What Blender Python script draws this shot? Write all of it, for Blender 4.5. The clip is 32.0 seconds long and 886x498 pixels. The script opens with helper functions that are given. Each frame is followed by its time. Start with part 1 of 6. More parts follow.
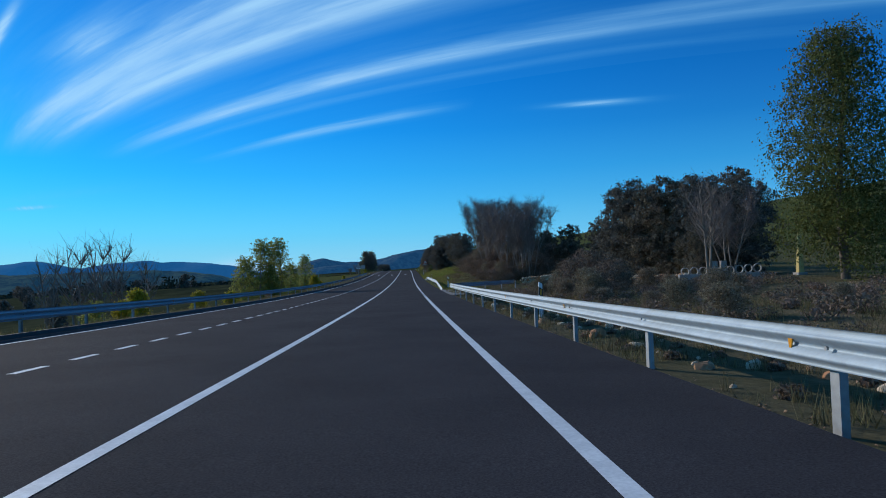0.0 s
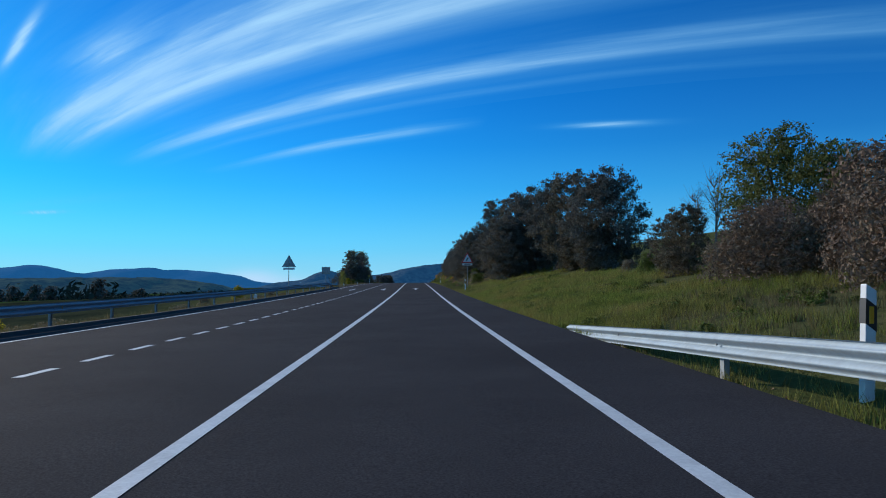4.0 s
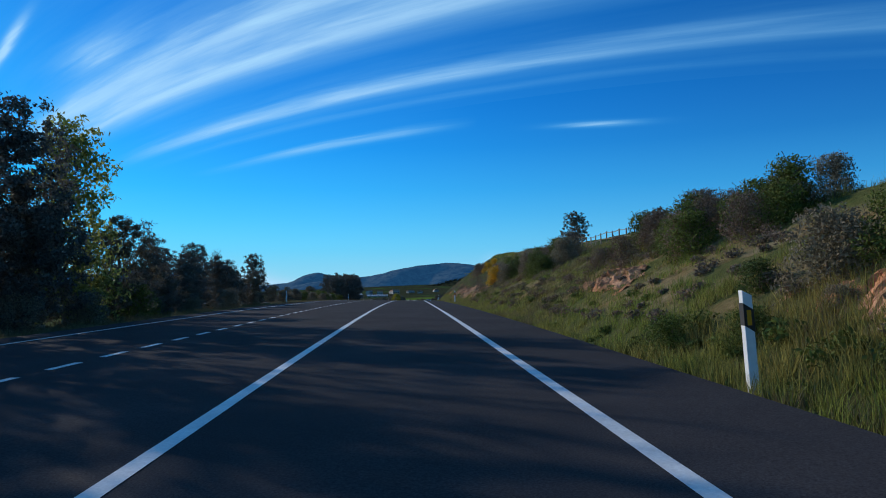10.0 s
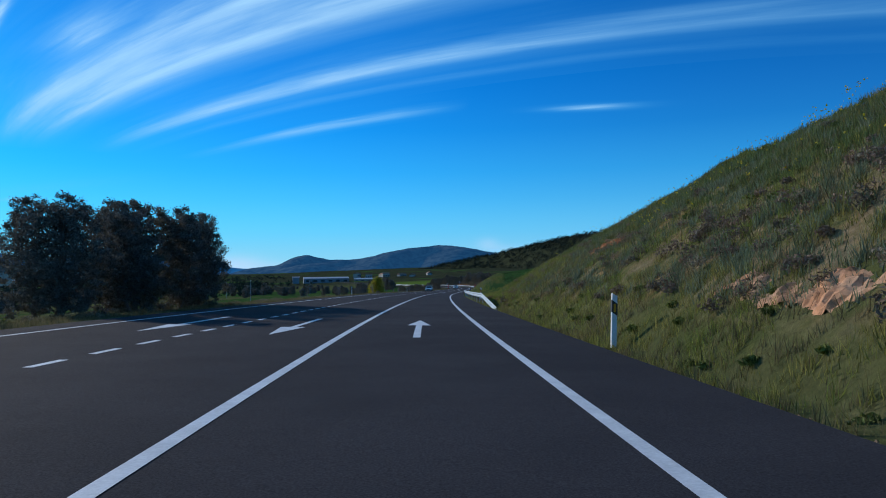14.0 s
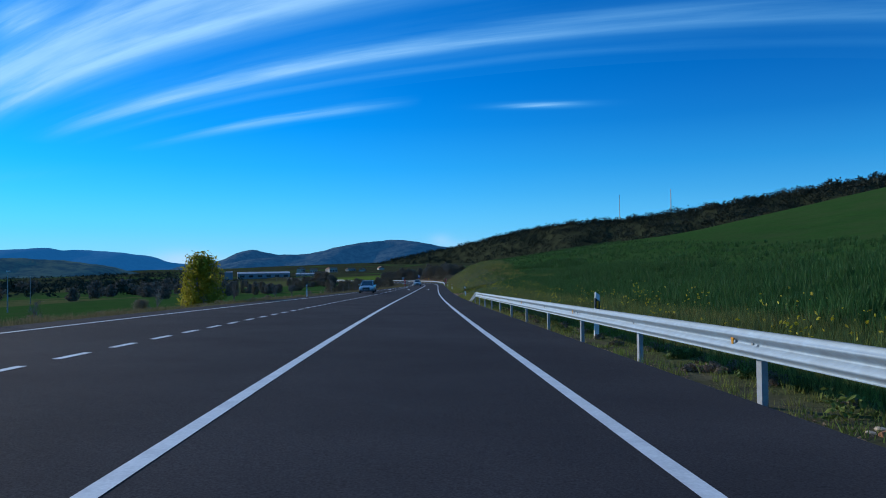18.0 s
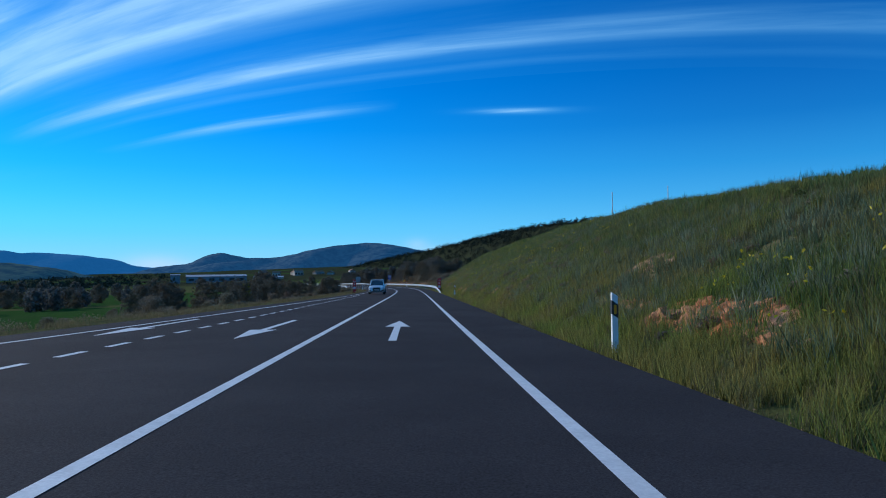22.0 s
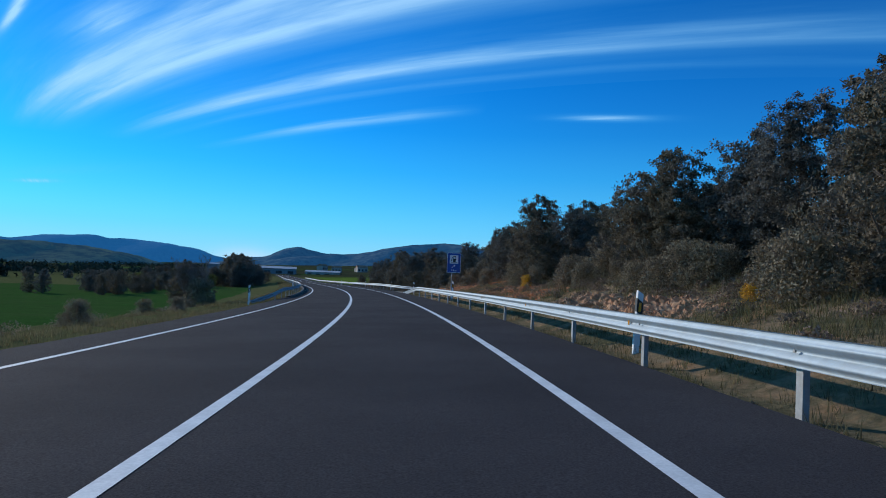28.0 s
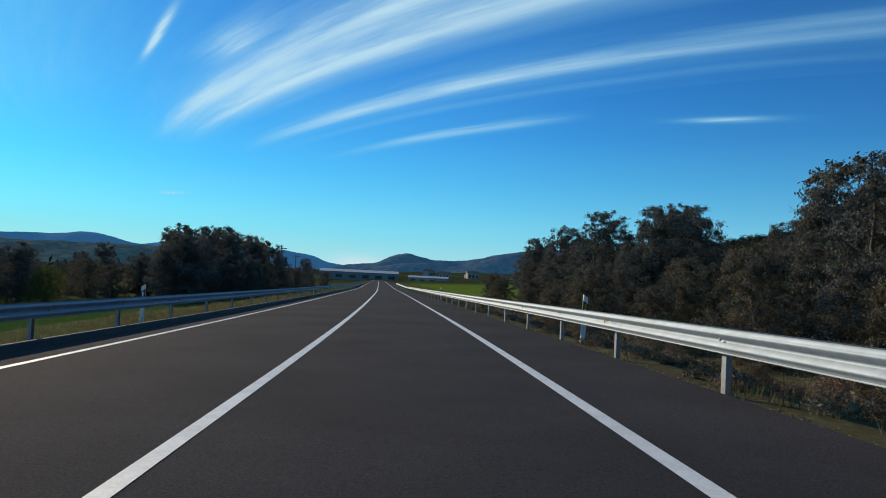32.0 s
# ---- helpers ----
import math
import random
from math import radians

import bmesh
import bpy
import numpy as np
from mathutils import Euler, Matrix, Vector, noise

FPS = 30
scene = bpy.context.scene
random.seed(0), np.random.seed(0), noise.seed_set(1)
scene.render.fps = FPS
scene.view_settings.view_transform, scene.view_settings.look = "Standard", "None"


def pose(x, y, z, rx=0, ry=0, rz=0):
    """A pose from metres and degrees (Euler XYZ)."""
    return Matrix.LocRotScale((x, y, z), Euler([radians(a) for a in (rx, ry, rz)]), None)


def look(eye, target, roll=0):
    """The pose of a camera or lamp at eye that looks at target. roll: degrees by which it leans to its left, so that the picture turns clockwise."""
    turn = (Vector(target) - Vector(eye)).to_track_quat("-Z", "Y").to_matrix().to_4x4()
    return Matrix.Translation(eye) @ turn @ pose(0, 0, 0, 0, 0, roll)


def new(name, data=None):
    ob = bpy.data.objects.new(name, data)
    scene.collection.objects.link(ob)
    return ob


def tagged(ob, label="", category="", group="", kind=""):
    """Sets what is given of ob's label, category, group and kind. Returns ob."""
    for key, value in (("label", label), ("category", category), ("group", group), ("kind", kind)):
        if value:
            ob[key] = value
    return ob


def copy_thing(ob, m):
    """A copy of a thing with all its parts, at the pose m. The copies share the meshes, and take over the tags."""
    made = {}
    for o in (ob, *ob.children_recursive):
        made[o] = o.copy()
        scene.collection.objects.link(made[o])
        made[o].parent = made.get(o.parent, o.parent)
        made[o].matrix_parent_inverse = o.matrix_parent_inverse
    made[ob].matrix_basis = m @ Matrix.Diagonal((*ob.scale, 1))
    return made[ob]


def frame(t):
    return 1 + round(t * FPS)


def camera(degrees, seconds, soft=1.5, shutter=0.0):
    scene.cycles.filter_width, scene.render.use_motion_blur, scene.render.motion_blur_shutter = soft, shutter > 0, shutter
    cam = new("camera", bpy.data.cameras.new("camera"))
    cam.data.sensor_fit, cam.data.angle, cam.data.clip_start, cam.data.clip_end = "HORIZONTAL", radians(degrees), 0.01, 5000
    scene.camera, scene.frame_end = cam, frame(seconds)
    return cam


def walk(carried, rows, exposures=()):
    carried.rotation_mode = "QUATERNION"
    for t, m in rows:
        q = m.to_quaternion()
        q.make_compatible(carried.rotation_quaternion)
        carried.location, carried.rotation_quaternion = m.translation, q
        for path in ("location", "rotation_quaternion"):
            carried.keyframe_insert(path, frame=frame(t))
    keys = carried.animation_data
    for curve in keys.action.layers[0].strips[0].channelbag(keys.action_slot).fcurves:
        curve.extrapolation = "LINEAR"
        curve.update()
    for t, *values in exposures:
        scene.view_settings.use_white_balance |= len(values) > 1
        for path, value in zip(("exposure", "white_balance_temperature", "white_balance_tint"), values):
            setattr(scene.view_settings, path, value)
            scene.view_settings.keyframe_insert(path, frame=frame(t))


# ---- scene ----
cam = camera(67.0, 32.0, soft=1.0)
PATH = [
    (0.0, pose(2.283, 0.076, 1.163, 91.49, 1.89, -1.26)),
    (0.5, pose(1.895, 12.570, 0.896, 91.53, 1.72, -1.13)),
    (1.0, pose(1.469, 25.062, 0.666, 91.72, 1.31, -0.90)),
    (1.5, pose(1.006, 37.552, 0.477, 92.25, 0.67, -0.58)),
    (2.0, pose(0.504, 50.043, 0.321, 92.24, 0.44, -0.30)),
    (2.5, pose(-0.033, 62.531, 0.202, 92.39, 0.29, -0.58)),
    (3.0, pose(-0.563, 75.020, 0.121, 92.61, 0.40, -0.74)),
    (3.5, pose(-1.035, 87.511, 0.071, 92.78, 0.13, -0.69)),
    (4.0, pose(-1.491, 100.001, 0.054, 92.90, 0.13, -0.62)),
    (4.5, pose(-1.929, 112.493, 0.073, 93.18, 0.12, -0.76)),
    (5.0, pose(-2.332, 124.986, 0.129, 93.48, 0.05, -0.90)),
    (5.5, pose(-2.740, 137.478, 0.220, 93.44, 0.21, -0.81)),
    (6.0, pose(-3.172, 149.970, 0.342, 93.60, 0.17, -0.75)),
    (6.5, pose(-3.557, 162.466, 0.488, 93.64, 0.36, -0.77)),
    (7.0, pose(-3.942, 174.962, 0.648, 93.63, 0.36, -0.71)),
    (7.5, pose(-4.321, 187.458, 0.805, 93.70, 0.80, -0.73)),
    (8.0, pose(-4.706, 199.952, 0.952, 93.78, 0.91, -0.88)),
    (8.5, pose(-5.117, 212.444, 1.080, 93.75, 0.86, -1.11)),
    (9.0, pose(-5.484, 224.939, 1.176, 93.38, 0.72, -1.15)),
    (9.5, pose(-5.769, 237.437, 1.231, 93.18, 0.66, -1.19)),
    (10.0, pose(-6.046, 249.935, 1.252, 92.97, 0.78, -1.23)),
    (10.5, pose(-6.368, 262.431, 1.240, 92.73, 0.71, -1.32)),
    (11.0, pose(-6.691, 274.925, 1.185, 92.58, 0.54, -1.36)),
    (11.5, pose(-7.022, 287.415, 1.088, 92.43, 0.47, -1.41)),
    (12.0, pose(-7.341, 299.905, 0.950, 92.17, 0.19, -1.26)),
    (12.5, pose(-7.660, 312.394, 0.777, 92.04, 0.36, -1.26)),
    (13.0, pose(-7.965, 324.883, 0.566, 91.87, 0.77, -1.43)),
    (13.5, pose(-8.209, 337.368, 0.305, 91.72, 0.97, -1.67)),
    (14.0, pose(-8.379, 349.853, 0.003, 91.53, 0.67, -1.95)),
    (14.5, pose(-8.489, 362.335, -0.326, 91.28, 0.15, -2.59)),
    (15.0, pose(-8.410, 374.817, -0.677, 90.98, -0.01, -3.41)),
    (15.5, pose(-8.035, 387.298, -1.049, 91.20, 0.38, -3.85)),
    (16.0, pose(-7.660, 399.780, -1.429, 91.28, 0.74, -4.69)),
    (16.5, pose(-7.173, 412.260, -1.814, 91.19, 0.66, -4.87)),
    (17.0, pose(-6.670, 424.737, -2.199, 91.10, 0.60, -5.07)),
    (17.5, pose(-6.098, 437.208, -2.586, 91.13, 0.61, -5.36)),
    (18.0, pose(-5.422, 449.676, -2.976, 91.13, 0.64, -5.99)),
    (18.5, pose(-4.646, 462.138, -3.377, 91.01, 0.61, -6.53)),
    (19.0, pose(-3.766, 474.597, -3.790, 90.97, 0.70, -7.03)),
    (19.5, pose(-2.788, 487.050, -4.217, 91.13, 0.45, -7.34)),
    (20.0, pose(-1.722, 499.498, -4.641, 91.34, 0.11, -7.54)),
    (20.5, pose(-0.566, 511.939, -5.040, 91.27, 0.42, -7.78)),
    (21.0, pose(0.627, 524.377, -5.419, 91.29, 0.73, -7.95)),
    (21.5, pose(1.783, 536.816, -5.780, 91.40, 0.77, -7.97)),
    (22.0, pose(2.953, 549.256, -6.121, 91.50, 0.54, -8.02)),
    (22.5, pose(4.165, 561.694, -6.443, 91.47, 0.13, -8.11)),
    (23.0, pose(5.369, 574.132, -6.756, 91.34, 0.10, -8.14)),
    (23.5, pose(6.537, 586.576, -7.075, 91.54, 0.20, -7.98)),
    (24.0, pose(7.651, 599.027, -7.391, 91.66, -0.24, -7.78)),
    (24.5, pose(8.713, 611.486, -7.693, 91.74, -0.90, -7.65)),
    (25.0, pose(9.704, 623.955, -7.987, 91.75, -1.29, -7.49)),
    (25.5, pose(10.554, 636.442, -8.271, 91.62, -1.45, -7.64)),
    (26.0, pose(11.683, 648.911, -8.540, 91.47, -1.54, -7.72)),
    (26.5, pose(12.469, 661.419, -8.803, 91.75, -1.95, -5.63)),
    (27.0, pose(12.933, 673.950, -9.067, 91.91, -2.28, -3.93)),
    (27.5, pose(13.051, 686.496, -9.336, 91.79, -2.51, -2.62)),
    (28.0, pose(12.917, 699.043, -9.608, 91.77, -2.40, -1.31)),
    (28.5, pose(12.355, 711.572, -9.886, 91.80, -2.31, -0.10)),
    (29.0, pose(11.487, 724.081, -10.165, 91.74, -2.76, 1.13)),
    (29.5, pose(10.424, 736.571, -10.440, 91.86, -2.83, 2.69)),
    (30.0, pose(9.086, 749.033, -10.705, 91.95, -2.70, 4.26)),
    (30.5, pose(7.392, 761.450, -10.962, 91.96, -2.84, 5.40)),
    (31.0, pose(5.471, 773.832, -11.217, 91.95, -3.05, 6.45)),
    (31.5, pose(3.396, 786.191, -11.473, 91.93, -3.02, 7.32)),
    (32.0, pose(1.093, 798.507, -11.732, 92.01, -2.84, 7.97)),
]
walk(cam, PATH, exposures=[(0.0, -0.2, 6150, 10), (3.0, -0.15, 6200, 10), (8.0, -0.12, 6350, 10), (13.0, -0.15, 6200, 10), (16.5, -0.14, 5800, 10), (22.0, -0.12, 5800, 10), (26.0, -0.12, 6050, 10), (29.3, -0.05, 6250, 10), (30.5, -0.05, 7000, 10), (32.0, -0.02, 8000, 10)])

# ---- daylight: low sun ahead on the left, thin cirrus ----
SUN_AZ, SUN_EL = 48.0, 19.0          # degrees to the left of +y, and above the horizon
sun_dir = Vector((-math.sin(radians(SUN_AZ)) * math.cos(radians(SUN_EL)), math.cos(radians(SUN_AZ)) * math.cos(radians(SUN_EL)), math.sin(radians(SUN_EL))))
sun = new("sun", bpy.data.lights.new("sun", "SUN"))
sun.data.energy, sun.data.angle, sun.data.color = 3.5, radians(0.53), (1.0, 0.9, 0.76)
sun.matrix_world = look((0, 0, 60), Vector((0, 0, 60)) - sun_dir)


class Nodes:
    """Short hand for node trees."""

    def __init__(self, tree):
        self.tree = tree
        tree.nodes.clear()

    def add(self, kind, **sets):
        n = self.tree.nodes.new(kind)
        for key, value in sets.items():
            if key in ("operation", "blend_type", "data_type", "sky_type", "noise_dimensions", "feature"):
                setattr(n, key, value)
        return n

    def link(self, a, b):
        self.tree.links.new(a, b)

    def put(self, value, socket):
        if isinstance(value, bpy.types.NodeSocket):
            self.tree.links.new(value, socket)
        else:
            socket.default_value = value

    def m(self, op, a, b=0.0, c=0.0):
        n = self.add("ShaderNodeMath", operation=op)
        for v, s in zip((a, b, c), n.inputs):
            self.put(v, s)
        return n.outputs[0]

    def ramp(self, fac, stops, ease=False):
        n = self.add("ShaderNodeValToRGB")
        r = n.color_ramp
        r.interpolation = "EASE" if ease else "LINEAR"
        while len(r.elements) < len(stops):
            r.elements.new(0.5)
        for e, (p, c) in zip(r.elements, stops):
            e.position, e.color = p, (c if isinstance(c, tuple) else (c, c, c)) + (1.0,)
        self.put(fac, n.inputs[0])
        return n.outputs[0]

    def noise(self, scale, detail=4.0, rough=0.55, vector=None, distort=0.0):
        n = self.add("ShaderNodeTexNoise")
        n.inputs["Scale"].default_value, n.inputs["Detail"].default_value = scale, detail
        n.inputs["Roughness"].default_value, n.inputs["Distortion"].default_value = rough, distort
        if vector is not None:
            self.link(vector, n.inputs["Vector"])
        return n.outputs[0]

    def mix(self, fac, a, b, blend="MIX"):
        n = self.add("ShaderNodeMix", data_type="RGBA", blend_type=blend)
        self.put(fac, n.inputs[0])
        for v, s in ((a, n.inputs[6]), (b, n.inputs[7])):
            self.put(v + (1.0,) if isinstance(v, tuple) else v, s)
        return n.outputs[2]


world = bpy.data.worlds.new("sky")
scene.world = world
world.use_nodes = True
W = Nodes(world.node_tree)
sky = W.add("ShaderNodeTexSky", sky_type="NISHITA")
sky.sun_disc, sky.sun_elevation, sky.sun_rotation = False, radians(SUN_EL), radians(-SUN_AZ)
sky.altitude, sky.air_density, sky.dust_density, sky.ozone_density = 800, 1.0, 0.2, 3.0
coord = W.add("ShaderNodeTexCoord")
sep = W.add("ShaderNodeSeparateXYZ")
W.link(coord.outputs["Generated"], sep.inputs[0])
dx, dy, dz = sep.outputs
up = W.m("MAXIMUM", dz, 0.03)
cx, cy = W.m("DIVIDE", dx, up), W.m("DIVIDE", dy, up)
# the cirrus lies in long bent streaks: v is the same all along one of them
cv = W.m("SUBTRACT", W.m("MULTIPLY_ADD", cx, 0.603, cy), W.m("MULTIPLY", W.m("MULTIPLY", cx, cx), 0.1214))
wisp_at = W.add("ShaderNodeCombineXYZ")
W.put(W.m("MULTIPLY", cx, 0.42), wisp_at.inputs[0])
W.put(W.m("MULTIPLY", cv, 2.4), wisp_at.inputs[1])
wisp = W.noise(1.6, 7.0, 0.62, wisp_at.outputs[0], 0.5)
fine_at = W.add("ShaderNodeCombineXYZ")
W.put(W.m("MULTIPLY", cx, 0.9), fine_at.inputs[0])
W.put(W.m("MULTIPLY", cv, 6.0), fine_at.inputs[1])
fine = W.noise(1.8, 6.0, 0.6, fine_at.outputs[0], 0.4)
cvw = W.m("ADD", cv, W.m("MULTIPLY", W.m("SUBTRACT", wisp, 0.5), 0.16))
band = W.ramp(W.m("DIVIDE", W.m("SUBTRACT", cvw, 0.5), 5.0),
              [(0.0, 0.3), (0.13, 0.2), (0.20, 0.15), (0.245, 0.22), (0.275, 0.35), (0.31, 1.0), (0.345, 0.75), (0.385, 0.95), (0.415, 0.4),
               (0.455, 0.12), (0.50, 0.2), (0.53, 0.62), (0.555, 0.8), (0.575, 0.25), (0.60, 0.12), (0.62, 0.26), (0.64, 0.05), (0.72, 0.05), (0.750, 0.62), (0.765, 0.55), (0.79, 0.08), (0.815, 0.0)])
start = W.m("SUBTRACT", cx, W.m("MULTIPLY_ADD", cv, 0.57, -4.55))
tip = W.m("SMOOTH_MIN", W.m("MAXIMUM", W.m("MULTIPLY", start, 0.75), 0.0), 1.0, 0.25)
tail = W.ramp(W.m("MULTIPLY_ADD", cx, 0.12, 0.5), [(0.0, 1.0), (0.42, 1.0), (0.56, 0.75), (0.72, 0.42), (1.0, 0.22)])
last = W.m("MAXIMUM", W.m("LESS_THAN", cv, 3.85), W.ramp(W.m("MULTIPLY_ADD", cx, 0.5, 0.5), [(0.0, 1.0), (0.42, 1.0), (0.66, 0.0)]))
dens = W.m("MULTIPLY", W.m("MULTIPLY", band, tip), W.m("MULTIPLY", tail, last))
dens = W.m("MULTIPLY", dens, W.ramp(wisp, [(0.25, 0.7), (0.6, 1.1)]))
dens = W.m("MULTIPLY", dens, W.ramp(fine, [(0.25, 0.78), (0.7, 1.08)]))


def puff(x, y, wx, wy, tilt, amount):
    """A small separate streak of cloud at (x, y) on the cloud sheet."""
    a, b = W.m("SUBTRACT", cx, x), W.m("SUBTRACT", cy, y)
    c, s = math.cos(radians(tilt)), math.sin(radians(tilt))
    p = W.m("ADD", W.m("MULTIPLY", a, c / wx), W.m("MULTIPLY", b, s / wx))
    q = W.m("ADD", W.m("MULTIPLY", a, -s / wy), W.m("MULTIPLY", b, c / wy))
    r = W.m("ADD", W.m("MULTIPLY", p, p), W.m("MULTIPLY", q, q))
    g = W.m("EXPONENT", W.m("MULTIPLY", r, -1.0))
    return W.m("MULTIPLY", W.m("MULTIPLY", g, amount), W.ramp(fine, [(0.3, 0.55), (0.65, 1.2)]))


for one in ((1.10, 4.18, 0.26, 0.08, -10, 0.62), (-5.5, 9.4, 0.45, 0.2, -35, 0.6), (-1.72, 2.74, 0.34, 0.02, -50, 1.3), (-1.4, 2.83, 0.38, 0.09, -48, 0.5), (-4.6, 8.2, 1.4, 0.3, -32, 0.12)):
    dens = W.m("ADD", dens, puff(*one))
hazy = W.ramp(dz, [(0.0, 0.85), (0.03, 0.78), (0.10, 0.45), (0.2, 0.15), (0.35, 0.0)])
above = W.m("GREATER_THAN", dz, 0.0)
dens = W.m("MULTIPLY", W.m("MINIMUM", dens, 1.0), W.m("MULTIPLY", W.ramp(dz, [(0.015, 0.0), (0.08, 1.0)]), above))
graded = W.add("ShaderNodeHueSaturation")
graded.inputs["Saturation"].default_value, graded.inputs["Value"].default_value = 1.5, 1.0
W.link(sky.outputs[0], graded.inputs["Color"])
blue = W.mix(1.0, graded.outputs[0], (0.02, 1.0, 1.42), "MULTIPLY")
# the sky is deepest a quarter turn away from the sun
toward = W.m("ADD", W.m("ADD", W.m("MULTIPLY", dx, sun_dir.x), W.m("MULTIPLY", dy, sun_dir.y)), W.m("MULTIPLY", dz, sun_dir.z))
blue = W.mix(1.0, blue, W.ramp(toward, [(0.15, (0.6, 0.74, 0.84)), (0.75, (1.0, 1.0, 1.0))]), "MULTIPLY")
pale = W.mix(hazy, blue, W.mix(W.ramp(dz, [(0.0, 1.0), (0.05, 0.45), (0.14, 0.0)]), (1.35, 5.9, 10.3), (4.0, 7.3, 10.2)))
# pale banks of cloud low over two gaps in the hills
low_az = W.m("ARCTAN2", dx, dy)
for az, el, wide, high, amount in ((-15.3, 0.3, 2.2, 0.75, 0.75), (-13.2, 0.1, 3.5, 0.5, 0.4), (5.8, 1.9, 0.9, 0.5, 0.35), (7.0, 1.5, 1.6, 0.35, 0.25)):
    p = W.m("DIVIDE", W.m("SUBTRACT", low_az, radians(az)), radians(wide))
    q = W.m("DIVIDE", W.m("SUBTRACT", dz, radians(el)), radians(high))
    g = W.m("EXPONENT", W.m("MULTIPLY", W.m("ADD", W.m("MULTIPLY", p, p), W.m("MULTIPLY", q, q)), -1.0))
    pale = W.mix(W.m("MULTIPLY", g, amount), pale, (5.8, 8.0, 10.4))
vapour = W.mix(W.ramp(dens, [(0.1, 0.0), (0.8, 1.0)]), (1.7, 6.3, 10.0), (4.6, 8.0, 10.8))
clouded = W.mix(W.m("MULTIPLY", dens, 0.9), pale, vapour)
back = W.add("ShaderNodeBackground")
W.link(clouded, back.inputs[0])
back.inputs[1].default_value = 0.1
wout = W.add("ShaderNodeOutputWorld")
W.link(back.outputs[0], wout.inputs[0])

# ---- materials ----
MATS = {}


def material(name, col, rough=0.8, metal=0.0, grain=0.0, scale=8.0, bump=0.0, alt=None, big=0.35, bigscale=0.6, island=0.0, thin=0.0, spec=0.5, coat=0.0, cells=0.0):
    """A procedural surface: base colour, a second colour in large stains, fine grain, bump; island: variation from piece to piece; thin: light let through."""
    if name in MATS:
        return MATS[name]
    mat = bpy.data.materials.new(name)
    mat.use_nodes = True
    n = Nodes(mat.node_tree)
    pos = n.add("ShaderNodeNewGeometry")
    where = pos.outputs["Position"]
    c = n.mix(n.ramp(n.noise(bigscale, 5.0, 0.6, where), [(0.35, 0.0), (0.65, big)]), col, alt or tuple(v * 0.6 for v in col))
    if grain:
        g = n.noise(scale, 6.0, 0.65, where)
        c = n.mix(1.0, c, n.ramp(g, [(0.25, 1.0 - grain), (0.75, 1.0 + grain)]), "MULTIPLY")
    if cells:
        vor = n.add("ShaderNodeTexVoronoi")
        vor.inputs["Scale"].default_value = cells
        n.link(where, vor.inputs["Vector"])
        one = n.add("ShaderNodeSeparateColor")
        n.link(vor.outputs["Color"], one.inputs[0])
        c = n.mix(1.0, c, n.ramp(one.outputs[0], [(0.0, (0.7, 0.66, 0.64)), (0.5, (1.0, 0.96, 0.92)), (1.0, (1.25, 1.25, 1.25))]), "MULTIPLY")
    if island:
        r = n.ramp(pos.outputs["Random Per Island"], [(0.0, 1.0 - island), (1.0, 1.0 + island)])
        c = n.mix(1.0, c, r, "MULTIPLY")
    b = n.add("ShaderNodeBsdfPrincipled")
    n.link(c, b.inputs["Base Color"])
    b.inputs["Metallic"].default_value = metal
    b.inputs["Specular IOR Level"].default_value = spec
    n.put(n.m("MULTIPLY_ADD", n.noise(scale * 0.5, 3.0, 0.5, where), 0.2, rough - 0.1), b.inputs["Roughness"])
    b.inputs["Coat Weight"].default_value = coat
    if bump:
        k = n.add("ShaderNodeBump")
        k.inputs["Strength"].default_value, k.inputs["Distance"].default_value = bump, 0.03
        n.link(n.noise(scale * 1.6, 6.0, 0.7, where), k.inputs["Height"])
        n.link(k.outputs[0], b.inputs["Normal"])
    o = n.add("ShaderNodeOutputMaterial")
    if thin:
        t = n.add("ShaderNodeBsdfTranslucent")
        n.link(c, t.inputs[0])
        mx = n.add("ShaderNodeMixShader")
        mx.inputs[0].default_value = thin
        n.link(b.outputs[0], mx.inputs[1])
        n.link(t.outputs[0], mx.inputs[2])
        n.link(mx.outputs[0], o.inputs[0])
    else:
        n.link(b.outputs[0], o.inputs[0])
    MATS[name] = mat
    return mat


ASPHALT = material("asphalt", (0.057, 0.0525, 0.0545), 0.95, grain=0.6, scale=60, bump=0.35, alt=(0.042, 0.039, 0.041), big=0.9, bigscale=0.35, spec=0.03)
PAINT = material("road_paint", (0.74, 0.74, 0.72), 0.6, grain=0.16, scale=30, alt=(0.5, 0.5, 0.49), big=0.6, bigscale=3.0, bump=0.1)
WORN = material("worn_concrete", (0.20, 0.185, 0.165), 0.9, grain=0.3, scale=14, bump=0.3, alt=(0.14, 0.125, 0.105), big=0.8, bigscale=0.7)
CONCRETE = material("concrete", (0.36, 0.34, 0.31), 0.85, grain=0.2, scale=14, bump=0.2, alt=(0.25, 0.235, 0.21), big=0.7)
GALV = material("galvanised_steel", (0.28, 0.35, 0.41), 0.62, metal=0.35, grain=0.16, scale=9, alt=(0.25, 0.30, 0.34), big=0.8, bigscale=1.5)
POSTM = material("post_steel", (0.36, 0.38, 0.40), 0.55, metal=0.5, grain=0.18, scale=12, alt=(0.24, 0.24, 0.23), big=0.7)
WHITE = material("white_plastic", (0.78, 0.79, 0.80), 0.45, grain=0.07, scale=10, alt=(0.62, 0.61, 0.58), big=0.5, bigscale=4)
BLACK = material("black_band", (0.02, 0.02, 0.022), 0.45)
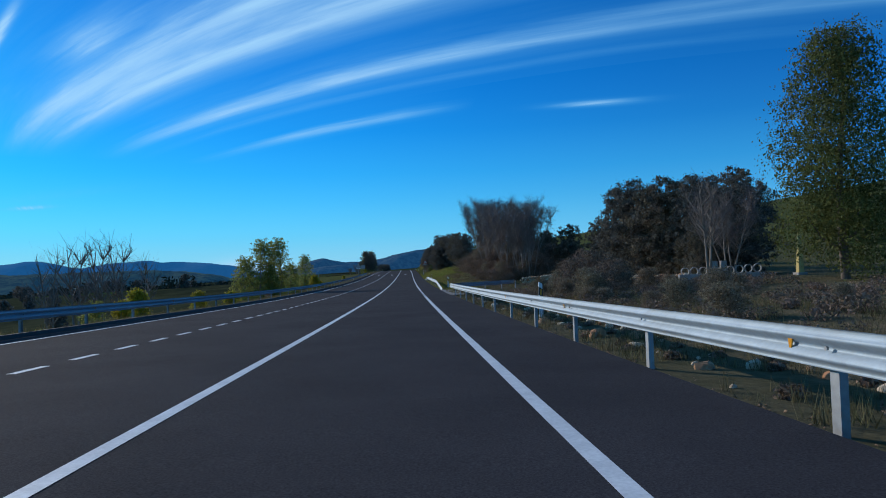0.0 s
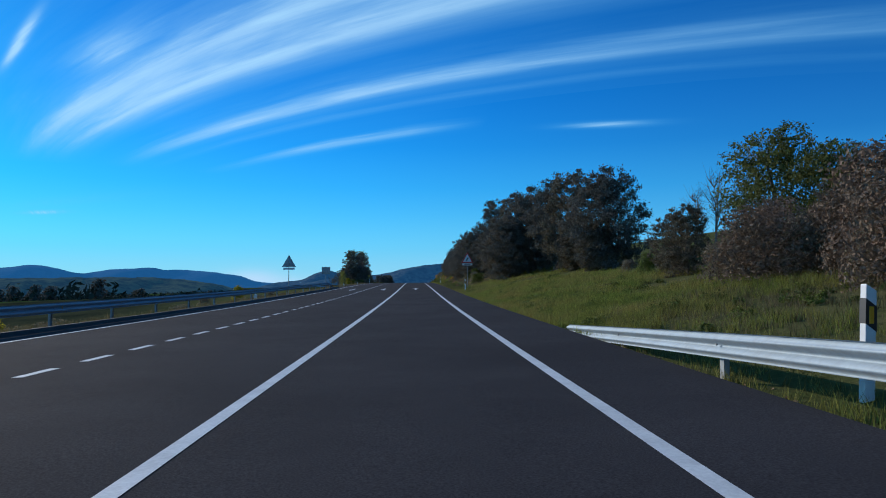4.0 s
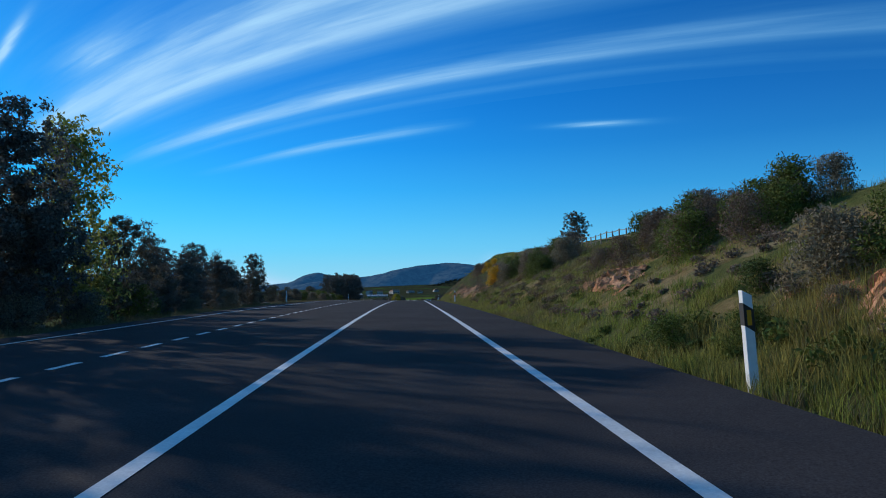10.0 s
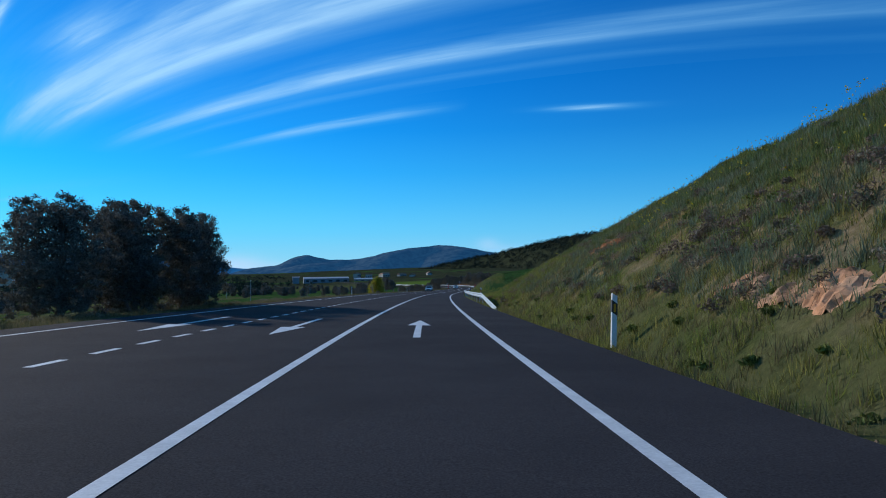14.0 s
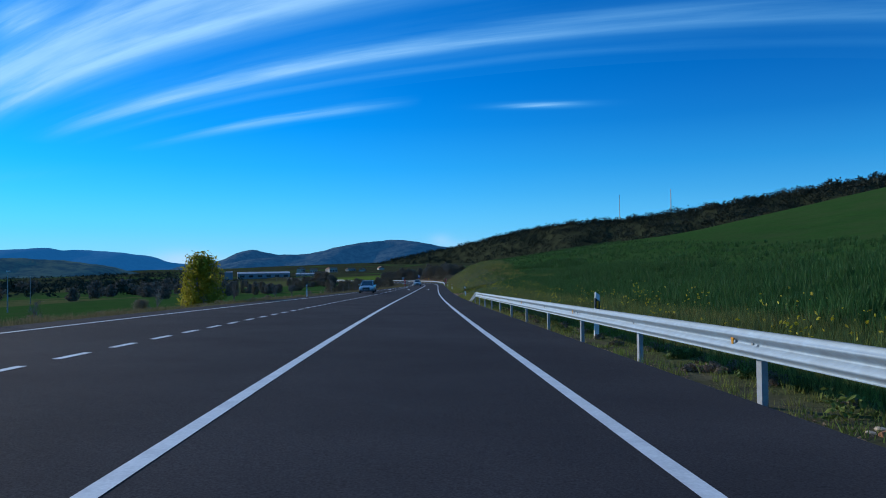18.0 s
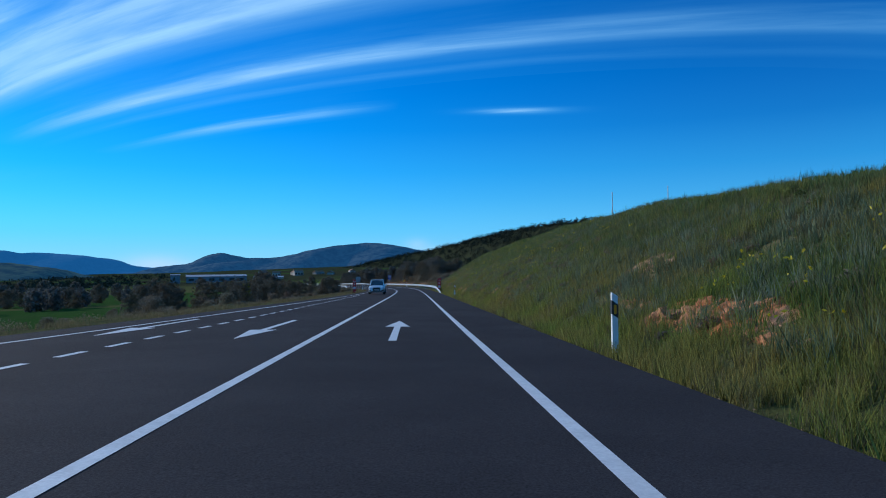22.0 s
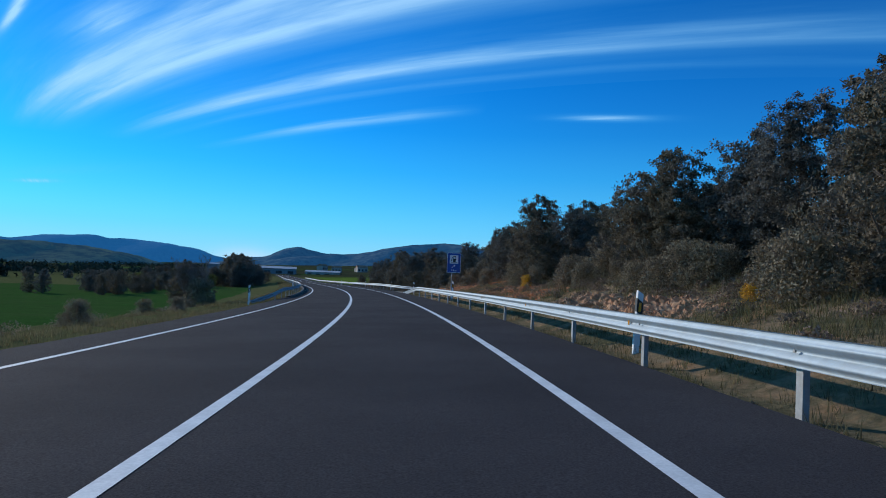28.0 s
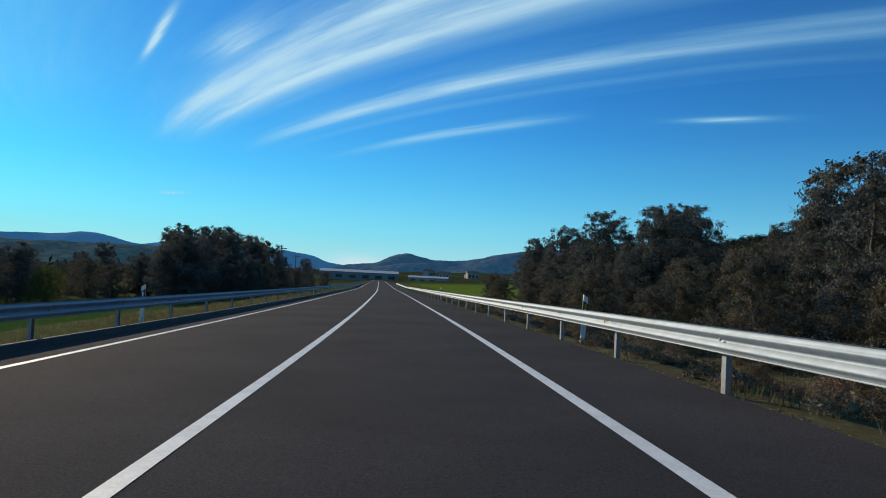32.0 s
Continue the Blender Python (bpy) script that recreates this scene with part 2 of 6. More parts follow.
AMBER = material("amber_reflector", (0.75, 0.32, 0.02), 0.25, spec=0.8)
REDSIGN = material("red_sign", (0.52, 0.02, 0.02), 0.4, grain=0.05, alt=(0.44, 0.02, 0.02))
BLUESIGN = material("blue_sign", (0.015, 0.07, 0.34), 0.4, grain=0.05, alt=(0.015, 0.06, 0.28))
SIGNWHITE = material("sign_white", (0.8, 0.8, 0.8), 0.45, grain=0.03)
SIGNBACK = material("sign_back", (0.36, 0.37, 0.38), 0.5, metal=0.5, grain=0.1)
BARK = material("bark", (0.15, 0.115, 0.085), 0.9, grain=0.35, scale=18, bump=0.5, alt=(0.09, 0.07, 0.055))
PALEBARK = material("pale_bark", (0.27, 0.22, 0.175), 0.9, grain=0.3, scale=18, bump=0.4, alt=(0.17, 0.135, 0.11))
OAKLEAF = material("oak_leaves", (0.128, 0.126, 0.104), 0.8, island=0.5, alt=(0.155, 0.142, 0.124), big=0.7, bigscale=0.5, thin=0.25, spec=0.12)
OAKWARM = material("brownish_oak_leaves", (0.175, 0.145, 0.11), 0.8, island=0.5, alt=(0.135, 0.125, 0.075), big=0.7, bigscale=0.5, thin=0.25, spec=0.12)
POPLEAF = material("fresh_leaves", (0.29, 0.30, 0.085), 0.55, island=0.45, alt=(0.21, 0.23, 0.06), big=0.6, bigscale=0.6, thin=0.5, spec=0.12)
DARKPOP = material("olive_leaves", (0.15, 0.16, 0.045), 0.6, island=0.5, alt=(0.10, 0.11, 0.035), big=0.7, bigscale=0.6, thin=0.35, spec=0.12)
WILLOWLEAF = material("yellow_green_leaves", (0.36, 0.31, 0.03), 0.55, island=0.35, alt=(0.26, 0.25, 0.03), big=0.6, thin=0.45, spec=0.12)
SHRUBLEAF = material("shrub_leaves", (0.215, 0.19, 0.125), 0.7, island=0.5, alt=(0.23, 0.17, 0.12), big=0.7, bigscale=0.4, thin=0.3, spec=0.12)
IVYLEAF = material("bright_shrub_leaves", (0.14, 0.17, 0.035), 0.6, island=0.5, alt=(0.07, 0.09, 0.03), big=0.7, thin=0.25, spec=0.12)
BROOM = material("broom_flowers", (0.62, 0.34, 0.01), 0.6, island=0.3, alt=(0.5, 0.3, 0.01), thin=0.3)
TWIG = material("twigs", (0.21, 0.165, 0.145), 0.9, grain=0.2, alt=(0.11, 0.085, 0.075))
GRASS = material("grass_blades", (0.155, 0.205, 0.042), 0.65, island=0.55, alt=(0.24, 0.205, 0.065), big=0.95, bigscale=0.35, thin=0.5, spec=0.12)
DRYGRASS = material("dry_grass_blades", (0.175, 0.145, 0.08), 0.75, island=0.5, alt=(0.12, 0.12, 0.05), big=0.7, bigscale=0.3, thin=0.4, spec=0.12)
WHEAT = material("wheat_blades", (0.055, 0.125, 0.03), 0.6, island=0.4, alt=(0.045, 0.10, 0.03), big=0.6, thin=0.3, spec=0.12)
TALLGRASS = material("tall_grass_blades", (0.115, 0.165, 0.05), 0.6, island=0.5, alt=(0.10, 0.125, 0.05), big=0.8, bigscale=0.4, thin=0.4, spec=0.12)
SILVERWEED = material("silvery_weeds", (0.18, 0.21, 0.135), 0.7, island=0.5, alt=(0.13, 0.165, 0.075), big=0.8, bigscale=0.5, thin=0.35, spec=0.12)
ROCK = material("orange_rock", (0.46, 0.20, 0.10), 0.95, grain=0.35, scale=9, bump=0.8, alt=(0.42, 0.26, 0.16), big=0.95, bigscale=1.3, spec=0.1, cells=3.5)
DRYSCRUB = material("dead_scrub", (0.28, 0.19, 0.14), 0.9, island=0.4, alt=(0.10, 0.095, 0.065), big=0.7, thin=0.15, spec=0.05)
STONE = material("wall_stone", (0.46, 0.36, 0.25), 0.9, grain=0.3, scale=10, bump=0.6, alt=(0.34, 0.25, 0.16), island=0.25)
WOODPOST = material("weathered_wood", (0.24, 0.19, 0.14), 0.9, grain=0.3, scale=20, bump=0.3)

# ---- the road's line: heading, grade and bank every 25 m from -100 m ----
HEADING = [1.77, 1.8, 1.84, 1.87, 1.9, 1.88, 1.85, 1.84, 1.78, 1.71, 1.63, 1.8, 1.86, 1.79, 1.88, 1.82, 1.47, 1.1, 0.29, -0.96, -1.79, -2.49, -3.47, -4.26, -4.68, -5.03, -5.38, -5.53, -5.59, -5.32, -4.23, -1.68, 1.81, 4.55, 6.83, 8.86, 11.23, 12.52, 12.78, 12.88, 13.1, 13.42]
GRADE = [-2.05, -1.91, -1.75, -1.57, -1.32, -1.0, -0.69, -0.31, -0.01, 0.33, 0.63, 0.76, 0.68, 0.37, 0.07, -0.32, -0.68, -1.04, -1.44, -1.67, -1.75, -1.77, -1.81, -1.93, -1.9, -1.73, -1.54, -1.46, -1.44, -1.37, -1.25, -1.26, -1.31, -1.31, -1.18, -1.14, -1.17, -1.21, -1.11, -1.08, -1.12, -1.17]
BANK = [1.14, 0.71, 0.27, -0.12, -0.29, 0.02, 0.54, 0.73, 0.86, 0.85, 0.83, 0.82, 0.71, 0.51, 0.39, 0.11, -0.47, -0.88, -1.08, -1.17, -1.31, -1.4, -1.41, -1.43, -1.44, -1.19, -0.81, -0.54, -0.3, -0.03, 0.46, 1.13, 1.65, 2.18, 2.43, 2.56, 2.08, 1.43, 0.91, 0.55, 0.28, 0.06]


def softened(values):
    k = np.hanning(33)[1:-1]
    a = np.interp(ALONG, np.arange(len(values)) * 25.0 - 100.0, values)
    return np.convolve(np.pad(a, 15, mode="edge"), k / k.sum(), "valid")


ALONG = np.arange(-100, 926.0)
HD = np.radians(softened(HEADING))
GR = np.tan(np.radians(softened(GRADE)))
BK = np.tan(np.radians(softened(BANK)))
PX, PY, PZ = np.cumsum(-np.sin(HD)), np.cumsum(np.cos(HD)), np.cumsum(GR)
PX, PY, PZ = PX - PX[100], PY - PY[100], PZ - PZ[100]


def along(a, s):
    return np.interp(s, ALONG, a)


def line_at(s):
    """x, y, z and heading of the solid line; straight on past both ends."""
    s = np.asarray(s, float)
    extra = np.maximum(s - 925.0, 0) + np.minimum(s + 100.0, 0)
    h = along(HD, s)
    return along(PX, s) - np.sin(h) * extra, along(PY, s) + np.cos(h) * extra, along(PZ, s) - 0.012 * np.minimum(extra, 400.0), h


def spot(s, o, u=0.0):
    """World place of s metres along, o metres right of the solid line and u above the road's plane; far off the road the cross lines run parallel."""
    s, o = np.asarray(s, float), np.asarray(o, float)
    x, y, z, h = line_at(s)
    near = np.clip(o, -40, 40)
    rest = o - near
    far_h = radians(1.5)
    tilt = np.clip(o, -9, 6) * along(BK, s)
    return x + near * np.cos(h) + rest * math.cos(far_h), y + near * np.sin(h) + rest * math.sin(far_h), z + tilt + u


def frame_at(s, o, u=0.0, turn=0.0):
    """Matrix of a thing that stands upright beside the road, its y along the road."""
    x, y, z = spot(s, o, u)
    return Matrix.Translation((float(x), float(y), float(z))) @ Matrix.Rotation(float(line_at(s)[3]) + radians(turn), 4, "Z")


def keyed(s, table):
    a = np.array(table, float)
    return np.interp(s, a[:, 0], a[:, 1])


RIGHT_EDGE = 5.3


def left_edge(s):
    return keyed(s, [(-100, -8.5), (530, -8.5), (570, -7.0), (612, -5.5), (650, -5.0), (900, -5.0)])


BANK_H = [(-100, 0.3), (0, 0.3), (40, 0.3), (60, -0.1), (76, 0.05), (84, 0.5), (100, 1.5), (130, 2.2), (165, 1.8), (200, 2.2), (230, 2.6), (262, 3.2), (300, 3.6), (316, 4.2), (330, 5.5), (342, 6.5), (360, 7.0), (378, 6.6), (387, 6.3),
          (396, 5.3), (408, 2.4), (418, 0.6), (430, 0.3), (495, 0.6), (512, 1.0), (530, 1.35), (545, 1.95), (560, 3.2), (580, 4.6), (600, 5.6), (634, 5.8), (648, 5.7), (656, 5.5), (665, 4.0), (677, 1.6), (740, 1.6), (756, 1.5), (764, 1.2), (769, 0.1), (785, -0.3), (800, -0.6), (900, -0.6), (1000, 0.0)]
BANK_W = [(-100, 9), (60, 9), (100, 9), (130, 12), (180, 4.0), (240, 4.0), (270, 6), (300, 7), (340, 9), (390, 9.5), (420, 5), (500, 4.5), (530, 4.5), (560, 7), (620, 9), (660, 8), (680, 5), (750, 6), (770, 6), (800, 3.5), (900, 3.5)]
BACK_SLOPE = [(-100, 0.03), (60, 0.04), (100, 0.07), (140, 0.09), (240, 0.08), (300, 0.14), (345, 0.14), (380, 0.13), (410, 0.125), (510, 0.125), (555, 0.14), (625, 0.135), (660, 0.08), (760, 0.05), (800, 0.035), (1000, 0.03)]
LEFT_DROP = [(-100, 4.5), (180, 4.0), (230, 3.0), (255, 1.6), (300, 1.0), (330, 0.25), (400, 0.4), (430, 1.2), (520, 1.6), (600, 1.2), (660, 0.9), (760, 1.0), (900, 1.2)]
LEFT_FALL = [(-100, 0.12), (200, 0.11), (330, 0.05), (420, 0.035), (600, 0.02), (700, 0.015), (900, 0.02)]


def rolling(x, y, f, seed=0.0):
    """Smooth unevenness, about -1 to 1."""
    return (np.sin(x * f + seed) * np.cos(y * f * 1.3 + seed * 1.7) + 0.5 * np.sin(x * f * 2.3 + y * f * 1.9 + seed * 3.1) + 0.25 * np.cos(x * f * 5.1 - y * f * 4.3 + seed)) / 1.75


def rise(s, o):
    """Height of the ground above the road's plane, s along and o to the right."""
    s, o = np.broadcast_arrays(np.asarray(s, float), np.asarray(o, float))
    out = np.full(s.shape, -0.09)
    # right: verge, bank, the land behind
    d = o - RIGHT_EDGE
    h, w, b = keyed(s, BANK_H), keyed(s, BANK_W), keyed(s, BACK_SLOPE)
    verge = 0.7
    nook = keyed(s, [(521, 0), (525, 2.7), (535.3, 2.7), (537.5, 0)])       # gravel pocket cut into the foot of the bank
    q = np.clip((d - nook - verge) / w, 0, 1)
    shape = np.where(h > 1.0, q ** 0.85, q * q * (3 - 2 * q))
    back = np.maximum(d - verge - w, 0)
    limit = np.minimum(back, 330) * b
    limit = limit + 0.06 * np.clip(back - 50, 0, 80) * keyed(s, [(430, 0), (500, 1), (635, 1), (665, 0)])
    far = np.minimum(np.maximum(back - 330, 0) * 0.03, 14)
    rough = rolling(s, o, 0.55, 1.0) * 0.12 * np.clip((d - 0.6) / 2, 0, 1) + rolling(s, o, 0.12, 2.0) * 0.3 * np.clip((d - 3) / 8, 0, 1) + rolling(s, o, 0.012, 4.0) * 2.0 * np.clip((back - 40) / 150, 0, 1)
    rough += rolling(s, o, 0.95, 9.0) * 0.16 * np.clip(h - 1.5, 0, 2) / 2 * np.clip(d - 0.8, 0, 1) * np.clip((w + 1 - d) / 2, 0, 1)
    right = np.where(d < verge, -0.09 - 0.05 * np.clip(d, 0, verge), -0.12 + h * shape + limit + far) + rough
    out = np.where(d > 0, right, out)
    # left: narrow verge, embankment, the fall to the valley
    e = left_edge(s) - o
    drop, fall = keyed(s, LEFT_DROP), keyed(s, LEFT_FALL)
    q = np.clip((e - 1.2) / 9.0, 0, 1)
    back = np.maximum(e - 10.2, 0)
    low = -0.1 - drop * q * q * (3 - 2 * q) - np.minimum(back * fall, 34)
    low += rolling(s, o, 0.5, 3.0) * 0.1 * np.clip(e / 2, 0, 1) + rolling(s, o, 0.01, 7.0) * 3.0 * np.clip((back - 60) / 200, 0, 1)
    return np.where(e > 0, low, out)


def ground(s, o):
    """The ground's world height there."""
    return float(spot(s, o, rise(s, o))[2])


def on_ground(s, o, turn=0.0, sink=0.05):
    return frame_at(s, o, float(rise(s, o)) - sink, turn)


def mesh_of(name, verts, faces, mats=(), smooth=False, pick=None):
    me = bpy.data.meshes.new(name)
    me.from_pydata(np.asarray(verts, float).tolist(), [], faces.tolist() if hasattr(faces, "tolist") else faces)
    for mt in mats:
        me.materials.append(mt)
    if pick is not None:
        me.polygons.foreach_set("material_index", np.asarray(pick, np.int32))
    if smooth:
        me.polygons.foreach_set("use_smooth", np.ones(len(me.polygons), bool))
    me.update()
    return me


def part(name, bm, mat, parent, label=""):
    """Links a bmesh (or a ready mesh) as one mesh object under a thing or a part."""
    if isinstance(bm, bmesh.types.BMesh):
        me = bpy.data.meshes.new(name)
        bm.to_mesh(me)
        bm.free()
        me.materials.append(mat)
    else:
        me = bm
    ob = new(name, me)
    ob.parent = parent
    return tagged(ob, label)


def thing(name, m, label, category, group="", kind=""):
    ob = new(name)
    ob.empty_display_size = 0.2
    ob.matrix_world = m
    ob.matrix_basis = m
    return tagged(ob, label, category, group, kind)


def box(bm, x0, x1, y0, y1, z0, z1, bevel=0.0):
    r = bmesh.ops.create_cube(bm, size=1.0)
    for v in r["verts"]:
        v.co = Vector(((x0 + x1) / 2 + v.co.x * (x1 - x0), (y0 + y1) / 2 + v.co.y * (y1 - y0), (z0 + z1) / 2 + v.co.z * (z1 - z0)))
    if bevel:
        bmesh.ops.bevel(bm, geom=list({e for v in r["verts"] for e in v.link_edges}), offset=bevel, segments=2, affect="EDGES", profile=0.7)
    return bm


def boxed(*a, bevel=0.0):
    return box(bmesh.new(), *a, bevel=bevel)


def grid_faces(nr, nc):
    i = np.arange(nr * nc).reshape(nr, nc)
    return np.stack([i[:-1, :-1], i[:-1, 1:], i[1:, 1:], i[1:, :-1]], -1).reshape(-1, 4)


# ---- ground: one sheet ----
def ground_material():
    mat = bpy.data.materials.new("land")
    mat.use_nodes = True
    n = Nodes(mat.node_tree)
    geo = n.add("ShaderNodeNewGeometry")
    where = geo.outputs["Position"]
    col = n.add("ShaderNodeVertexColor")
    col.layer_name = "cover"
    parts_of = n.add("ShaderNodeSeparateColor")
    n.link(col.outputs[0], parts_of.inputs[0])
    green, field, soil = parts_of.outputs
    big, mid, fin = n.noise(0.12, 5, 0.6, where), n.noise(0.9, 6, 0.65, where), n.noise(7.0, 6, 0.7, where)
    grass = n.mix(n.ramp(mid, [(0.35, 0.0), (0.68, 1.0)]), (0.082, 0.098, 0.03), (0.135, 0.128, 0.055))
    dry = n.mix(n.ramp(mid, [(0.35, 0.0), (0.65, 1.0)]), (0.16, 0.135, 0.085), (0.095, 0.088, 0.048))
    c = n.mix(n.ramp(green, [(0.3, 0.0), (0.7, 1.0)]), dry, grass)
    wheat = n.mix(n.ramp(mid, [(0.3, 0.0), (0.7, 1.0)]), (0.046, 0.108, 0.024), (0.036, 0.078, 0.020))
    lush = n.mix(n.ramp(mid, [(0.3, 0.0), (0.7, 1.0)]), (0.14, 0.20, 0.03), (0.11, 0.17, 0.028))
    wheat = n.mix(n.ramp(green, [(0.965, 0.0), (0.985, 1.0)]), wheat, lush)
    c = n.mix(n.ramp(field, [(0.45, 0.0), (0.55, 1.0)]), c, wheat)
    earth = n.mix(n.ramp(mid, [(0.35, 0.0), (0.62, 1.0)]), (0.43, 0.225, 0.11), (0.36, 0.26, 0.175))
    patch = n.m("MULTIPLY", soil, n.ramp(n.noise(0.5, 6, 0.7, where), [(0.42, 0.0), (0.54, 1.0)]))
    c = n.mix(n.m("MAXIMUM", patch, n.ramp(soil, [(0.8, 0.0), (0.95, 1.0)])), c, earth)
    plots = n.noise(0.007, 3, 0.5, where)
    scrub = n.mix(n.ramp(n.noise(0.03, 6, 0.7, where), [(0.4, 0.0), (0.6, 1.0)]), (0.028, 0.034, 0.02), (0.06, 0.062, 0.034))
    scrub = n.mix(n.ramp(plots, [(0.60, 0.0), (0.61, 1.0)]), scrub, (0.055, 0.11, 0.026))
    c = n.mix(col.outputs["Alpha"], c, scrub)
    c = n.mix(1.0, c, n.ramp(fin, [(0.25, 0.62), (0.75, 1.35)]), "MULTIPLY")
    c = n.mix(n.ramp(big, [(0.4, 0.0), (0.7, 0.35)]), c, (0.085, 0.09, 0.04))
    b = n.add("ShaderNodeBsdfPrincipled")
    n.link(c, b.inputs["Base Color"])
    b.inputs["Roughness"].default_value, b.inputs["Specular IOR Level"].default_value = 0.95, 0.0
    k = n.add("ShaderNodeBump")
    k.inputs["Strength"].default_value, k.inputs["Distance"].default_value = 0.8, 0.12
    n.link(n.noise(3.0, 8, 0.75, where), k.inputs["Height"])
    n.link(k.outputs[0], b.inputs["Normal"])
    o = n.add("ShaderNodeOutputMaterial")
    n.link(b.outputs[0], o.inputs[0])
    return mat


def build_ground():
    sv = np.concatenate([np.linspace(-900, -110, 8), np.arange(-100, 0, 2.5), np.arange(0, 150, 1.5), np.arange(150, 770, 1.0), np.arange(770, 900, 2.0), np.linspace(900, 1300, 41), np.linspace(1350, 2000, 14), np.linspace(2200, 4700, 9)])
    half = np.concatenate([[0.0, 0.35, 0.7, 1.1, 1.6, 2.2, 2.8, 3.5, 4.2, 5.0, 5.8, 6.6, 7.5, 8.5, 9.5, 10.7, 12, 13.5, 15, 17, 19, 22, 25, 29, 34, 40, 48, 58, 70, 85, 105, 130, 160, 200, 250, 310, 380, 470, 600, 800, 1200, 2000, 3200, 4600]])
    ov = []
    for s in sv:
        ov.append(np.concatenate([(left_edge(s) + 0.35) - half[::-1], [-3.0, 1.0], (RIGHT_EDGE - 0.35) + half]))
    O = np.array(ov)
    S = np.repeat(sv[:, None], O.shape[1], 1)
    U = rise(S, O)
    x, y, z = spot(S, O, U)
    v = np.stack([x, y, z], -1).reshape(-1, 3)
    me = mesh_of("ground", v, grid_faces(*O.shape), [ground_material()], True)
    # cover: green share, sown field, bare earth
    d = O - RIGHT_EDGE
    e = left_edge(S) - O
    green = keyed(S, [(-100, 0.1), (58, 0.12), (64, 0.4), (100, 0.55), (118, 0.95), (160, 0.75), (185, 0.6), (260, 0.75), (330, 0.8), (420, 0.9), (520, 0.95), (600, 0.6), (650, 0.45), (700, 0.15), (766, 0.15), (785, 0.25), (862, 0.3), (880, 0.7)])
    green = np.where((d < 1.1) & (S > 385) & (S < 500), 0.3, green)
    green = np.where(e > 0, np.where(e > 14, 0.85, keyed(S, [(-100, 0.55), (200, 0.45), (400, 0.55), (800, 0.6)])), green)
    field = np.where((d > keyed(S, [(380, 40), (400, 9), (420, 4.5), (490, 4.5), (512, 5.5), (530, 7), (560, 10), (640, 13)])) & (S > 385) & (S < 660), 1.0, 0.0)
    field = np.where((d > 9) & (S > 868) & (d < 300), 1.0, field)
    green = np.where((d > 9) & (S > 868), 1.0, np.minimum(green, 0.95))
    field = np.where((e > 11) & (e < 70) & (S > 440) & (S < 640), 1.0, field)
    field = np.where((e > 9) & (e < 110) & (S > 650) & (S < 860), 1.0, field)
    field = np.where((e > 120) & (rolling(S, O, 0.011, 5.0) > 0.38), 1.0, field)
    soil = keyed(S, [(-100, 0.1), (150, 0.1), (175, 0.75), (235, 0.9), (255, 0.5), (290, 0.8), (330, 0.75), (380, 0.5), (400, 0.0), (500, 0.0), (550, 0.05), (575, 0.4), (640, 0.85), (660, 0.6), (700, 0.85), (755, 0.95), (790, 0.3), (805, 0.0)])
    w = keyed(S, BANK_W)
    soil = np.where((d > 1.3) & (d < w * 0.75 + 1.0), soil, 0.0)
    soil = np.minimum(soil, 0.5)
    soil = np.where((S > 690) & (S < 768) & (d > 0.5) & (d < keyed(S, [(690, 4), (745, 6), (768, 9)])), keyed(S, [(690, 0.6), (735, 0.75), (748, 1.0)]), soil)
    far = np.clip((e - 150) / 80, 0, 1) + np.clip((S - 1050) / 150, 0, 1) + np.clip((d - 330) / 100, 0, 1) + np.clip((e - 25) / 30, 0, 1) * (S < 430)
    colour = np.stack([green, field, soil, np.clip(far, 0, 1)], -1).reshape(-1, 4)
    a = me.color_attributes.new("cover", "FLOAT_COLOR", "POINT")
    a.data.foreach_set("color", colour.ravel())
    tagged(new("ground", me), "rolling land of grass verges, dry slopes and sown green fields", "ground", kind="structure")


build_ground()


# ---- road ----
def strip(name, s0, s1, offs, ups, mat, step=2.0, label="", category="road", thick=0.0):
    """A band that follows the road: offs and ups are numbers or functions of s, from its left rim to its right."""
    sv = np.arange(s0, s1 + 1e-6, min(step, (s1 - s0)))
    cols = []
    for o, u in zip(offs, ups):
        oo = o(sv) if callable(o) else np.full_like(sv, o)
        cols.append(np.stack(spot(sv, oo, u), -1))
    v = np.stack(cols, 1)
    return mesh_of(name, v.reshape(-1, 3), grid_faces(len(sv), len(cols)), [mat])


tagged(new("road", strip("road", -100, 1300, [lambda s: left_edge(s) - 0.12, left_edge, lambda s: left_edge(s) * 0.5, 0.0, 2.6, RIGHT_EDGE, RIGHT_EDGE + 0.12], [-0.12, 0.0, 0.0, 0.0, 0.0, 0.0, -0.12], ASPHALT)),
       "dark worn asphalt carriageway of three lanes with shoulders", "road", kind="structure")


def marks(name, spans, centre, width, label):
    vs, fs = [], []
    for a, b in spans:
        n = max(2, int((b - a) / 2.0) + 1)
        sv = np.linspace(a, b, n)
        c = centre(sv) if callable(centre) else np.full(n, centre)
        k = sum(len(x) for x in vs)
        p = np.stack([np.stack(spot(sv, c - width / 2, 0.005), -1), np.stack(spot(sv, c + width / 2, 0.005), -1)], 1).reshape(-1, 3)
        vs.append(p)
        fs.append(grid_faces(n, 2) + k)
    tagged(new(name, mesh_of(name, np.concatenate(vs), np.concatenate(fs), [PAINT])), label, "road marking", kind="structure")


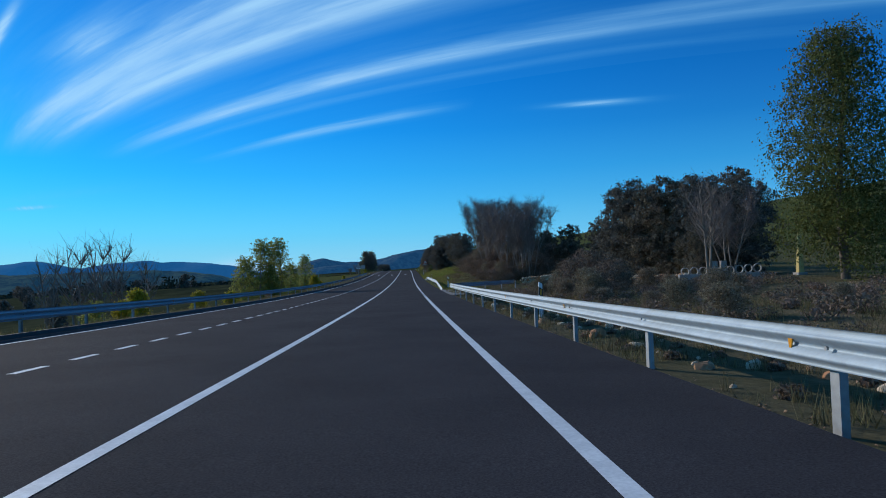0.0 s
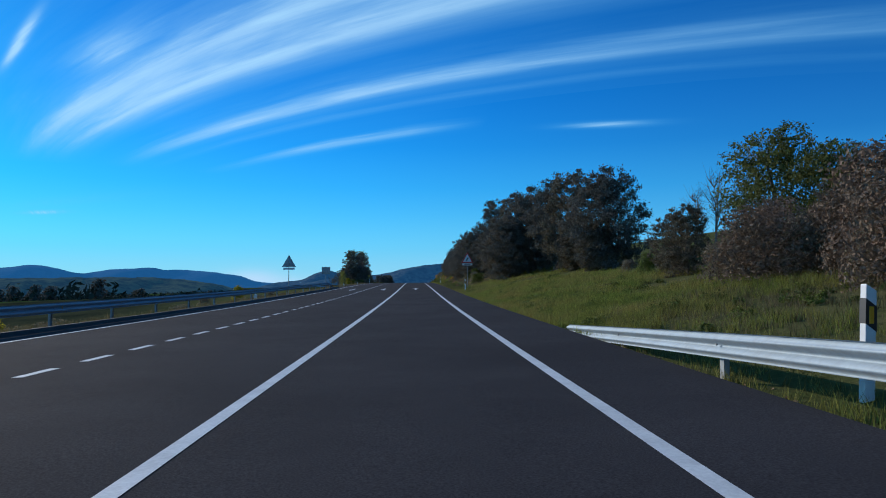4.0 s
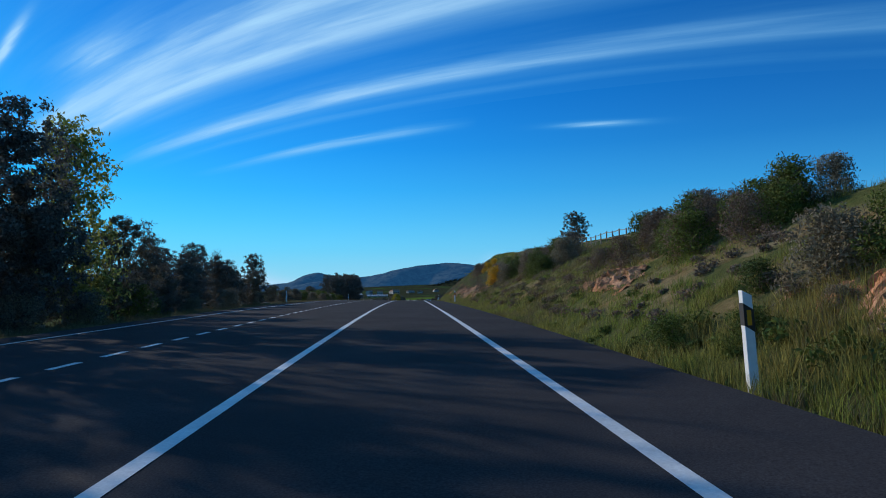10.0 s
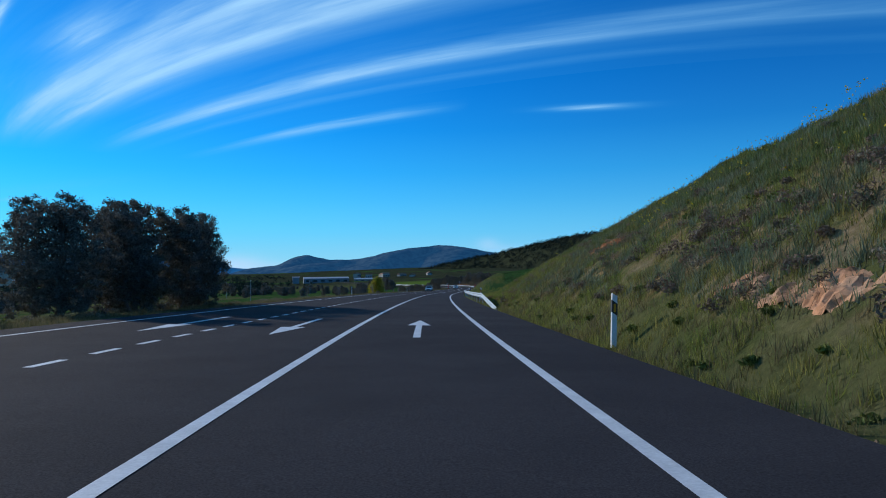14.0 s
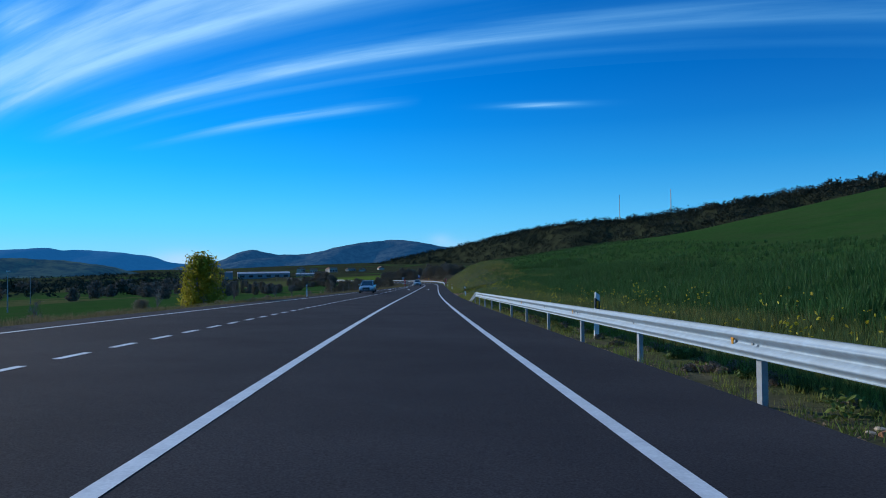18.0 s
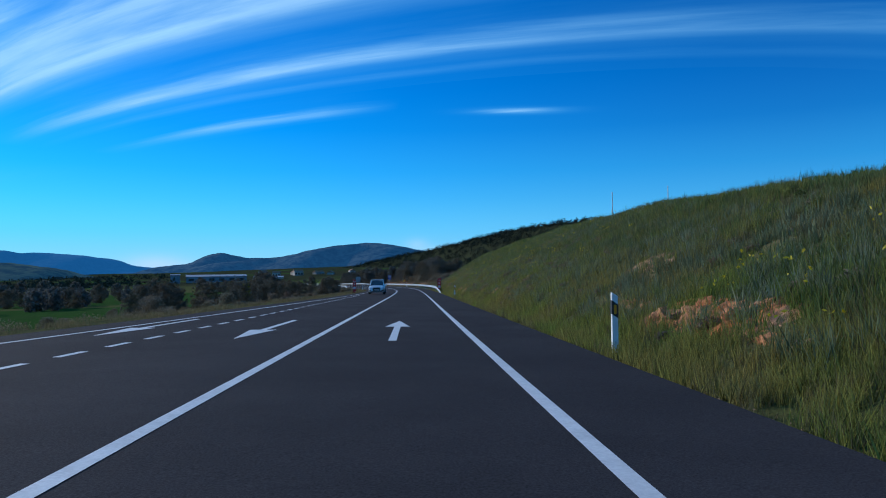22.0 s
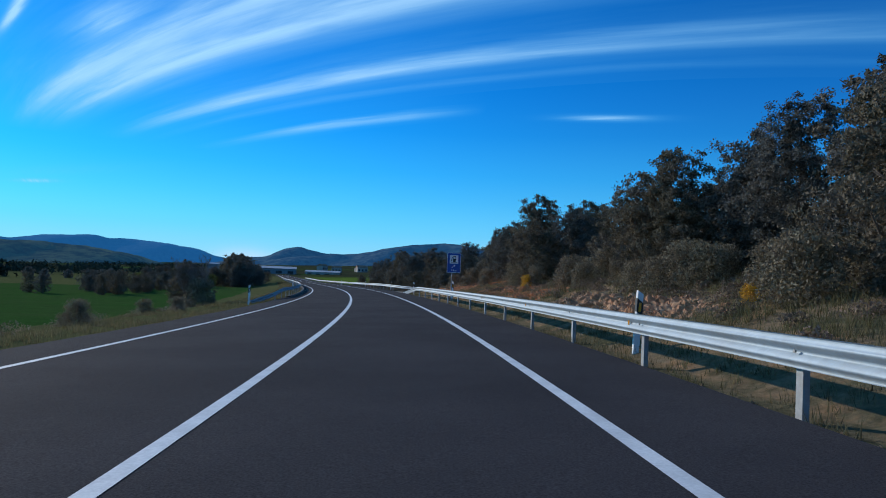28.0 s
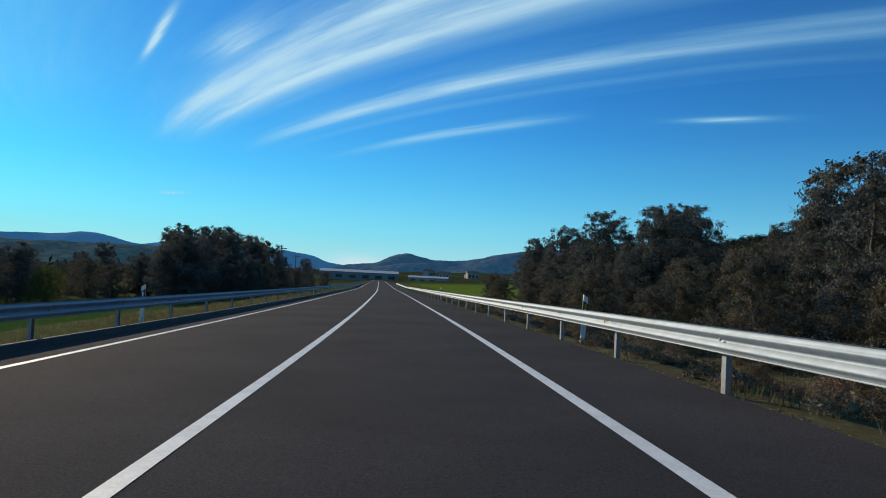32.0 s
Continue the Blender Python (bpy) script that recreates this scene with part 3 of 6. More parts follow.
marks("lane_line", [(-100, 1300)], 0.0, 0.15, "solid white line between the two directions")
marks("edge_line_right", [(-100, 44), (60.6, 765.4), (778.3, 1300)] + [(44.4 + 2.1 * i, 45.75 + 2.1 * i) for i in range(8)] + [(766.6 + 2.3 * i, 768.0 + 2.3 * i) for i in range(5)], 3.47, 0.15, "white edge line, broken in front of side accesses")
marks("edge_line_left", [(-100, 318), (345, 1300)] + [(319 + 2.6 * i, 320.4 + 2.6 * i) for i in range(10)], lambda s: keyed(s, [(-100, -7.25), (535, -7.25), (570, -5.7), (612, -4.45), (650, -3.6), (1300, -3.6)]), 0.13, "white edge line of the opposite lanes")
marks("broken_line", [(-60 + 1.8 * i, -60 + 1.8 * i + 0.95) for i in range(379)], -3.55, 0.14, "short white dashes between the two opposite lanes")


def arrow(s, o, back):
    """A painted arrow 7.5 m long; back: it points against the way of travel."""
    f = -1 if back else 1
    shape = [(-0.085, 0.0), (0.085, 0.0), (0.085, 4.6), (0.34, 4.6), (0.0, 7.5), (-0.34, 4.6), (-0.085, 4.6)]
    base = s + (7.5 if back else 0.0)
    v = [tuple(float(c) for c in spot(base + f * y, o + f * x, 0.006)) for x, y in shape]
    me = mesh_of("arrow_marking", v, [[0, 1, 2, 6], [3, 4, 5], [6, 2, 3, 5]], [PAINT])
    tagged(new("arrow_marking", me), "white straight-ahead arrow painted on the asphalt", "road marking", "painted arrows", "structure")


for s0 in (167.8, 365.0, 564.0):
    arrow(s0, 1.72, False)
    arrow(s0 + 0.6, -1.7, True)
    arrow(s0 + 1.5, -5.1, True)

# ---- distance ----
def ridge(name, profile, depth, base, mat, label, seed, rough=6.0, n=160, eye=(0.0, 400.0), mid=False):
    """A ridge seen from eye: profile gives (degrees left of straight ahead, distance, metres high)."""
    p = np.array(profile, float)
    a = np.linspace(p[0, 0], p[-1, 0], n)
    k = np.hanning(9)
    h, dist = (np.convolve(np.pad(np.interp(a, p[:, 0], p[:, c]), 4, mode="edge"), k / k.sum(), "valid") for c in (2, 1))
    rows = []
    for f, r in ((0.0, -1.0), (0.25, -0.75), (0.55, -0.45), (0.8, -0.2), (1.0, 0.0), (0.6, 0.4), (0.0, 1.0)):
        rad = dist + r * depth + 0.02 * dist * np.sin(a * 0.9 + seed + r * 4) * (f < 1)
        z = base + (h - base) * f + rough * (1 - abs(r)) * (np.sin(a * 2.1 + seed * 2 + r * 7) + 0.6 * np.sin(a * 5.3 + seed + r * 11) + 0.35 * np.sin(a * 11.7 + seed * 3)) * (0.35 if f == 1 else 1.0) * (f > 0)
        rows.append(np.stack([eye[0] - np.sin(np.radians(a)) * rad, eye[1] + np.cos(np.radians(a)) * rad, z], -1))
    v = np.stack(rows, 0)
    tagged(new(name, mesh_of(name, v.reshape(-1, 3), grid_faces(len(rows), n)[:, ::-1], [mat], True)), label, "mountain", kind="structure")
    return v


def hill_material(name, low, high, haze_glow):
    """Far slopes of scrub and fields; last colour: a glow standing in for haze."""
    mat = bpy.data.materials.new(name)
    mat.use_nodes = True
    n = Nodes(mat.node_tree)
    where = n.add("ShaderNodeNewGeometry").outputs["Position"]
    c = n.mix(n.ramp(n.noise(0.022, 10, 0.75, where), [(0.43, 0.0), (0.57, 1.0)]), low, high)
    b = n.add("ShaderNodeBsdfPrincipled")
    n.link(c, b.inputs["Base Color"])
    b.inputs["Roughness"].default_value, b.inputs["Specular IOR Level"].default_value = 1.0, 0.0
    b.inputs["Emission Color"].default_value, b.inputs["Emission Strength"].default_value = haze_glow + (1.0,), 1.0
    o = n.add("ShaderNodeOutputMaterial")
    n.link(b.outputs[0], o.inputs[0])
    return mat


# first three: haze put in as blue glow, the farthest also in base colour
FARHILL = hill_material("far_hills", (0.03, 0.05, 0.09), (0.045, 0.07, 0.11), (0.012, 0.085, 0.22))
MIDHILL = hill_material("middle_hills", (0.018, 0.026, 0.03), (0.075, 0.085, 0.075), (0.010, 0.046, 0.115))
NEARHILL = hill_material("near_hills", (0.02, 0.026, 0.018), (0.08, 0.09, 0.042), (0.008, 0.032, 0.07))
RIDGEHILL = hill_material("scrub_ridge", (0.026, 0.030, 0.018), (0.045, 0.05, 0.026), (0.0, 0.0, 0.0))


def even(dist, pairs):
    return [(a, dist, h) for a, h in pairs]


ridge("backdrop_far_ridge", even(4300, [(-30, -30), (9, -20), (13, -5), (15.1, 5), (15.9, 9), (17.3, 55), (18.2, 56), (19.5, 76), (21.5, 84), (22.5, 92), (23.4, 82), (24.2, 102), (26.1, 93), (27.4, 87), (28.4, 75), (29.7, 58), (30.8, 82), (31.8, 105), (33.1, 112), (33.9, 100), (35, 92), (40, 80), (56, 110), (70, 90)]), 450, -60, FARHILL, "far blue mountain ridge with haze put into its colour and glow", 0.4, 3.0, 420, (-9.0, 400.0))
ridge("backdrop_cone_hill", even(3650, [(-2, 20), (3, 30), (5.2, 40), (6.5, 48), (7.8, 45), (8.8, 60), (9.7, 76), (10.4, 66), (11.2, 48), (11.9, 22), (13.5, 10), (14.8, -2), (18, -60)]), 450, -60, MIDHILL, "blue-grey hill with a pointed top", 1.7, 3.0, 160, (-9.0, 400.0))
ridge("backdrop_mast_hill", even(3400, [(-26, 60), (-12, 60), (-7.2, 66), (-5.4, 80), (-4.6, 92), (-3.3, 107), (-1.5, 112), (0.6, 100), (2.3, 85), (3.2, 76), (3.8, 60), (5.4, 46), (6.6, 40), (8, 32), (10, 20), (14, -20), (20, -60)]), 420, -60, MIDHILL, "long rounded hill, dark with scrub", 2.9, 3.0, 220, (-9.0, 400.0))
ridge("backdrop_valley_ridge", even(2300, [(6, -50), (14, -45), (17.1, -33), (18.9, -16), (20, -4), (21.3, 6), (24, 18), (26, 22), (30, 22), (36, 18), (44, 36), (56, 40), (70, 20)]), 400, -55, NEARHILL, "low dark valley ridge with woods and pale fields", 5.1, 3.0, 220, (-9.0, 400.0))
WOODED = ridge("wooded_ridge", [(-80, 700, 80), (-60, 760, 84), (-48, 800, 85), (-40, 860, 84), (-33, 930, 76), (-28, 1000, 69), (-22, 1130, 65), (-17, 1250, 68), (-13, 1400, 61), (-9.8, 1600, 50), (-7, 1800, 36), (-4, 2000, 22), (-1, 2200, 0), (3, 2400, -40)], 330, -48, RIDGEHILL, "long ridge covered in dark scrub oak", 3.3, 3.0, 120, (-9.0, 499.0))


# ---- plants ----
rng = np.random.default_rng(7)


def leaf_cloud(centres, radii, count, size, squash=0.85, shell=0.55, hang=0.0, r=None, clump=0):
    """Leaves scattered through the outer part of several lobes: four-cornered, each turned its own way."""
    r = r or rng
    centres, radii = np.array(centres, float), np.array(radii, float)
    share = radii ** 2 / (radii ** 2).sum()
    which = r.choice(len(radii), count, p=share)
    d = r.normal(size=(count, 3))
    d /= np.linalg.norm(d, axis=1)[:, None]
    lump = 1 + 0.22 * np.sin(d[:, 0] * 7 + which) * np.cos(d[:, 1] * 6 + which * 2) + 0.12 * np.sin(d[:, 2] * 13 + which)
    rad = radii[which] * (shell + (1 - shell) * np.sqrt(r.random(count))) * lump
    p = centres[which] + d * rad[:, None] * np.array([1, 1, squash])
    if clump:
        # leaves gather in sprays round the twig ends, with gaps between them
        seat = r.integers(0, count // clump, count)
        p = p[seat] + r.normal(size=(count, 3)) * radii[which[seat]][:, None] * np.array([0.115, 0.115, 0.085])
        d = d[seat]
    n = d * 0.75 + r.normal(size=(count, 3)) * 0.5
    n /= np.linalg.norm(n, axis=1)[:, None]
    t = np.cross(n, r.normal(size=(count, 3)))
    t /= np.linalg.norm(t, axis=1)[:, None]
    if hang:
        t[:, 2] -= hang
        t /= np.linalg.norm(t, axis=1)[:, None]
    b = np.cross(n, t)
    sz = size * r.uniform(0.6, 1.35, count)[:, None]
    v = np.stack([p - t * sz, p + b * sz * 0.45 + n * sz * 0.12, p + t * sz, p - b * sz * 0.45 + n * sz * 0.12], 1).reshape(-1, 3)
    return v, np.arange(count * 4).reshape(-1, 4)


def tube(path, radii, sides=6):
    """A tapered limb along a path."""
    path = np.array(path, float)
    rings = []
    for i, p in enumerate(path):
        d = path[min(i + 1, len(path) - 1)] - path[max(i - 1, 0)]
        d /= np.linalg.norm(d) + 1e-9
        a = np.cross(d, [0.3, 0.9, 0.2])
        a /= np.linalg.norm(a)
        b = np.cross(d, a)
        k = np.arange(sides) * 2 * np.pi / sides
        rings.append(p + radii[i] * (np.cos(k)[:, None] * a + np.sin(k)[:, None] * b))
    v = np.concatenate(rings)
    f = []
    for i in range(len(path) - 1):
        for j in range(sides):
            f.append([i * sides + j, i * sides + (j + 1) % sides, (i + 1) * sides + (j + 1) % sides, (i + 1) * sides + j])
    return v, np.array(f)


def joined(pieces):
    vs, fs, k = [], [], 0
    for v, f in pieces:
        vs.append(v)
        fs.append(np.asarray(f) + k)
        k += len(v)
    return np.concatenate(vs), np.concatenate(fs)


def limbs(height, spread, count, r, trunk=0.16, bare=0.35, lean=0.12):
    out = []
    n = 6
    tr = [np.array([0, 0, 0.0])]
    for i in range(n):
        tr.append(tr[-1] + np.array([r.normal() * lean, r.normal() * lean, height / n]))
    out.append(tube(tr, np.linspace(trunk, trunk * 0.25, n + 1), 8))
    ends, forks = [], []
    for i in range(count):
        f = bare + (0.95 - bare) * r.random()
        k = f * n
        p0 = tr[int(k)] + (tr[min(int(k) + 1, n)] - tr[int(k)]) * (k - int(k))
        a = r.random() * 2 * np.pi
        ln = spread * (0.5 + 0.6 * r.random()) * (1.15 - 0.6 * f)
        p1 = p0 + np.array([math.cos(a) * ln * 0.5, math.sin(a) * ln * 0.5, ln * 0.3])
        p2 = p0 + np.array([math.cos(a + 0.2) * ln, math.sin(a + 0.2) * ln, ln * 0.75])
        out.append(tube([p0, p1, p2], [trunk * 0.45 * (1.1 - f), trunk * 0.25 * (1.1 - f), 0.015], 5))
        forks.append(int(k))
        ends.append(p2)
    # each limb grows out of the trunk: one face ties its foot to the trunk's ring
    v, f = joined([(a, [list(x) for x in b]) for a, b in out])
    f = [list(x) for x in f]
    at = len(out[0][0])
    for (a, b), ring in zip(out[1:], forks):
        f.append([ring * 8, ring * 8 + 1, at])
        at += len(a)
    return (v, f), ends


MODELS = {}


def tree_model(key, height, width, lobes, leaves, size, leaf, bark, seed, bare=0.25, squash=0.85, shape="round", hang=0.0, shell=0.5, trunk=0.16, clump=0):
    """Trunk mesh and crown mesh of one kind of tree."""
    r = np.random.default_rng(seed)
    wood, ends = limbs(height * 0.85, width * 0.42, 14, r, trunk, bare)
    cs, rs = [], []
    for i in range(lobes):
        f = bare + (1 - bare) * (i + 0.5) / lobes
        if shape == "tall":
            prof = 0.35 + 0.65 * math.sin(min(1.0, (1 - f) * 1.5 + 0.12) * math.pi / 2)
        elif shape == "bush":
            prof = 1.0 - 0.55 * f * f
        else:
            prof = math.sin((0.12 + 0.82 * f) * math.pi) ** 0.6
        a = i * 2.4 + r.random() * 0.8
        rad = width * 0.5 * (0.36 + 0.2 * r.random()) * (0.6 + 0.4 * prof)
        out = max(0.0, width * 0.5 * prof - rad * 0.8)
        cs.append((math.cos(a) * out * (0.5 + 0.5 * r.random()), math.sin(a) * out * (0.5 + 0.5 * r.random()), min(height * f, height - rad * squash)))
        rs.append(rad)
    v, f = leaf_cloud(cs, rs, leaves, size, squash, shell, hang, r, clump)
    tv, tf = wood
    MODELS[key] = (mesh_of(key + "_trunk", tv, tf, [bark], True), mesh_of(key + "_crown", v, f, [leaf]))


def bare_model(key, height, seed, stems=5, fine=340, out=0.3):
    """A leafless tree: forked stems, rising branches, a haze of twigs."""
    r = np.random.default_rng(seed)
    wood, twigs = [], []
    for k in range(stems):
        a = k * 2 * np.pi / max(1, stems - 1) + 0.5 * r.random()
        hh = height * (0.86 + 0.16 * r.random())
        p = np.array([math.cos(a) * 0.25, math.sin(a) * 0.25, 0.0])
        path = [p]
        d = np.array([math.cos(a) * out * (k > 0), math.sin(a) * out * (k > 0), 1.0])
        for i in range(8):
            d = d + r.normal(size=3) * 0.04
            path.append(path[-1] + d / np.linalg.norm(d) * hh / 8)
        wood.append(tube(path, np.linspace(0.065, 0.01, 9), 6))
        for i in range(16):
            j = r.integers(3, 8)
            p0 = path[j]
            b = r.random() * 2 * np.pi
            ln = hh * (0.12 + 0.2 * r.random()) * (1.2 - j / 10)
            q1 = p0 + np.array([math.cos(b) * ln * 0.4, math.sin(b) * ln * 0.4, ln * 0.5])
            q2 = q1 + np.array([math.cos(b) * ln * 0.35, math.sin(b) * ln * 0.35, ln * 0.55])
            wood.append(tube([p0, q1, q2], [0.032, 0.02, 0.008], 4))
            for m in range(fine // 16):
                f = r.random()
                t0 = q1 + (q2 - q1) * f if r.random() < 0.75 else p0 + (q1 - p0) * (0.4 + 0.6 * f)
                dv = r.normal(size=3) * 0.6 + np.array([0, 0, 0.7])
                t1 = t0 + dv / np.linalg.norm(dv) * (0.35 + 0.7 * r.random())
                side = np.cross(dv, r.normal(size=3))
                side = side / np.linalg.norm(side) * 0.009
                twigs.append((np.array([t0 - side, t0 + side, t1 + side * 0.3, t1 - side * 0.3]), np.array([[0, 1, 2, 3]])))
    wv, wf = joined(wood)
    tv, tf = joined(twigs)
    MODELS[key] = (mesh_of(key + "_trunk", wv, wf, [PALEBARK], True), mesh_of(key + "_twigs", tv, tf, [TWIG]))


tree_model("oak_a", 7.0, 6.5, 26, 26000, 0.08, OAKLEAF, BARK, 11, 0.08, shell=0.68, clump=70)
tree_model("oak_b", 6.0, 5.2, 22, 21000, 0.076, OAKWARM, BARK, 12, 0.03, shell=0.68, clump=64)
tree_model("oak_c", 8.5, 5.5, 28, 27000, 0.08, OAKLEAF, BARK, 13, 0.08, shell=0.68, clump=70)
tree_model("poplar", 8.0, 4.0, 24, 9000, 0.095, POPLEAF, PALEBARK, 14, 0.12, 1.3, "tall", 0.5, 0.25, clump=6)
tree_model("tall_poplar", 15.0, 8.2, 34, 46000, 0.095, DARKPOP, BARK, 15, 0.12, 1.0, "tall", 0.5, 0.3, 0.28, clump=6)
tree_model("willow", 4.6, 4.0, 16, 4800, 0.13, WILLOWLEAF, PALEBARK, 16, 0.05, 1.0, "bush", 0.3, 0.3)
tree_model("shrub", 2.0, 2.6, 14, 4800, 0.055, SHRUBLEAF, BARK, 17, 0.02, 0.8, "bush", 0.0, 0.5, 0.05)
tree_model("green_shrub", 2.2, 2.8, 14, 4800, 0.06, IVYLEAF, BARK, 18, 0.02, 0.8, "bush", 0.0, 0.5, 0.05)
tree_model("broom", 1.7, 2.0, 9, 2200, 0.06, BROOM, BARK, 19, 0.05, 0.9, "bush", 0.0, 0.35, 0.04)
tree_model("far_tree", 5.5, 6.0, 9, 900, 0.42, OAKLEAF, BARK, 20, 0.05, 0.8, "round", 0.0, 0.7)
tree_model("leafy_tree", 6.0, 6.0, 18, 17000, 0.075, DARKPOP, BARK, 24, 0.1, 0.85, "round", 0.2, 0.4, clump=24)
tree_model("brown_shrub", 2.2, 2.8, 14, 5200, 0.05, DRYSCRUB, BARK, 25, 0.02, 0.8, "bush", 0.0, 0.5, 0.05)
bare_model("bare_a", 9.5, 21, 5, 560, 0.2)
bare_model("bare_b", 8.0, 22, 6, 560, 0.27)
bare_model("thin_bare", 5.0, 23, 2, 120, 0.12)

TREE_WORDS = {
    "oak_a": ("holm_oak", "dense dark green evergreen holm oak on the slope", "tree"),
    "oak_b": ("scrub_oak", "low brownish green evergreen oak beside the road", "tree"),
    "oak_c": ("holm_oak", "tall dark evergreen oak with a lumpy crown", "tree"),
    "poplar": ("poplar_tree", "young poplar with fresh yellow-green leaves", "tree"),
    "tall_poplar": ("poplar_tree", "tall leafy poplar with drooping green foliage", "tree"),
    "willow": ("willow_tree", "low bright yellow-green willow in spring leaf", "tree"),
    "shrub": ("shrub", "grey-green scrub bush on the roadside slope", "shrub"),
    "green_shrub": ("bush", "bright green leafy bush on the roadside slope", "shrub"),
    "leafy_tree": ("broadleaf_tree", "round broadleaf tree in fresh olive-green leaf", "tree"),
    "brown_shrub": ("dead_bush", "brown half-dead bush below bare trees", "shrub"),
    "broom": ("broom_bush", "broom bush covered in orange-yellow flowers", "shrub"),
    "far_tree": ("valley_tree", "dark round tree standing in the valley fields", "tree"),
    "bare_a": ("bare_tree", "tall leafless tree with many rising branches", "tree"),
    "bare_b": ("bare_tree", "leafless many-stemmed tree on the slope", "tree"),
    "thin_bare": ("bare_tree", "thin leafless sapling with pale stems", "tree"),
}
FIRST = {}


def plant(key, s, o, k=1.0, turn=None, tall=1.0, sink=0.1):
    name, label, cat = TREE_WORDS[key]
    turn = rng.random() * 360 if turn is None else turn
    m = on_ground(s, o, turn, sink)
    if key not in FIRST:
        ob = thing(name, m, label, cat)
        part("trunk", MODELS[key][0], None, ob)
        part("crown", MODELS[key][1], None, ob)
        FIRST[key] = ob
    else:
        src = FIRST[key]
        keep = src.scale.copy()
        src.scale = (1, 1, 1)
        ob = copy_thing(src, m)
        src.scale = keep
    ob.scale = (k, k, k * tall)
    return ob


def scatter(keys, s0, s1, o0, o1, count, k0, k1, seed, tall=(0.85, 1.15)):
    r = np.random.default_rng(seed)
    for i in range(count):
        f = (i + r.random()) / count
        plant(keys[r.integers(len(keys))], s0 + (s1 - s0) * f, o0 + (o1 - o0) * r.random(), k0 + (k1 - k0) * r.random(), r.random() * 360, r.uniform(*tall))


def grown(key, s, o, top):
    """A tree whose crown reaches top metres above the road."""
    tall = {"oak_a": 7.0, "oak_b": 6.0, "oak_c": 8.5, "bare_a": 9.5, "bare_b": 8.0, "poplar": 8.0, "leafy_tree": 6.0, "thin_bare": 5.0}[key]
    plant(key, s, o, (top - float(rise(s, o))) / tall)


OAKS = ["oak_a", "oak_b", "oak_c"]
# first stretch, right: poplar, oaks, bare trees behind the access
plant("tall_poplar", 32, 24.0, 0.86)
for s_, o_, k_ in ((36, 11.5, 1.0), (38.5, 13, 1.15), (34, 12.8, 0.9), (41, 12.2, 0.9), (30, 11, 0.6)):
    plant("brown_shrub", s_, o_, k_)
plant("thin_bare", 38, 19.5, 1.25)
plant("thin_bare", 40, 20.5, 1.15)
plant("bare_b", 44, 24, 0.8)
for i, (s, o, top) in enumerate(((49, 27, 8.0), (52.5, 26, 8.6), (56, 24.5, 9.1), (60, 23.5, 9.5), (64, 23.5, 9.3), (54, 30, 9.4), (62, 29.5, 10.0), (72, 26, 7.0), (70, 30, 9.0), (82, 32, 8.6), (92, 29, 8.0), (100, 27, 8.0), (107, 25, 7.4), (42, 36, 9.5), (36, 40, 9.0), (90, 30, 6.6), (97, 32, 7.2), (94, 26, 5.6))):
    grown(OAKS[(i * 2) % 3], s, o, top)
scatter(["shrub"], 24, 46, 10, 17, 16, 0.4, 0.7, 33)
scatter(["shrub", "oak_b"], 46, 75, 22, 27, 14, 0.5, 0.7, 233)
scatter(["shrub"], 0, 44, 9, 15, 16, 0.35, 0.6, 133)
for i, (s, o, top) in enumerate(((80, 17.2, 9.6), (81, 16.6, 10.2), (85, 17.0, 10.4), (84, 15.0, 9.8), (88, 15.6, 10.6), (92, 14.6, 10.8), (96, 14.0, 11.4), (90, 19, 11.0), (99, 16, 11.8), (103, 14.5, 12.2))):
    grown(("bare_a", "bare_b")[i % 2], s, o, top)
for i, (s, o, top) in enumerate(((106, 15.5, 12.6), (109, 18, 13.2), (111, 15.5, 13.0), (114, 17, 13.6), (107, 20.5, 13.0))):
    grown(("bare_b", "bare_a")[i % 2], s, o, top)
scatter(["brown_shrub", "brown_shrub", "shrub"], 82, 124, 13.2, 16.5, 34, 0.9, 1.5, 834)
scatter(["brown_shrub"], 104, 120, 14.5, 17.5, 9, 1.3, 1.8, 835)
scatter(["oak_b"], 92, 122, 15, 18, 7, 0.45, 0.65, 836)
scatter(["brown_shrub"], 78, 122, 11.8, 15.5, 30, 0.7, 1.3, 434)
grown("leafy_tree", 128.5, 17.5, 8.0)
grown("leafy_tree", 125.5, 18.5, 6.8)
scatter(["shrub", "brown_shrub"], 80, 126, 12.8, 17, 26, 0.6, 1.1, 35)
scatter(["brown_shrub"], 80, 104, 17, 24, 22, 0.9, 1.5, 837)
scatter(["oak_b", "green_shrub"], 84, 112, 17, 24, 12, 0.6, 0.9, 36)
scatter(["oak_b", "shrub"], 783, 866, 8.8, 11.2, 26, 0.3, 0.55, 536)
# slope and dense oaks up to the cut
scatter(["green_shrub", "oak_b", "shrub"], 128, 160, 13.5, 19, 18, 0.4, 0.6, 37)
scatter(["thin_bare"], 118, 150, 18, 24, 5, 0.9, 1.3, 38)
for i, (s, o, top) in enumerate(((146, 15, 9.0), (151, 14.2, 9.4), (156, 13.4, 9.6), (161, 12.5, 9.6), (166, 12, 9.4))):
    grown(OAKS[i % 3], s, o, top)
scatter(OAKS, 158, 178, 9.8, 11.5, 8, 0.7, 0.9, 39)
scatter(OAKS, 178, 200, 8.7, 10.2, 11, 0.58, 0.76, 239)
scatter(OAKS, 200, 216, 8.9, 10.4, 8, 0.5, 0.66, 439)
plant("willow", 212, 8.6, 0.55)
plant("poplar", 188, 9.0, 0.5)
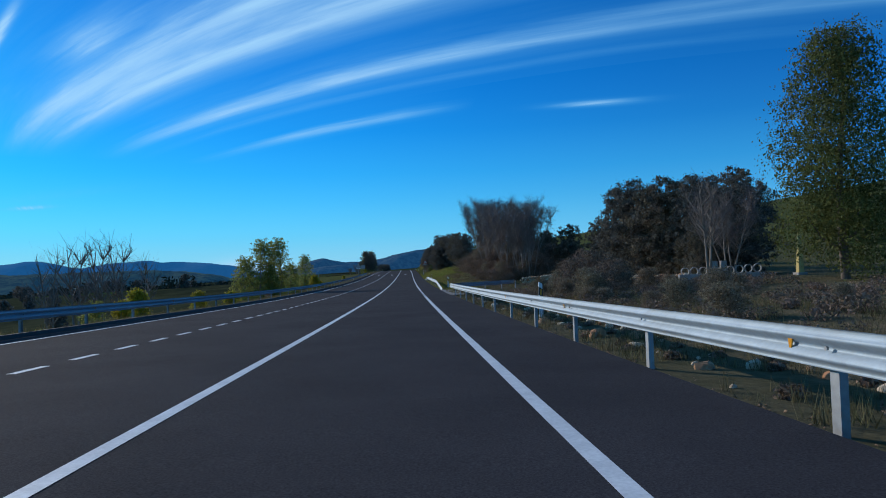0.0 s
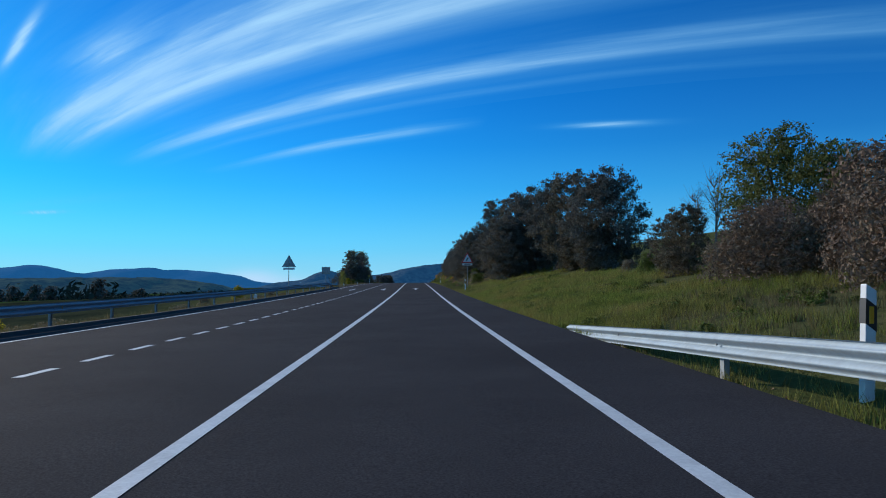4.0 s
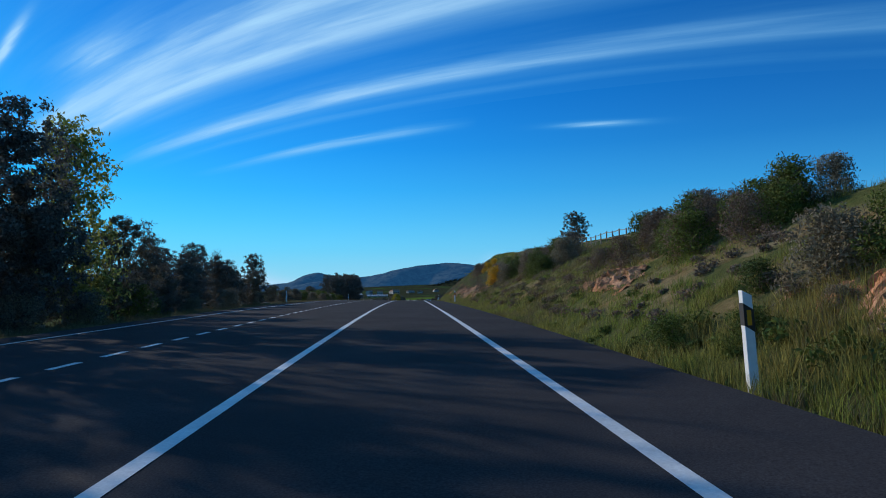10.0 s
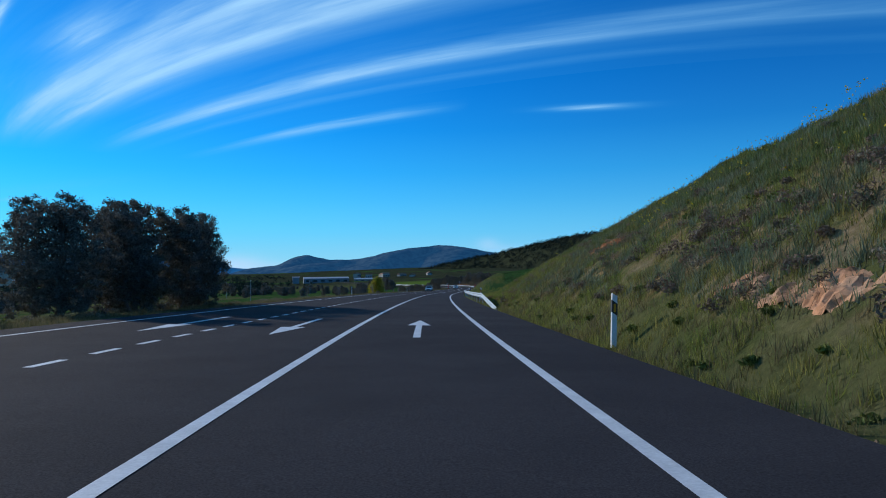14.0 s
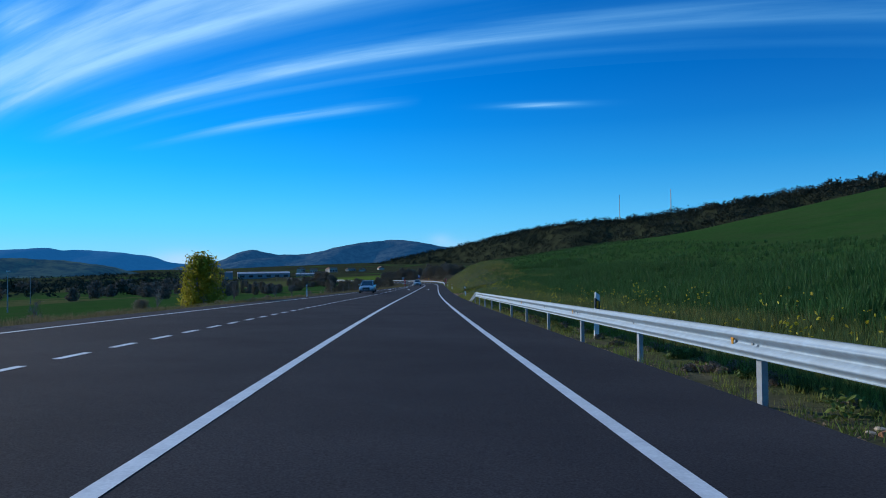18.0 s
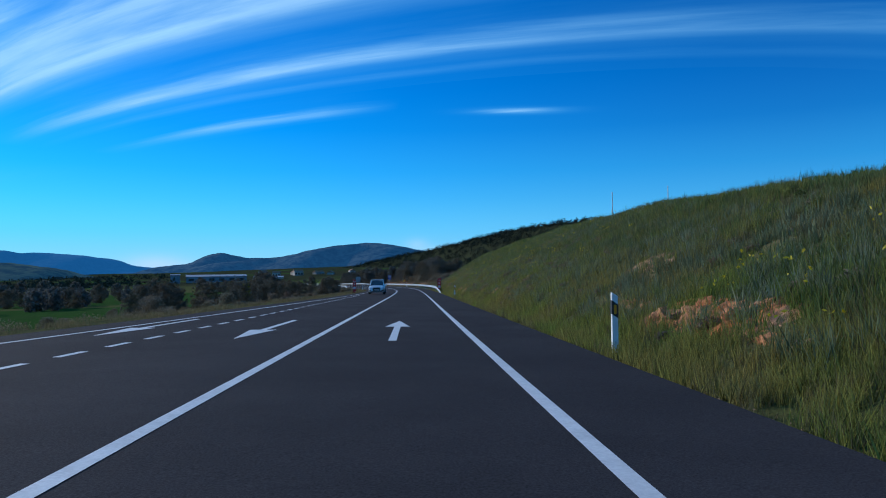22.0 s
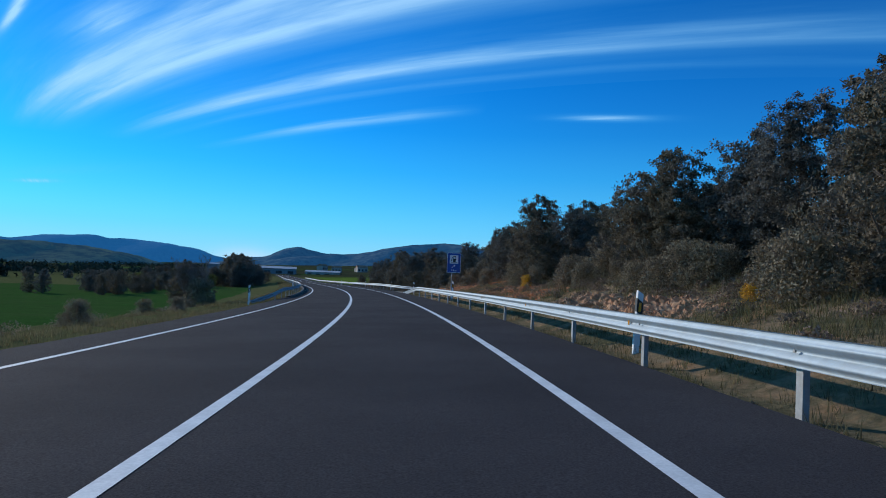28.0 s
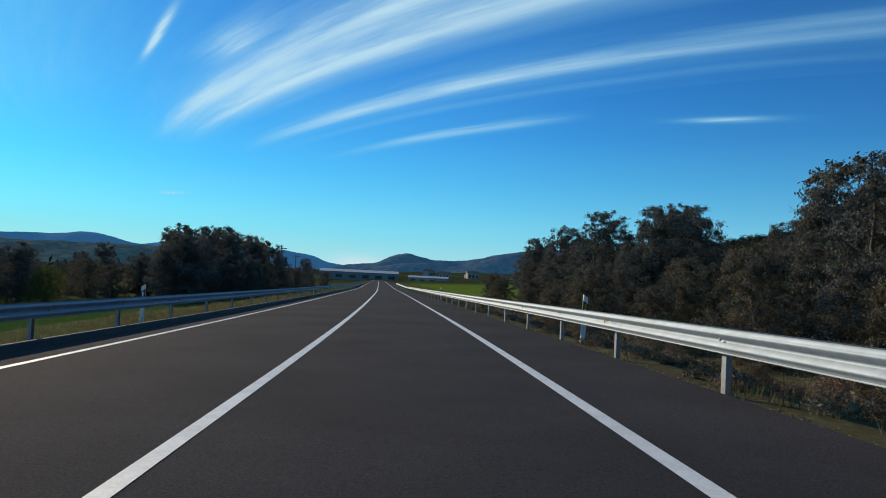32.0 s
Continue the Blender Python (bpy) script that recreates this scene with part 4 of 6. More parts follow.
scatter(["oak_b", "green_shrub"], 176, 200, 7.6, 8.6, 9, 0.35, 0.55, 339)
scatter(["oak_b", "oak_a"], 180, 224, 7.7, 8.6, 18, 0.36, 0.52, 340)
scatter(OAKS, 216, 248, 8.5, 9.8, 16, 0.42, 0.55, 139)
scatter(OAKS, 160, 212, 12, 17, 15, 0.68, 0.86, 40)
scatter(OAKS, 214, 244, 12.5, 17, 9, 0.5, 0.62, 140)
scatter(["shrub", "green_shrub"], 165, 262, 7.8, 8.8, 34, 0.35, 0.6, 41)
grown("poplar", 249, 10.2, 5.0)
# cut with broom, scrub and a lone tree
scatter(["green_shrub", "shrub", "broom"], 186, 262, 6.9, 8.2, 26, 0.2, 0.38, 541)
scatter(["green_shrub", "shrub"], 246, 258, 8.6, 10.5, 10, 0.3, 0.5, 342)
scatter(["green_shrub", "shrub", "brown_shrub"], 264, 276, 9.0, 12.0, 14, 0.35, 0.55, 42)
scatter(["green_shrub", "brown_shrub"], 264.5, 273.5, 9.2, 11.2, 18, 0.45, 0.7, 742)
scatter(["green_shrub", "shrub", "brown_shrub"], 286, 303, 8.6, 11.4, 34, 0.5, 0.75, 142)
scatter(["oak_b", "oak_a"], 222, 247, 8.3, 9.2, 12, 0.38, 0.5, 641)
scatter(["green_shrub"], 222, 262, 6.0, 6.7, 16, 0.22, 0.4, 642)
plant("broom", 300.5, 8.4, 0.95)
plant("broom", 236, 7.6, 0.3)
for s, o, k in ((330.5, 11.2, 0.8), (333, 12.2, 0.7), (327.5, 10.4, 0.45), (339, 13, 0.5), (333, 10.8, 0.5)):
    plant("broom", s, o, k)
plant("shrub", 331.5, 10.4, 0.85)
plant("brown_shrub", 330, 10.0, 0.8)
plant("oak_b", 339, 23.9, 0.78)
grown("oak_b", 359.6, 42.7, 15.0)
# oaks behind the last guard rails
scatter(["shrub"], 682, 765, 9.5, 14, 50, 0.45, 0.85, 46)
scatter(["shrub", "shrub", "oak_b"], 696, 746, 10.6, 13.4, 30, 0.55, 0.85, 146)
scatter(["oak_b", "oak_a"], 784, 800, 12.5, 19, 9, 0.42, 0.6, 346)
for i, (s, o, top) in enumerate(((714, 13.6, 6.8), (716.5, 15, 7.6), (719.5, 14.2, 7.4), (723, 15, 7.2), (727, 16.5, 6.6), (731, 15, 5.6), (735, 16, 5.6))):
    grown(OAKS[i % 3], s, o, top)
scatter(OAKS, 714, 740, 17, 22, 9, 0.6, 0.8, 48)
for i, (s, o, top) in enumerate(((739.5, 13.2, 6.0), (743, 15.5, 7.0), (747, 13.6, 6.4), (751.5, 12.6, 6.2), (755, 15, 6.6), (759, 13.5, 6.3), (763, 17, 6.6), (768, 15.5, 6.3), (770, 18.5, 7.2), (774, 22, 8.2), (749, 19, 7.5), (757, 21, 8.0), (765, 24, 9.0),
                                 (783, 27, 7.6), (784, 34, 8.5), (786, 20, 6.8), (788.5, 22, 7.2), (790, 17.5, 6.9), (796, 24, 7.2), (795, 14, 4.8), (799, 17, 5.6), (803, 12, 5.8), (808, 11.2, 6.2), (809, 28, 9.2), (806, 16, 6.8), (826, 20, 7.0), (847, 22.7, 8.0))):
    grown(OAKS[i % 3], s, o, top)
scatter(["brown_shrub", "shrub", "brown_shrub"], 782, 868, 6.9, 9.8, 60, 0.22, 0.42, 149)
scatter(OAKS, 800, 832, 12.5, 16, 12, 0.5, 0.68, 49)
scatter(OAKS, 830, 862, 13.2, 16.5, 17, 0.62, 0.82, 149)
scatter(OAKS, 800, 856, 17, 25, 16, 0.55, 0.78, 50)
plant("broom", 714, 9.4, 0.3)
plant("broom", 736, 9.6, 0.5)
plant("broom", 812, 10.5, 0.6)
# left side
plant("poplar", 77, -14.0, 1.05, tall=1.0)
plant("poplar", 78, -16.2, 1.0)
plant("poplar", 78.8, -12.6, 0.95)
plant("poplar", 76.5, -13.0, 0.6)
plant("poplar", 95, -13.8, 0.72)
plant("poplar", 96.5, -15.5, 0.62)
plant("poplar", 103, -13.2, 0.82)
plant("poplar", 105, -15, 0.6)
plant("poplar", 122, -16, 0.5)
plant("poplar", 47, -19, 0.62)
plant("poplar", 44, -21, 0.45)
for i, (s, o, top) in enumerate(((72.7, -30.5, 6.8), (70, -32, 6.2), (75, -29.5, 6.5), (68, -33.5, 5.2), (78, -27, 4.6))):
    grown("thin_bare", s, o, top)
scatter(["thin_bare"], 42, 62, -33, -25, 4, 0.4, 0.55, 52)
scatter(["bare_a", "bare_b"], 308, 322, -26, -20, 3, 0.5, 0.65, 252)
scatter(["shrub", "willow"], -10, 190, -14, -11, 34, 0.3, 0.55, 53)
scatter(OAKS, 268, 284, -16, -13, 2, 0.6, 0.8, 54)
for s, o, top in ((266, -14, 8.1), (270, -14.2, 8.6), (269.5, -12.2, 7.6), (274, -12.2, 8.1), (279, -12.5, 8.8)):
    grown({266: "oak_c", 270: "poplar", 279: "poplar"}.get(s, "bare_a" if s == 269.5 else "oak_c"), s, o, top)
for i, (s, o, top) in enumerate(((262, -15.5, 3.6), (265, -13.5, 4.6), (270, -12.5, 5.0), (276, -12.6, 5.0), (283, -12.2, 4.8), (288, -12.5, 4.2), (294, -12.5, 3.6))):
    grown(OAKS[i % 3], s, o, top)
plant("poplar", 252, -14.5, 0.5)
plant("willow", 253.5, -13.5, 0.45)
scatter(["shrub", "green_shrub"], 252, 300, -13, -10.5, 16, 0.5, 0.9, 55)
scatter(OAKS, 288, 318, -16, -12.5, 11, 0.45, 0.62, 56)
scatter(["shrub", "oak_b"], 342, 375, -24, -14.5, 18, 0.3, 0.5, 57)
scatter(["shrub", "green_shrub"], 344, 376, -16, -11.4, 34, 0.6, 0.9, 357)
for i, (s, o, top) in enumerate(((378, -13.2, 5.0), (381, -11.8, 5.1), (384, -12.8, 5.4), (387, -11.6, 5.5), (390, -11.8, 5.5), (392, -13.2, 5.6), (385.5, -15, 5.7), (380, -15.5, 5.2))):
    grown(("oak_a", "oak_c", "oak_b")[i % 3], s, o, top)
plant("willow", 500, -14.5, 1.0)
plant("willow", 503, -16, 0.8)
scatter(["shrub", "thin_bare"], 430, 600, -15, -11, 26, 0.25, 0.5, 59)
scatter(["shrub"], 578, 634, -16, -10, 20, 0.3, 0.6, 60)
scatter(["shrub", "brown_shrub", "oak_b"], 634, 690, -21, -10, 84, 0.3, 0.62, 160)
scatter(["brown_shrub", "oak_b", "shrub"], 600, 640, -24, -14, 30, 0.3, 0.55, 560)
plant("willow", 643, -20.5, 0.62)
plant("willow", 644.5, -21.5, 0.5)
scatter(["oak_b", "far_tree"], 612, 700, -60, -40, 30, 0.35, 0.55, 260)
scatter(["shrub", "oak_b"], 608, 622, -24, -19, 6, 0.4, 0.6, 360)
scatter(["shrub"], 660, 745, -10.5, -8.3, 22, 0.25, 0.5, 61)
plant("bare_b", 746, -10.6, 0.42)
plant("thin_bare", 748, -10.2, 0.75)
plant("oak_b", 747, -11.0, 0.55)
plant("shrub", 745, -9.6, 1.0)
scatter(["oak_b", "oak_a", "oak_b", "leafy_tree"], 790, 862, -42, -26, 40, 0.36, 0.52, 62)
scatter(OAKS, 862, 905, -40, -22, 18, 0.5, 0.7, 262)
scatter(OAKS, 866, 900, -25, -16, 14, 0.6, 0.82, 162)
for i, (s, o, top) in enumerate(((862, -17, 5.4), (868, -19, 6.2), (874, -18, 6.6), (881, -18, 7.1), (886, -20, 7.2), (892, -17, 6.8), (900, -19, 7.2), (910, -18, 7.0), (845, -24, 2.8), (850, -25, 3.2))):
    grown(OAKS[i % 3], s, o, top)
plant("leafy_tree", 848, -22, 0.5)
scatter(OAKS, 858, 960, -20, -11, 24, 0.5, 0.72, 63)
# trees of the valley
scatter(["far_tree"], 180, 1100, -330, -90, 130, 0.7, 1.4, 64)
scatter(["far_tree"], 420, 1000, -110, -60, 60, 0.5, 0.9, 65)


def woods(name, places, size, count, mat, label, seed, squash=0.85):
    """Far woods: every tree a lump of big leaf clusters, all in one."""
    r = np.random.default_rng(seed)
    vs, fs, k = [], [], 0
    for p in places:
        z = size * r.uniform(0.6, 1.3)
        v, f = leaf_cloud([(p[0], p[1], p[2] + z * 0.55), (p[0] + z * 0.5, p[1], p[2] + z * 0.3), (p[0] - z * 0.4, p[1] + z * 0.3, p[2] + z * 0.35)], [z * 0.6, z * 0.45, z * 0.45], count, z * 0.24, squash, 0.6, 0.0, r)
        vs.append(v)
        fs.append(f + k)
        k += len(v)
    tagged(new(name, mesh_of(name, np.concatenate(vs), np.concatenate(fs), [mat])), label, "woods", kind="stuff")


def on_ridge(v, count, lo, hi, seed):
    """Places spread over the front of a ridge, rows lo to hi."""
    r = np.random.default_rng(seed)
    out = []
    nr, nc = v.shape[:2]
    for _ in range(count):
        a, b = lo + (hi - lo) * r.random(), r.random() * (nc - 1.01)
        i, j = int(a), int(b)
        f, g = a - i, b - j
        i2 = min(i + 1, nr - 1)
        out.append(v[i, j] * (1 - f) * (1 - g) + v[i2, j] * f * (1 - g) + v[i, j + 1] * (1 - f) * g + v[i2, j + 1] * f * g)
    return out


FAROAK = hill_material("far_oaks", (0.038, 0.043, 0.03), (0.066, 0.066, 0.046), (0.0, 0.0, 0.0))
woods("ridge_scrub", on_ridge(WOODED, 6500, 1.0, 4.1, 71) + on_ridge(WOODED, 1500, 3.75, 4.05, 171), 5.5, 22, FAROAK, "dark scrub oak covering the ridge", 72, 1.25)
rr = np.random.default_rng(73)
near_woods = []
for _ in range(2600):
    s, o = rr.uniform(60, 1500), -rr.uniform(110, 700)
    if rolling(s, o, 0.013, 2.0) + 0.5 * rolling(s, o, 0.04, 5.0) > 0.0:
        near_woods.append(np.array([float(c) for c in spot(s, o, rise(s, o))]))
woods("valley_woods", near_woods, 5.5, 18, FAROAK, "dark woods and hedges of the valley", 74)


def low_scrub(name, spans, mat, label, seed, leaves=210, size=0.036):
    """Small grey bushes that nobody could count, low on the banks."""
    r = np.random.default_rng(seed)
    vs, fs, k = [], [], 0
    for s0, s1, o0, o1, n, lo, hi in spans:
        for _ in range(n):
            s, o = r.uniform(s0, s1), r.uniform(o0, o1)
            z = r.uniform(lo, hi)
            c = np.array([float(x) for x in spot(s, o, float(rise(s, o)))])
            v, f = leaf_cloud([c + (0, 0, z * 0.3), c + (z * 0.5, z * 0.3, z * 0.2), c + (-z * 0.5, -z * 0.2, z * 0.2)], [z * 0.6, z * 0.45, z * 0.45], leaves, size, 0.7, 0.3, 0.0, r)
            vs.append(v)
            fs.append(f + k)
            k += len(v)
    tagged(new(name, mesh_of(name, np.concatenate(vs), np.concatenate(fs), [mat])), label, "scrub", kind="stuff")


low_scrub("low_scrub", [(285, 395, 7.2, 14.5, 150, 0.2, 0.45), (540, 660, 7.2, 14.5, 120, 0.15, 0.38), (655, 765, 8.5, 12, 110, 0.3, 0.6), (165, 262, 7.5, 9.5, 90, 0.25, 0.5), (0, 60, 8, 14, 60, 0.25, 0.5), (783, 900, 6.3, 11, 200, 0.25, 0.55)], SHRUBLEAF, "grey-green low scrub on the banks", 75)
valley = []
for _ in range(2600):
    s, o = rr.uniform(300, 2600), -rr.uniform(60, 900)
    if s < 1050 and o > -250:
        continue
    if rolling(s, o, 0.009, 6.0) + 0.5 * rolling(s, o, 0.03, 3.0) > -0.1:
        valley.append(np.array([float(c) for c in spot(s, o, rise(s, o))]))
woods("plain_woods", valley, 6.0, 14, FAROAK, "dark hedges and woods far down the valley", 77)
low_scrub("left_scrub", [(-20, 190, -13, -10, 130, 0.25, 0.5), (190, 270, -13, -10, 60, 0.25, 0.5), (340, 560, -14, -10, 140, 0.25, 0.5), (560, 745, -12, -8, 150, 0.3, 0.65)], SHRUBLEAF, "dark scrub beside the opposite lanes", 76)
low_scrub("dead_scrub", [(298, 334, 7.4, 10.2, 110, 0.2, 0.5), (354, 374, 7.0, 10.5, 40, 0.2, 0.45), (540, 660, 6.3, 9.8, 200, 0.12, 0.3), (783, 835, 5.9, 9.5, 260, 0.15, 0.4), (0, 60, 7.5, 20, 150, 0.25, 0.6), (60, 112, 8, 13, 70, 0.25, 0.6), (186, 262, 6.8, 8.6, 70, 0.2, 0.4), (690, 745, 7.2, 13, 150, 0.2, 0.5), (385, 530, 6.0, 7.2, 260, 0.12, 0.26), (630, 690, 6.1, 7.4, 110, 0.1, 0.24), (0, 60, 6.0, 7.4, 120, 0.12, 0.26), (835, 870, 6.0, 9.0, 130, 0.15, 0.35)], DRYSCRUB, "brown dead scrub among the grass", 78)

low_scrub("dry_brush", [(4, 47, 8.2, 22, 190, 0.35, 0.8), (60, 76, 11, 22, 30, 0.3, 0.6)], DRYSCRUB, "brown dry brush and tall weeds behind the rail", 180, 170, 0.06)
low_scrub("green_weeds", [(150, 262, 5.6, 6.8, 330, 0.16, 0.42), (262, 325, 5.6, 7.4, 70, 0.12, 0.26), (345, 400, 5.6, 7.4, 50, 0.1, 0.22), (330, 400, 9.5, 15, 110, 0.15, 0.32), (440, 520, 5.9, 8.5, 130, 0.2, 0.45), (536, 660, 8.5, 15, 230, 0.15, 0.36), (60, 76, 6.4, 11, 60, 0.12, 0.3), (112, 150, 5.8, 12, 120, 0.15, 0.4)], IVYLEAF, "lush green weeds on verges and banks", 178, 130, 0.045)
low_scrub("grey_brush", [(262, 300, 6.4, 10, 170, 0.15, 0.42), (168, 206, 5.9, 7.4, 60, 0.12, 0.3), (340, 400, 6.8, 11.5, 150, 0.2, 0.5), (575, 660, 6.5, 12, 230, 0.15, 0.45), (300, 335, 8.5, 12, 60, 0.25, 0.55), (700, 766, 9.5, 13, 80, 0.3, 0.7)], DRYSCRUB, "grey-brown brush on the cut banks", 179, 170, 0.04)

# ---- guard rails ----
def rail_profile():
    """The two-wave beam: (out from the road face, height)."""
    return [(0.0, 0.44), (0.03, 0.455), (-0.05, 0.50), (-0.055, 0.53), (0.02, 0.575), (0.03, 0.595), (0.02, 0.615), (-0.055, 0.66), (-0.05, 0.69), (0.03, 0.735), (0.0, 0.75)]


def shared(name, bm, mat):
    me = bpy.data.meshes.new(name)
    bm.to_mesh(me)
    bm.free()
    me.materials.append(mat)
    return me


def post_bm():
    bm = bmesh.new()
    for x0, x1, y0, y1 in ((-0.035, -0.03, -0.055, 0.055), (-0.03, 0.035, -0.055, -0.05), (-0.03, 0.035, 0.05, 0.055)):
        box(bm, x0, x1, y0, y1, -0.55, 0.66)
    return bm


def reflector_bm():
    bm = box(bmesh.new(), -0.012, 0.0, -0.035, 0.035, 0.555, 0.655, 0.006)
    for v in bm.verts:
        if v.co.z < 0.6:
            v.co.y *= 0.5
    return bm


def bolt_bm():
    bm = bmesh.new()
    bmesh.ops.create_cone(bm, cap_ends=True, segments=8, radius1=0.018, radius2=0.014, depth=0.02, matrix=Matrix.Translation((-0.02, 0, 0.6)) @ Matrix.Rotation(radians(90), 4, "Y"))
    return bm


POST = shared("post", post_bm(), POSTM)
REFLECTOR = shared("reflector", reflector_bm(), AMBER)
BOLT = shared("bolt", bolt_bm(), POSTM)


def guard_rail(s0, s1, off, side, label, start=(0, 0), end=(0, 0)):
    """A beam in 4 m sections on posts; start and end: metres over which it bends down to the ground, and out from the road."""
    ob = thing("guard_rail", frame_at((s0 + s1) / 2, off), label, "guard rail", "guard rails")
    inv = ob.matrix_world.inverted()
    prof = rail_profile()

    def shift(s):
        o, u = 0.0, 0.0
        for f, e in ((s0 - s, start), (s - s1, end)):
            if e[0] and f > -e[0]:
                g = 1 + f / e[0]
                o, u = e[1] * g * g, -(e[2] if len(e) > 2 else 0.64) * g ** 1.1
        return o, u

    n = int(round((s1 - s0) / 4.0))
    for i in range(n):
        a, b = s0 + 4.0 * i, min(s0 + 4.0 * (i + 1), s1)
        sv = np.linspace(a, b + 0.12, 5)
        v = []
        for j, s in enumerate(sv):
            o, u = shift(min(s, s1))
            lap = 0.004 if j == 4 else 0.0
            for x, h in prof:
                v.append(inv @ Vector([float(c) for c in spot(s, off + side * (o + x - lap), h + u - 0.02)]))
        me = mesh_of("beam", [tuple(p) for p in v], grid_faces(5, len(prof)), [GALV], True)
        part("beam", me, None, ob)
        o, u = shift(a)
        p = part("post", POST, None, ob)
        p.matrix_basis = inv @ frame_at(a + 0.15, off + side * (0.1 + o), min(u, 0) - 0.02)
        q = part("bolt", BOLT, None, ob)
        q.matrix_basis = inv @ frame_at(a + 0.1, off + side * o, u - 0.02, 0 if side > 0 else 180)
        if i % 2 == 0 and u == 0:
            q = part("reflector", REFLECTOR, None, ob, "amber reflector on the beam")
            q.matrix_basis = inv @ frame_at(a + 0.6, off - side * 0.0, -0.02, 0 if side > 0 else 180)
    return ob


GALVTXT = "galvanised two-wave steel guard rail on posts"
guard_rail(-19.2, 48.8, 5.45, 1, GALVTXT)
guard_rail(60, 116, 5.45, 1, GALVTXT + ", ends bent down", start=(13, 0), end=(13, 0))
guard_rail(385, 501, 5.45, 1, GALVTXT + " below a field", start=(12, 0), end=(6, 0))
guard_rail(630, 766, 5.45, 1, GALVTXT + " round the bend", start=(13, 0), end=(11.5, 0, 0.68))
guard_rail(771.7, 1007.7, 5.45, 1, GALVTXT + " before oaks", start=(11, 3.9, 0.3))
guard_rail(-40, 188, -8.85, -1, "shaded galvanised guard rail at the embankment", end=(6, 0.2))
guard_rail(741, 1009, -5.2, -1, "shaded galvanised guard rail at the field", start=(12, 0.8))


def return_rail(points, label):
    """The rail turns off along the access: beams from point to point, a post at each."""
    ob = thing("guard_rail", frame_at(*points[0]), label, "guard rail", "guard rails")
    inv = ob.matrix_world.inverted()
    prof = rail_profile()
    for (s0, o0), (s1, o1) in zip(points, points[1:]):
        n = math.hypot(s1 - s0, o1 - o0)
        ax, ay = -(o1 - o0) / n, (s1 - s0) / n
        v = []
        for f in (0.0, 0.33, 0.67, 1.0):
            for x, h in prof:
                v.append(tuple(inv @ Vector([float(c) for c in spot(s0 + (s1 - s0) * f + ax * x, o0 + (o1 - o0) * f + ay * x, h - 0.02)])))
        part("beam", mesh_of("beam", v, grid_faces(4, len(prof)), [GALV], True), None, ob)
        p = part("post", POST, None, ob)
        p.matrix_basis = inv @ frame_at(s1 + ax * 0.1, o1 + ay * 0.1, -0.02)
    return ob


return_rail([(48.1, 5.5), (49.3, 6.6), (51.2, 8.2), (53.6, 9.8), (56.6, 11.4)], "dark end of a guard rail turning off along the access")


# ---- delineators ----
DEL_BODY, DEL_BAND, DEL_EYE = {}, {}, {}


def delineator(s, o, right, lean=0.0):
    ob = thing("delineator_post", on_ground(s, o, 0, 0.0) @ Matrix.Rotation(radians(lean), 4, "Y"), "white plastic road delineator with a black slanted band", "delineator", "roadside delineators")
    if right not in DEL_BODY:
        bm = box(bmesh.new(), -0.055, 0.055, -0.045, 0.045, -0.3, 1.12, 0.012)
        for v in bm.verts:
            if v.co.z > 1.0:
                v.co.z += -v.co.x * 0.6 if right else v.co.x * 0.6
        DEL_BODY[right] = shared("body", bm, WHITE)
        bm = box(bmesh.new(), -0.058, 0.058, -0.048, 0.048, 0.72, 0.97)
        for v in bm.verts:
            v.co.z += -v.co.x * 0.7 if right else v.co.x * 0.7
        DEL_BAND[right] = shared("band", bm, BLACK)
        DEL_EYE[right] = shared("reflector", box(bmesh.new(), -0.024, 0.024, -0.054, -0.046, 0.76, 0.93, 0.004), AMBER if right else SIGNWHITE)
    part("body", DEL_BODY[right], None, ob)
    part("band", DEL_BAND[right], None, ob, "black slanted band")
    part("reflector", DEL_EYE[right], None, ob, "amber reflector" if right else "white reflector")
    return ob


for s, o, lean in ((20, 6.3, 0), (68.5, 6.5, 0), (106.5, 6.2, 3), (159, 6.1, 0), (207.8, 5.8, -4), (257.3, 5.65, -3), (307.4, 5.75, 0), (363.8, 5.8, 2), (411, 6.2, 0), (466.4, 6.2, 2), (513.5, 5.8, -5), (562, 5.8, 0), (610.2, 5.8, 2), (712, 6.1, 3), (743.2, 6.5, 2), (763.2, 6.1, 0), (786, 6.25, 4), (816, 6.1, 2), (860, 6.1, 0)):
    delineator(s, o, True, lean)
for s, o in ((259.5, -9.0), (312, -9.4), (362, -9.2), (438.5, -9.6), (514, -9.3), (560, -8.2), (690, -5.7), (738.3, -5.6), (786, -6.0), (821, -6.1)):
    delineator(s, o, False)


# ---- kerbs, accesses ----
KERBM = material("asphalt_kerb", (0.035, 0.034, 0.036), 0.85, grain=0.3, scale=30, bump=0.4)
for a, b, o in ((-60, 188, -8.2), (752, 1009, -4.55)):
    tagged(new("asphalt_kerb", strip("asphalt_kerb", a, b, [o - 0.3, o - 0.26, o - 0.06, o], [-0.03, 0.1, 0.11, 0.0], KERBM)), "low black asphalt kerb at the road's rim", "kerb", kind="structure")


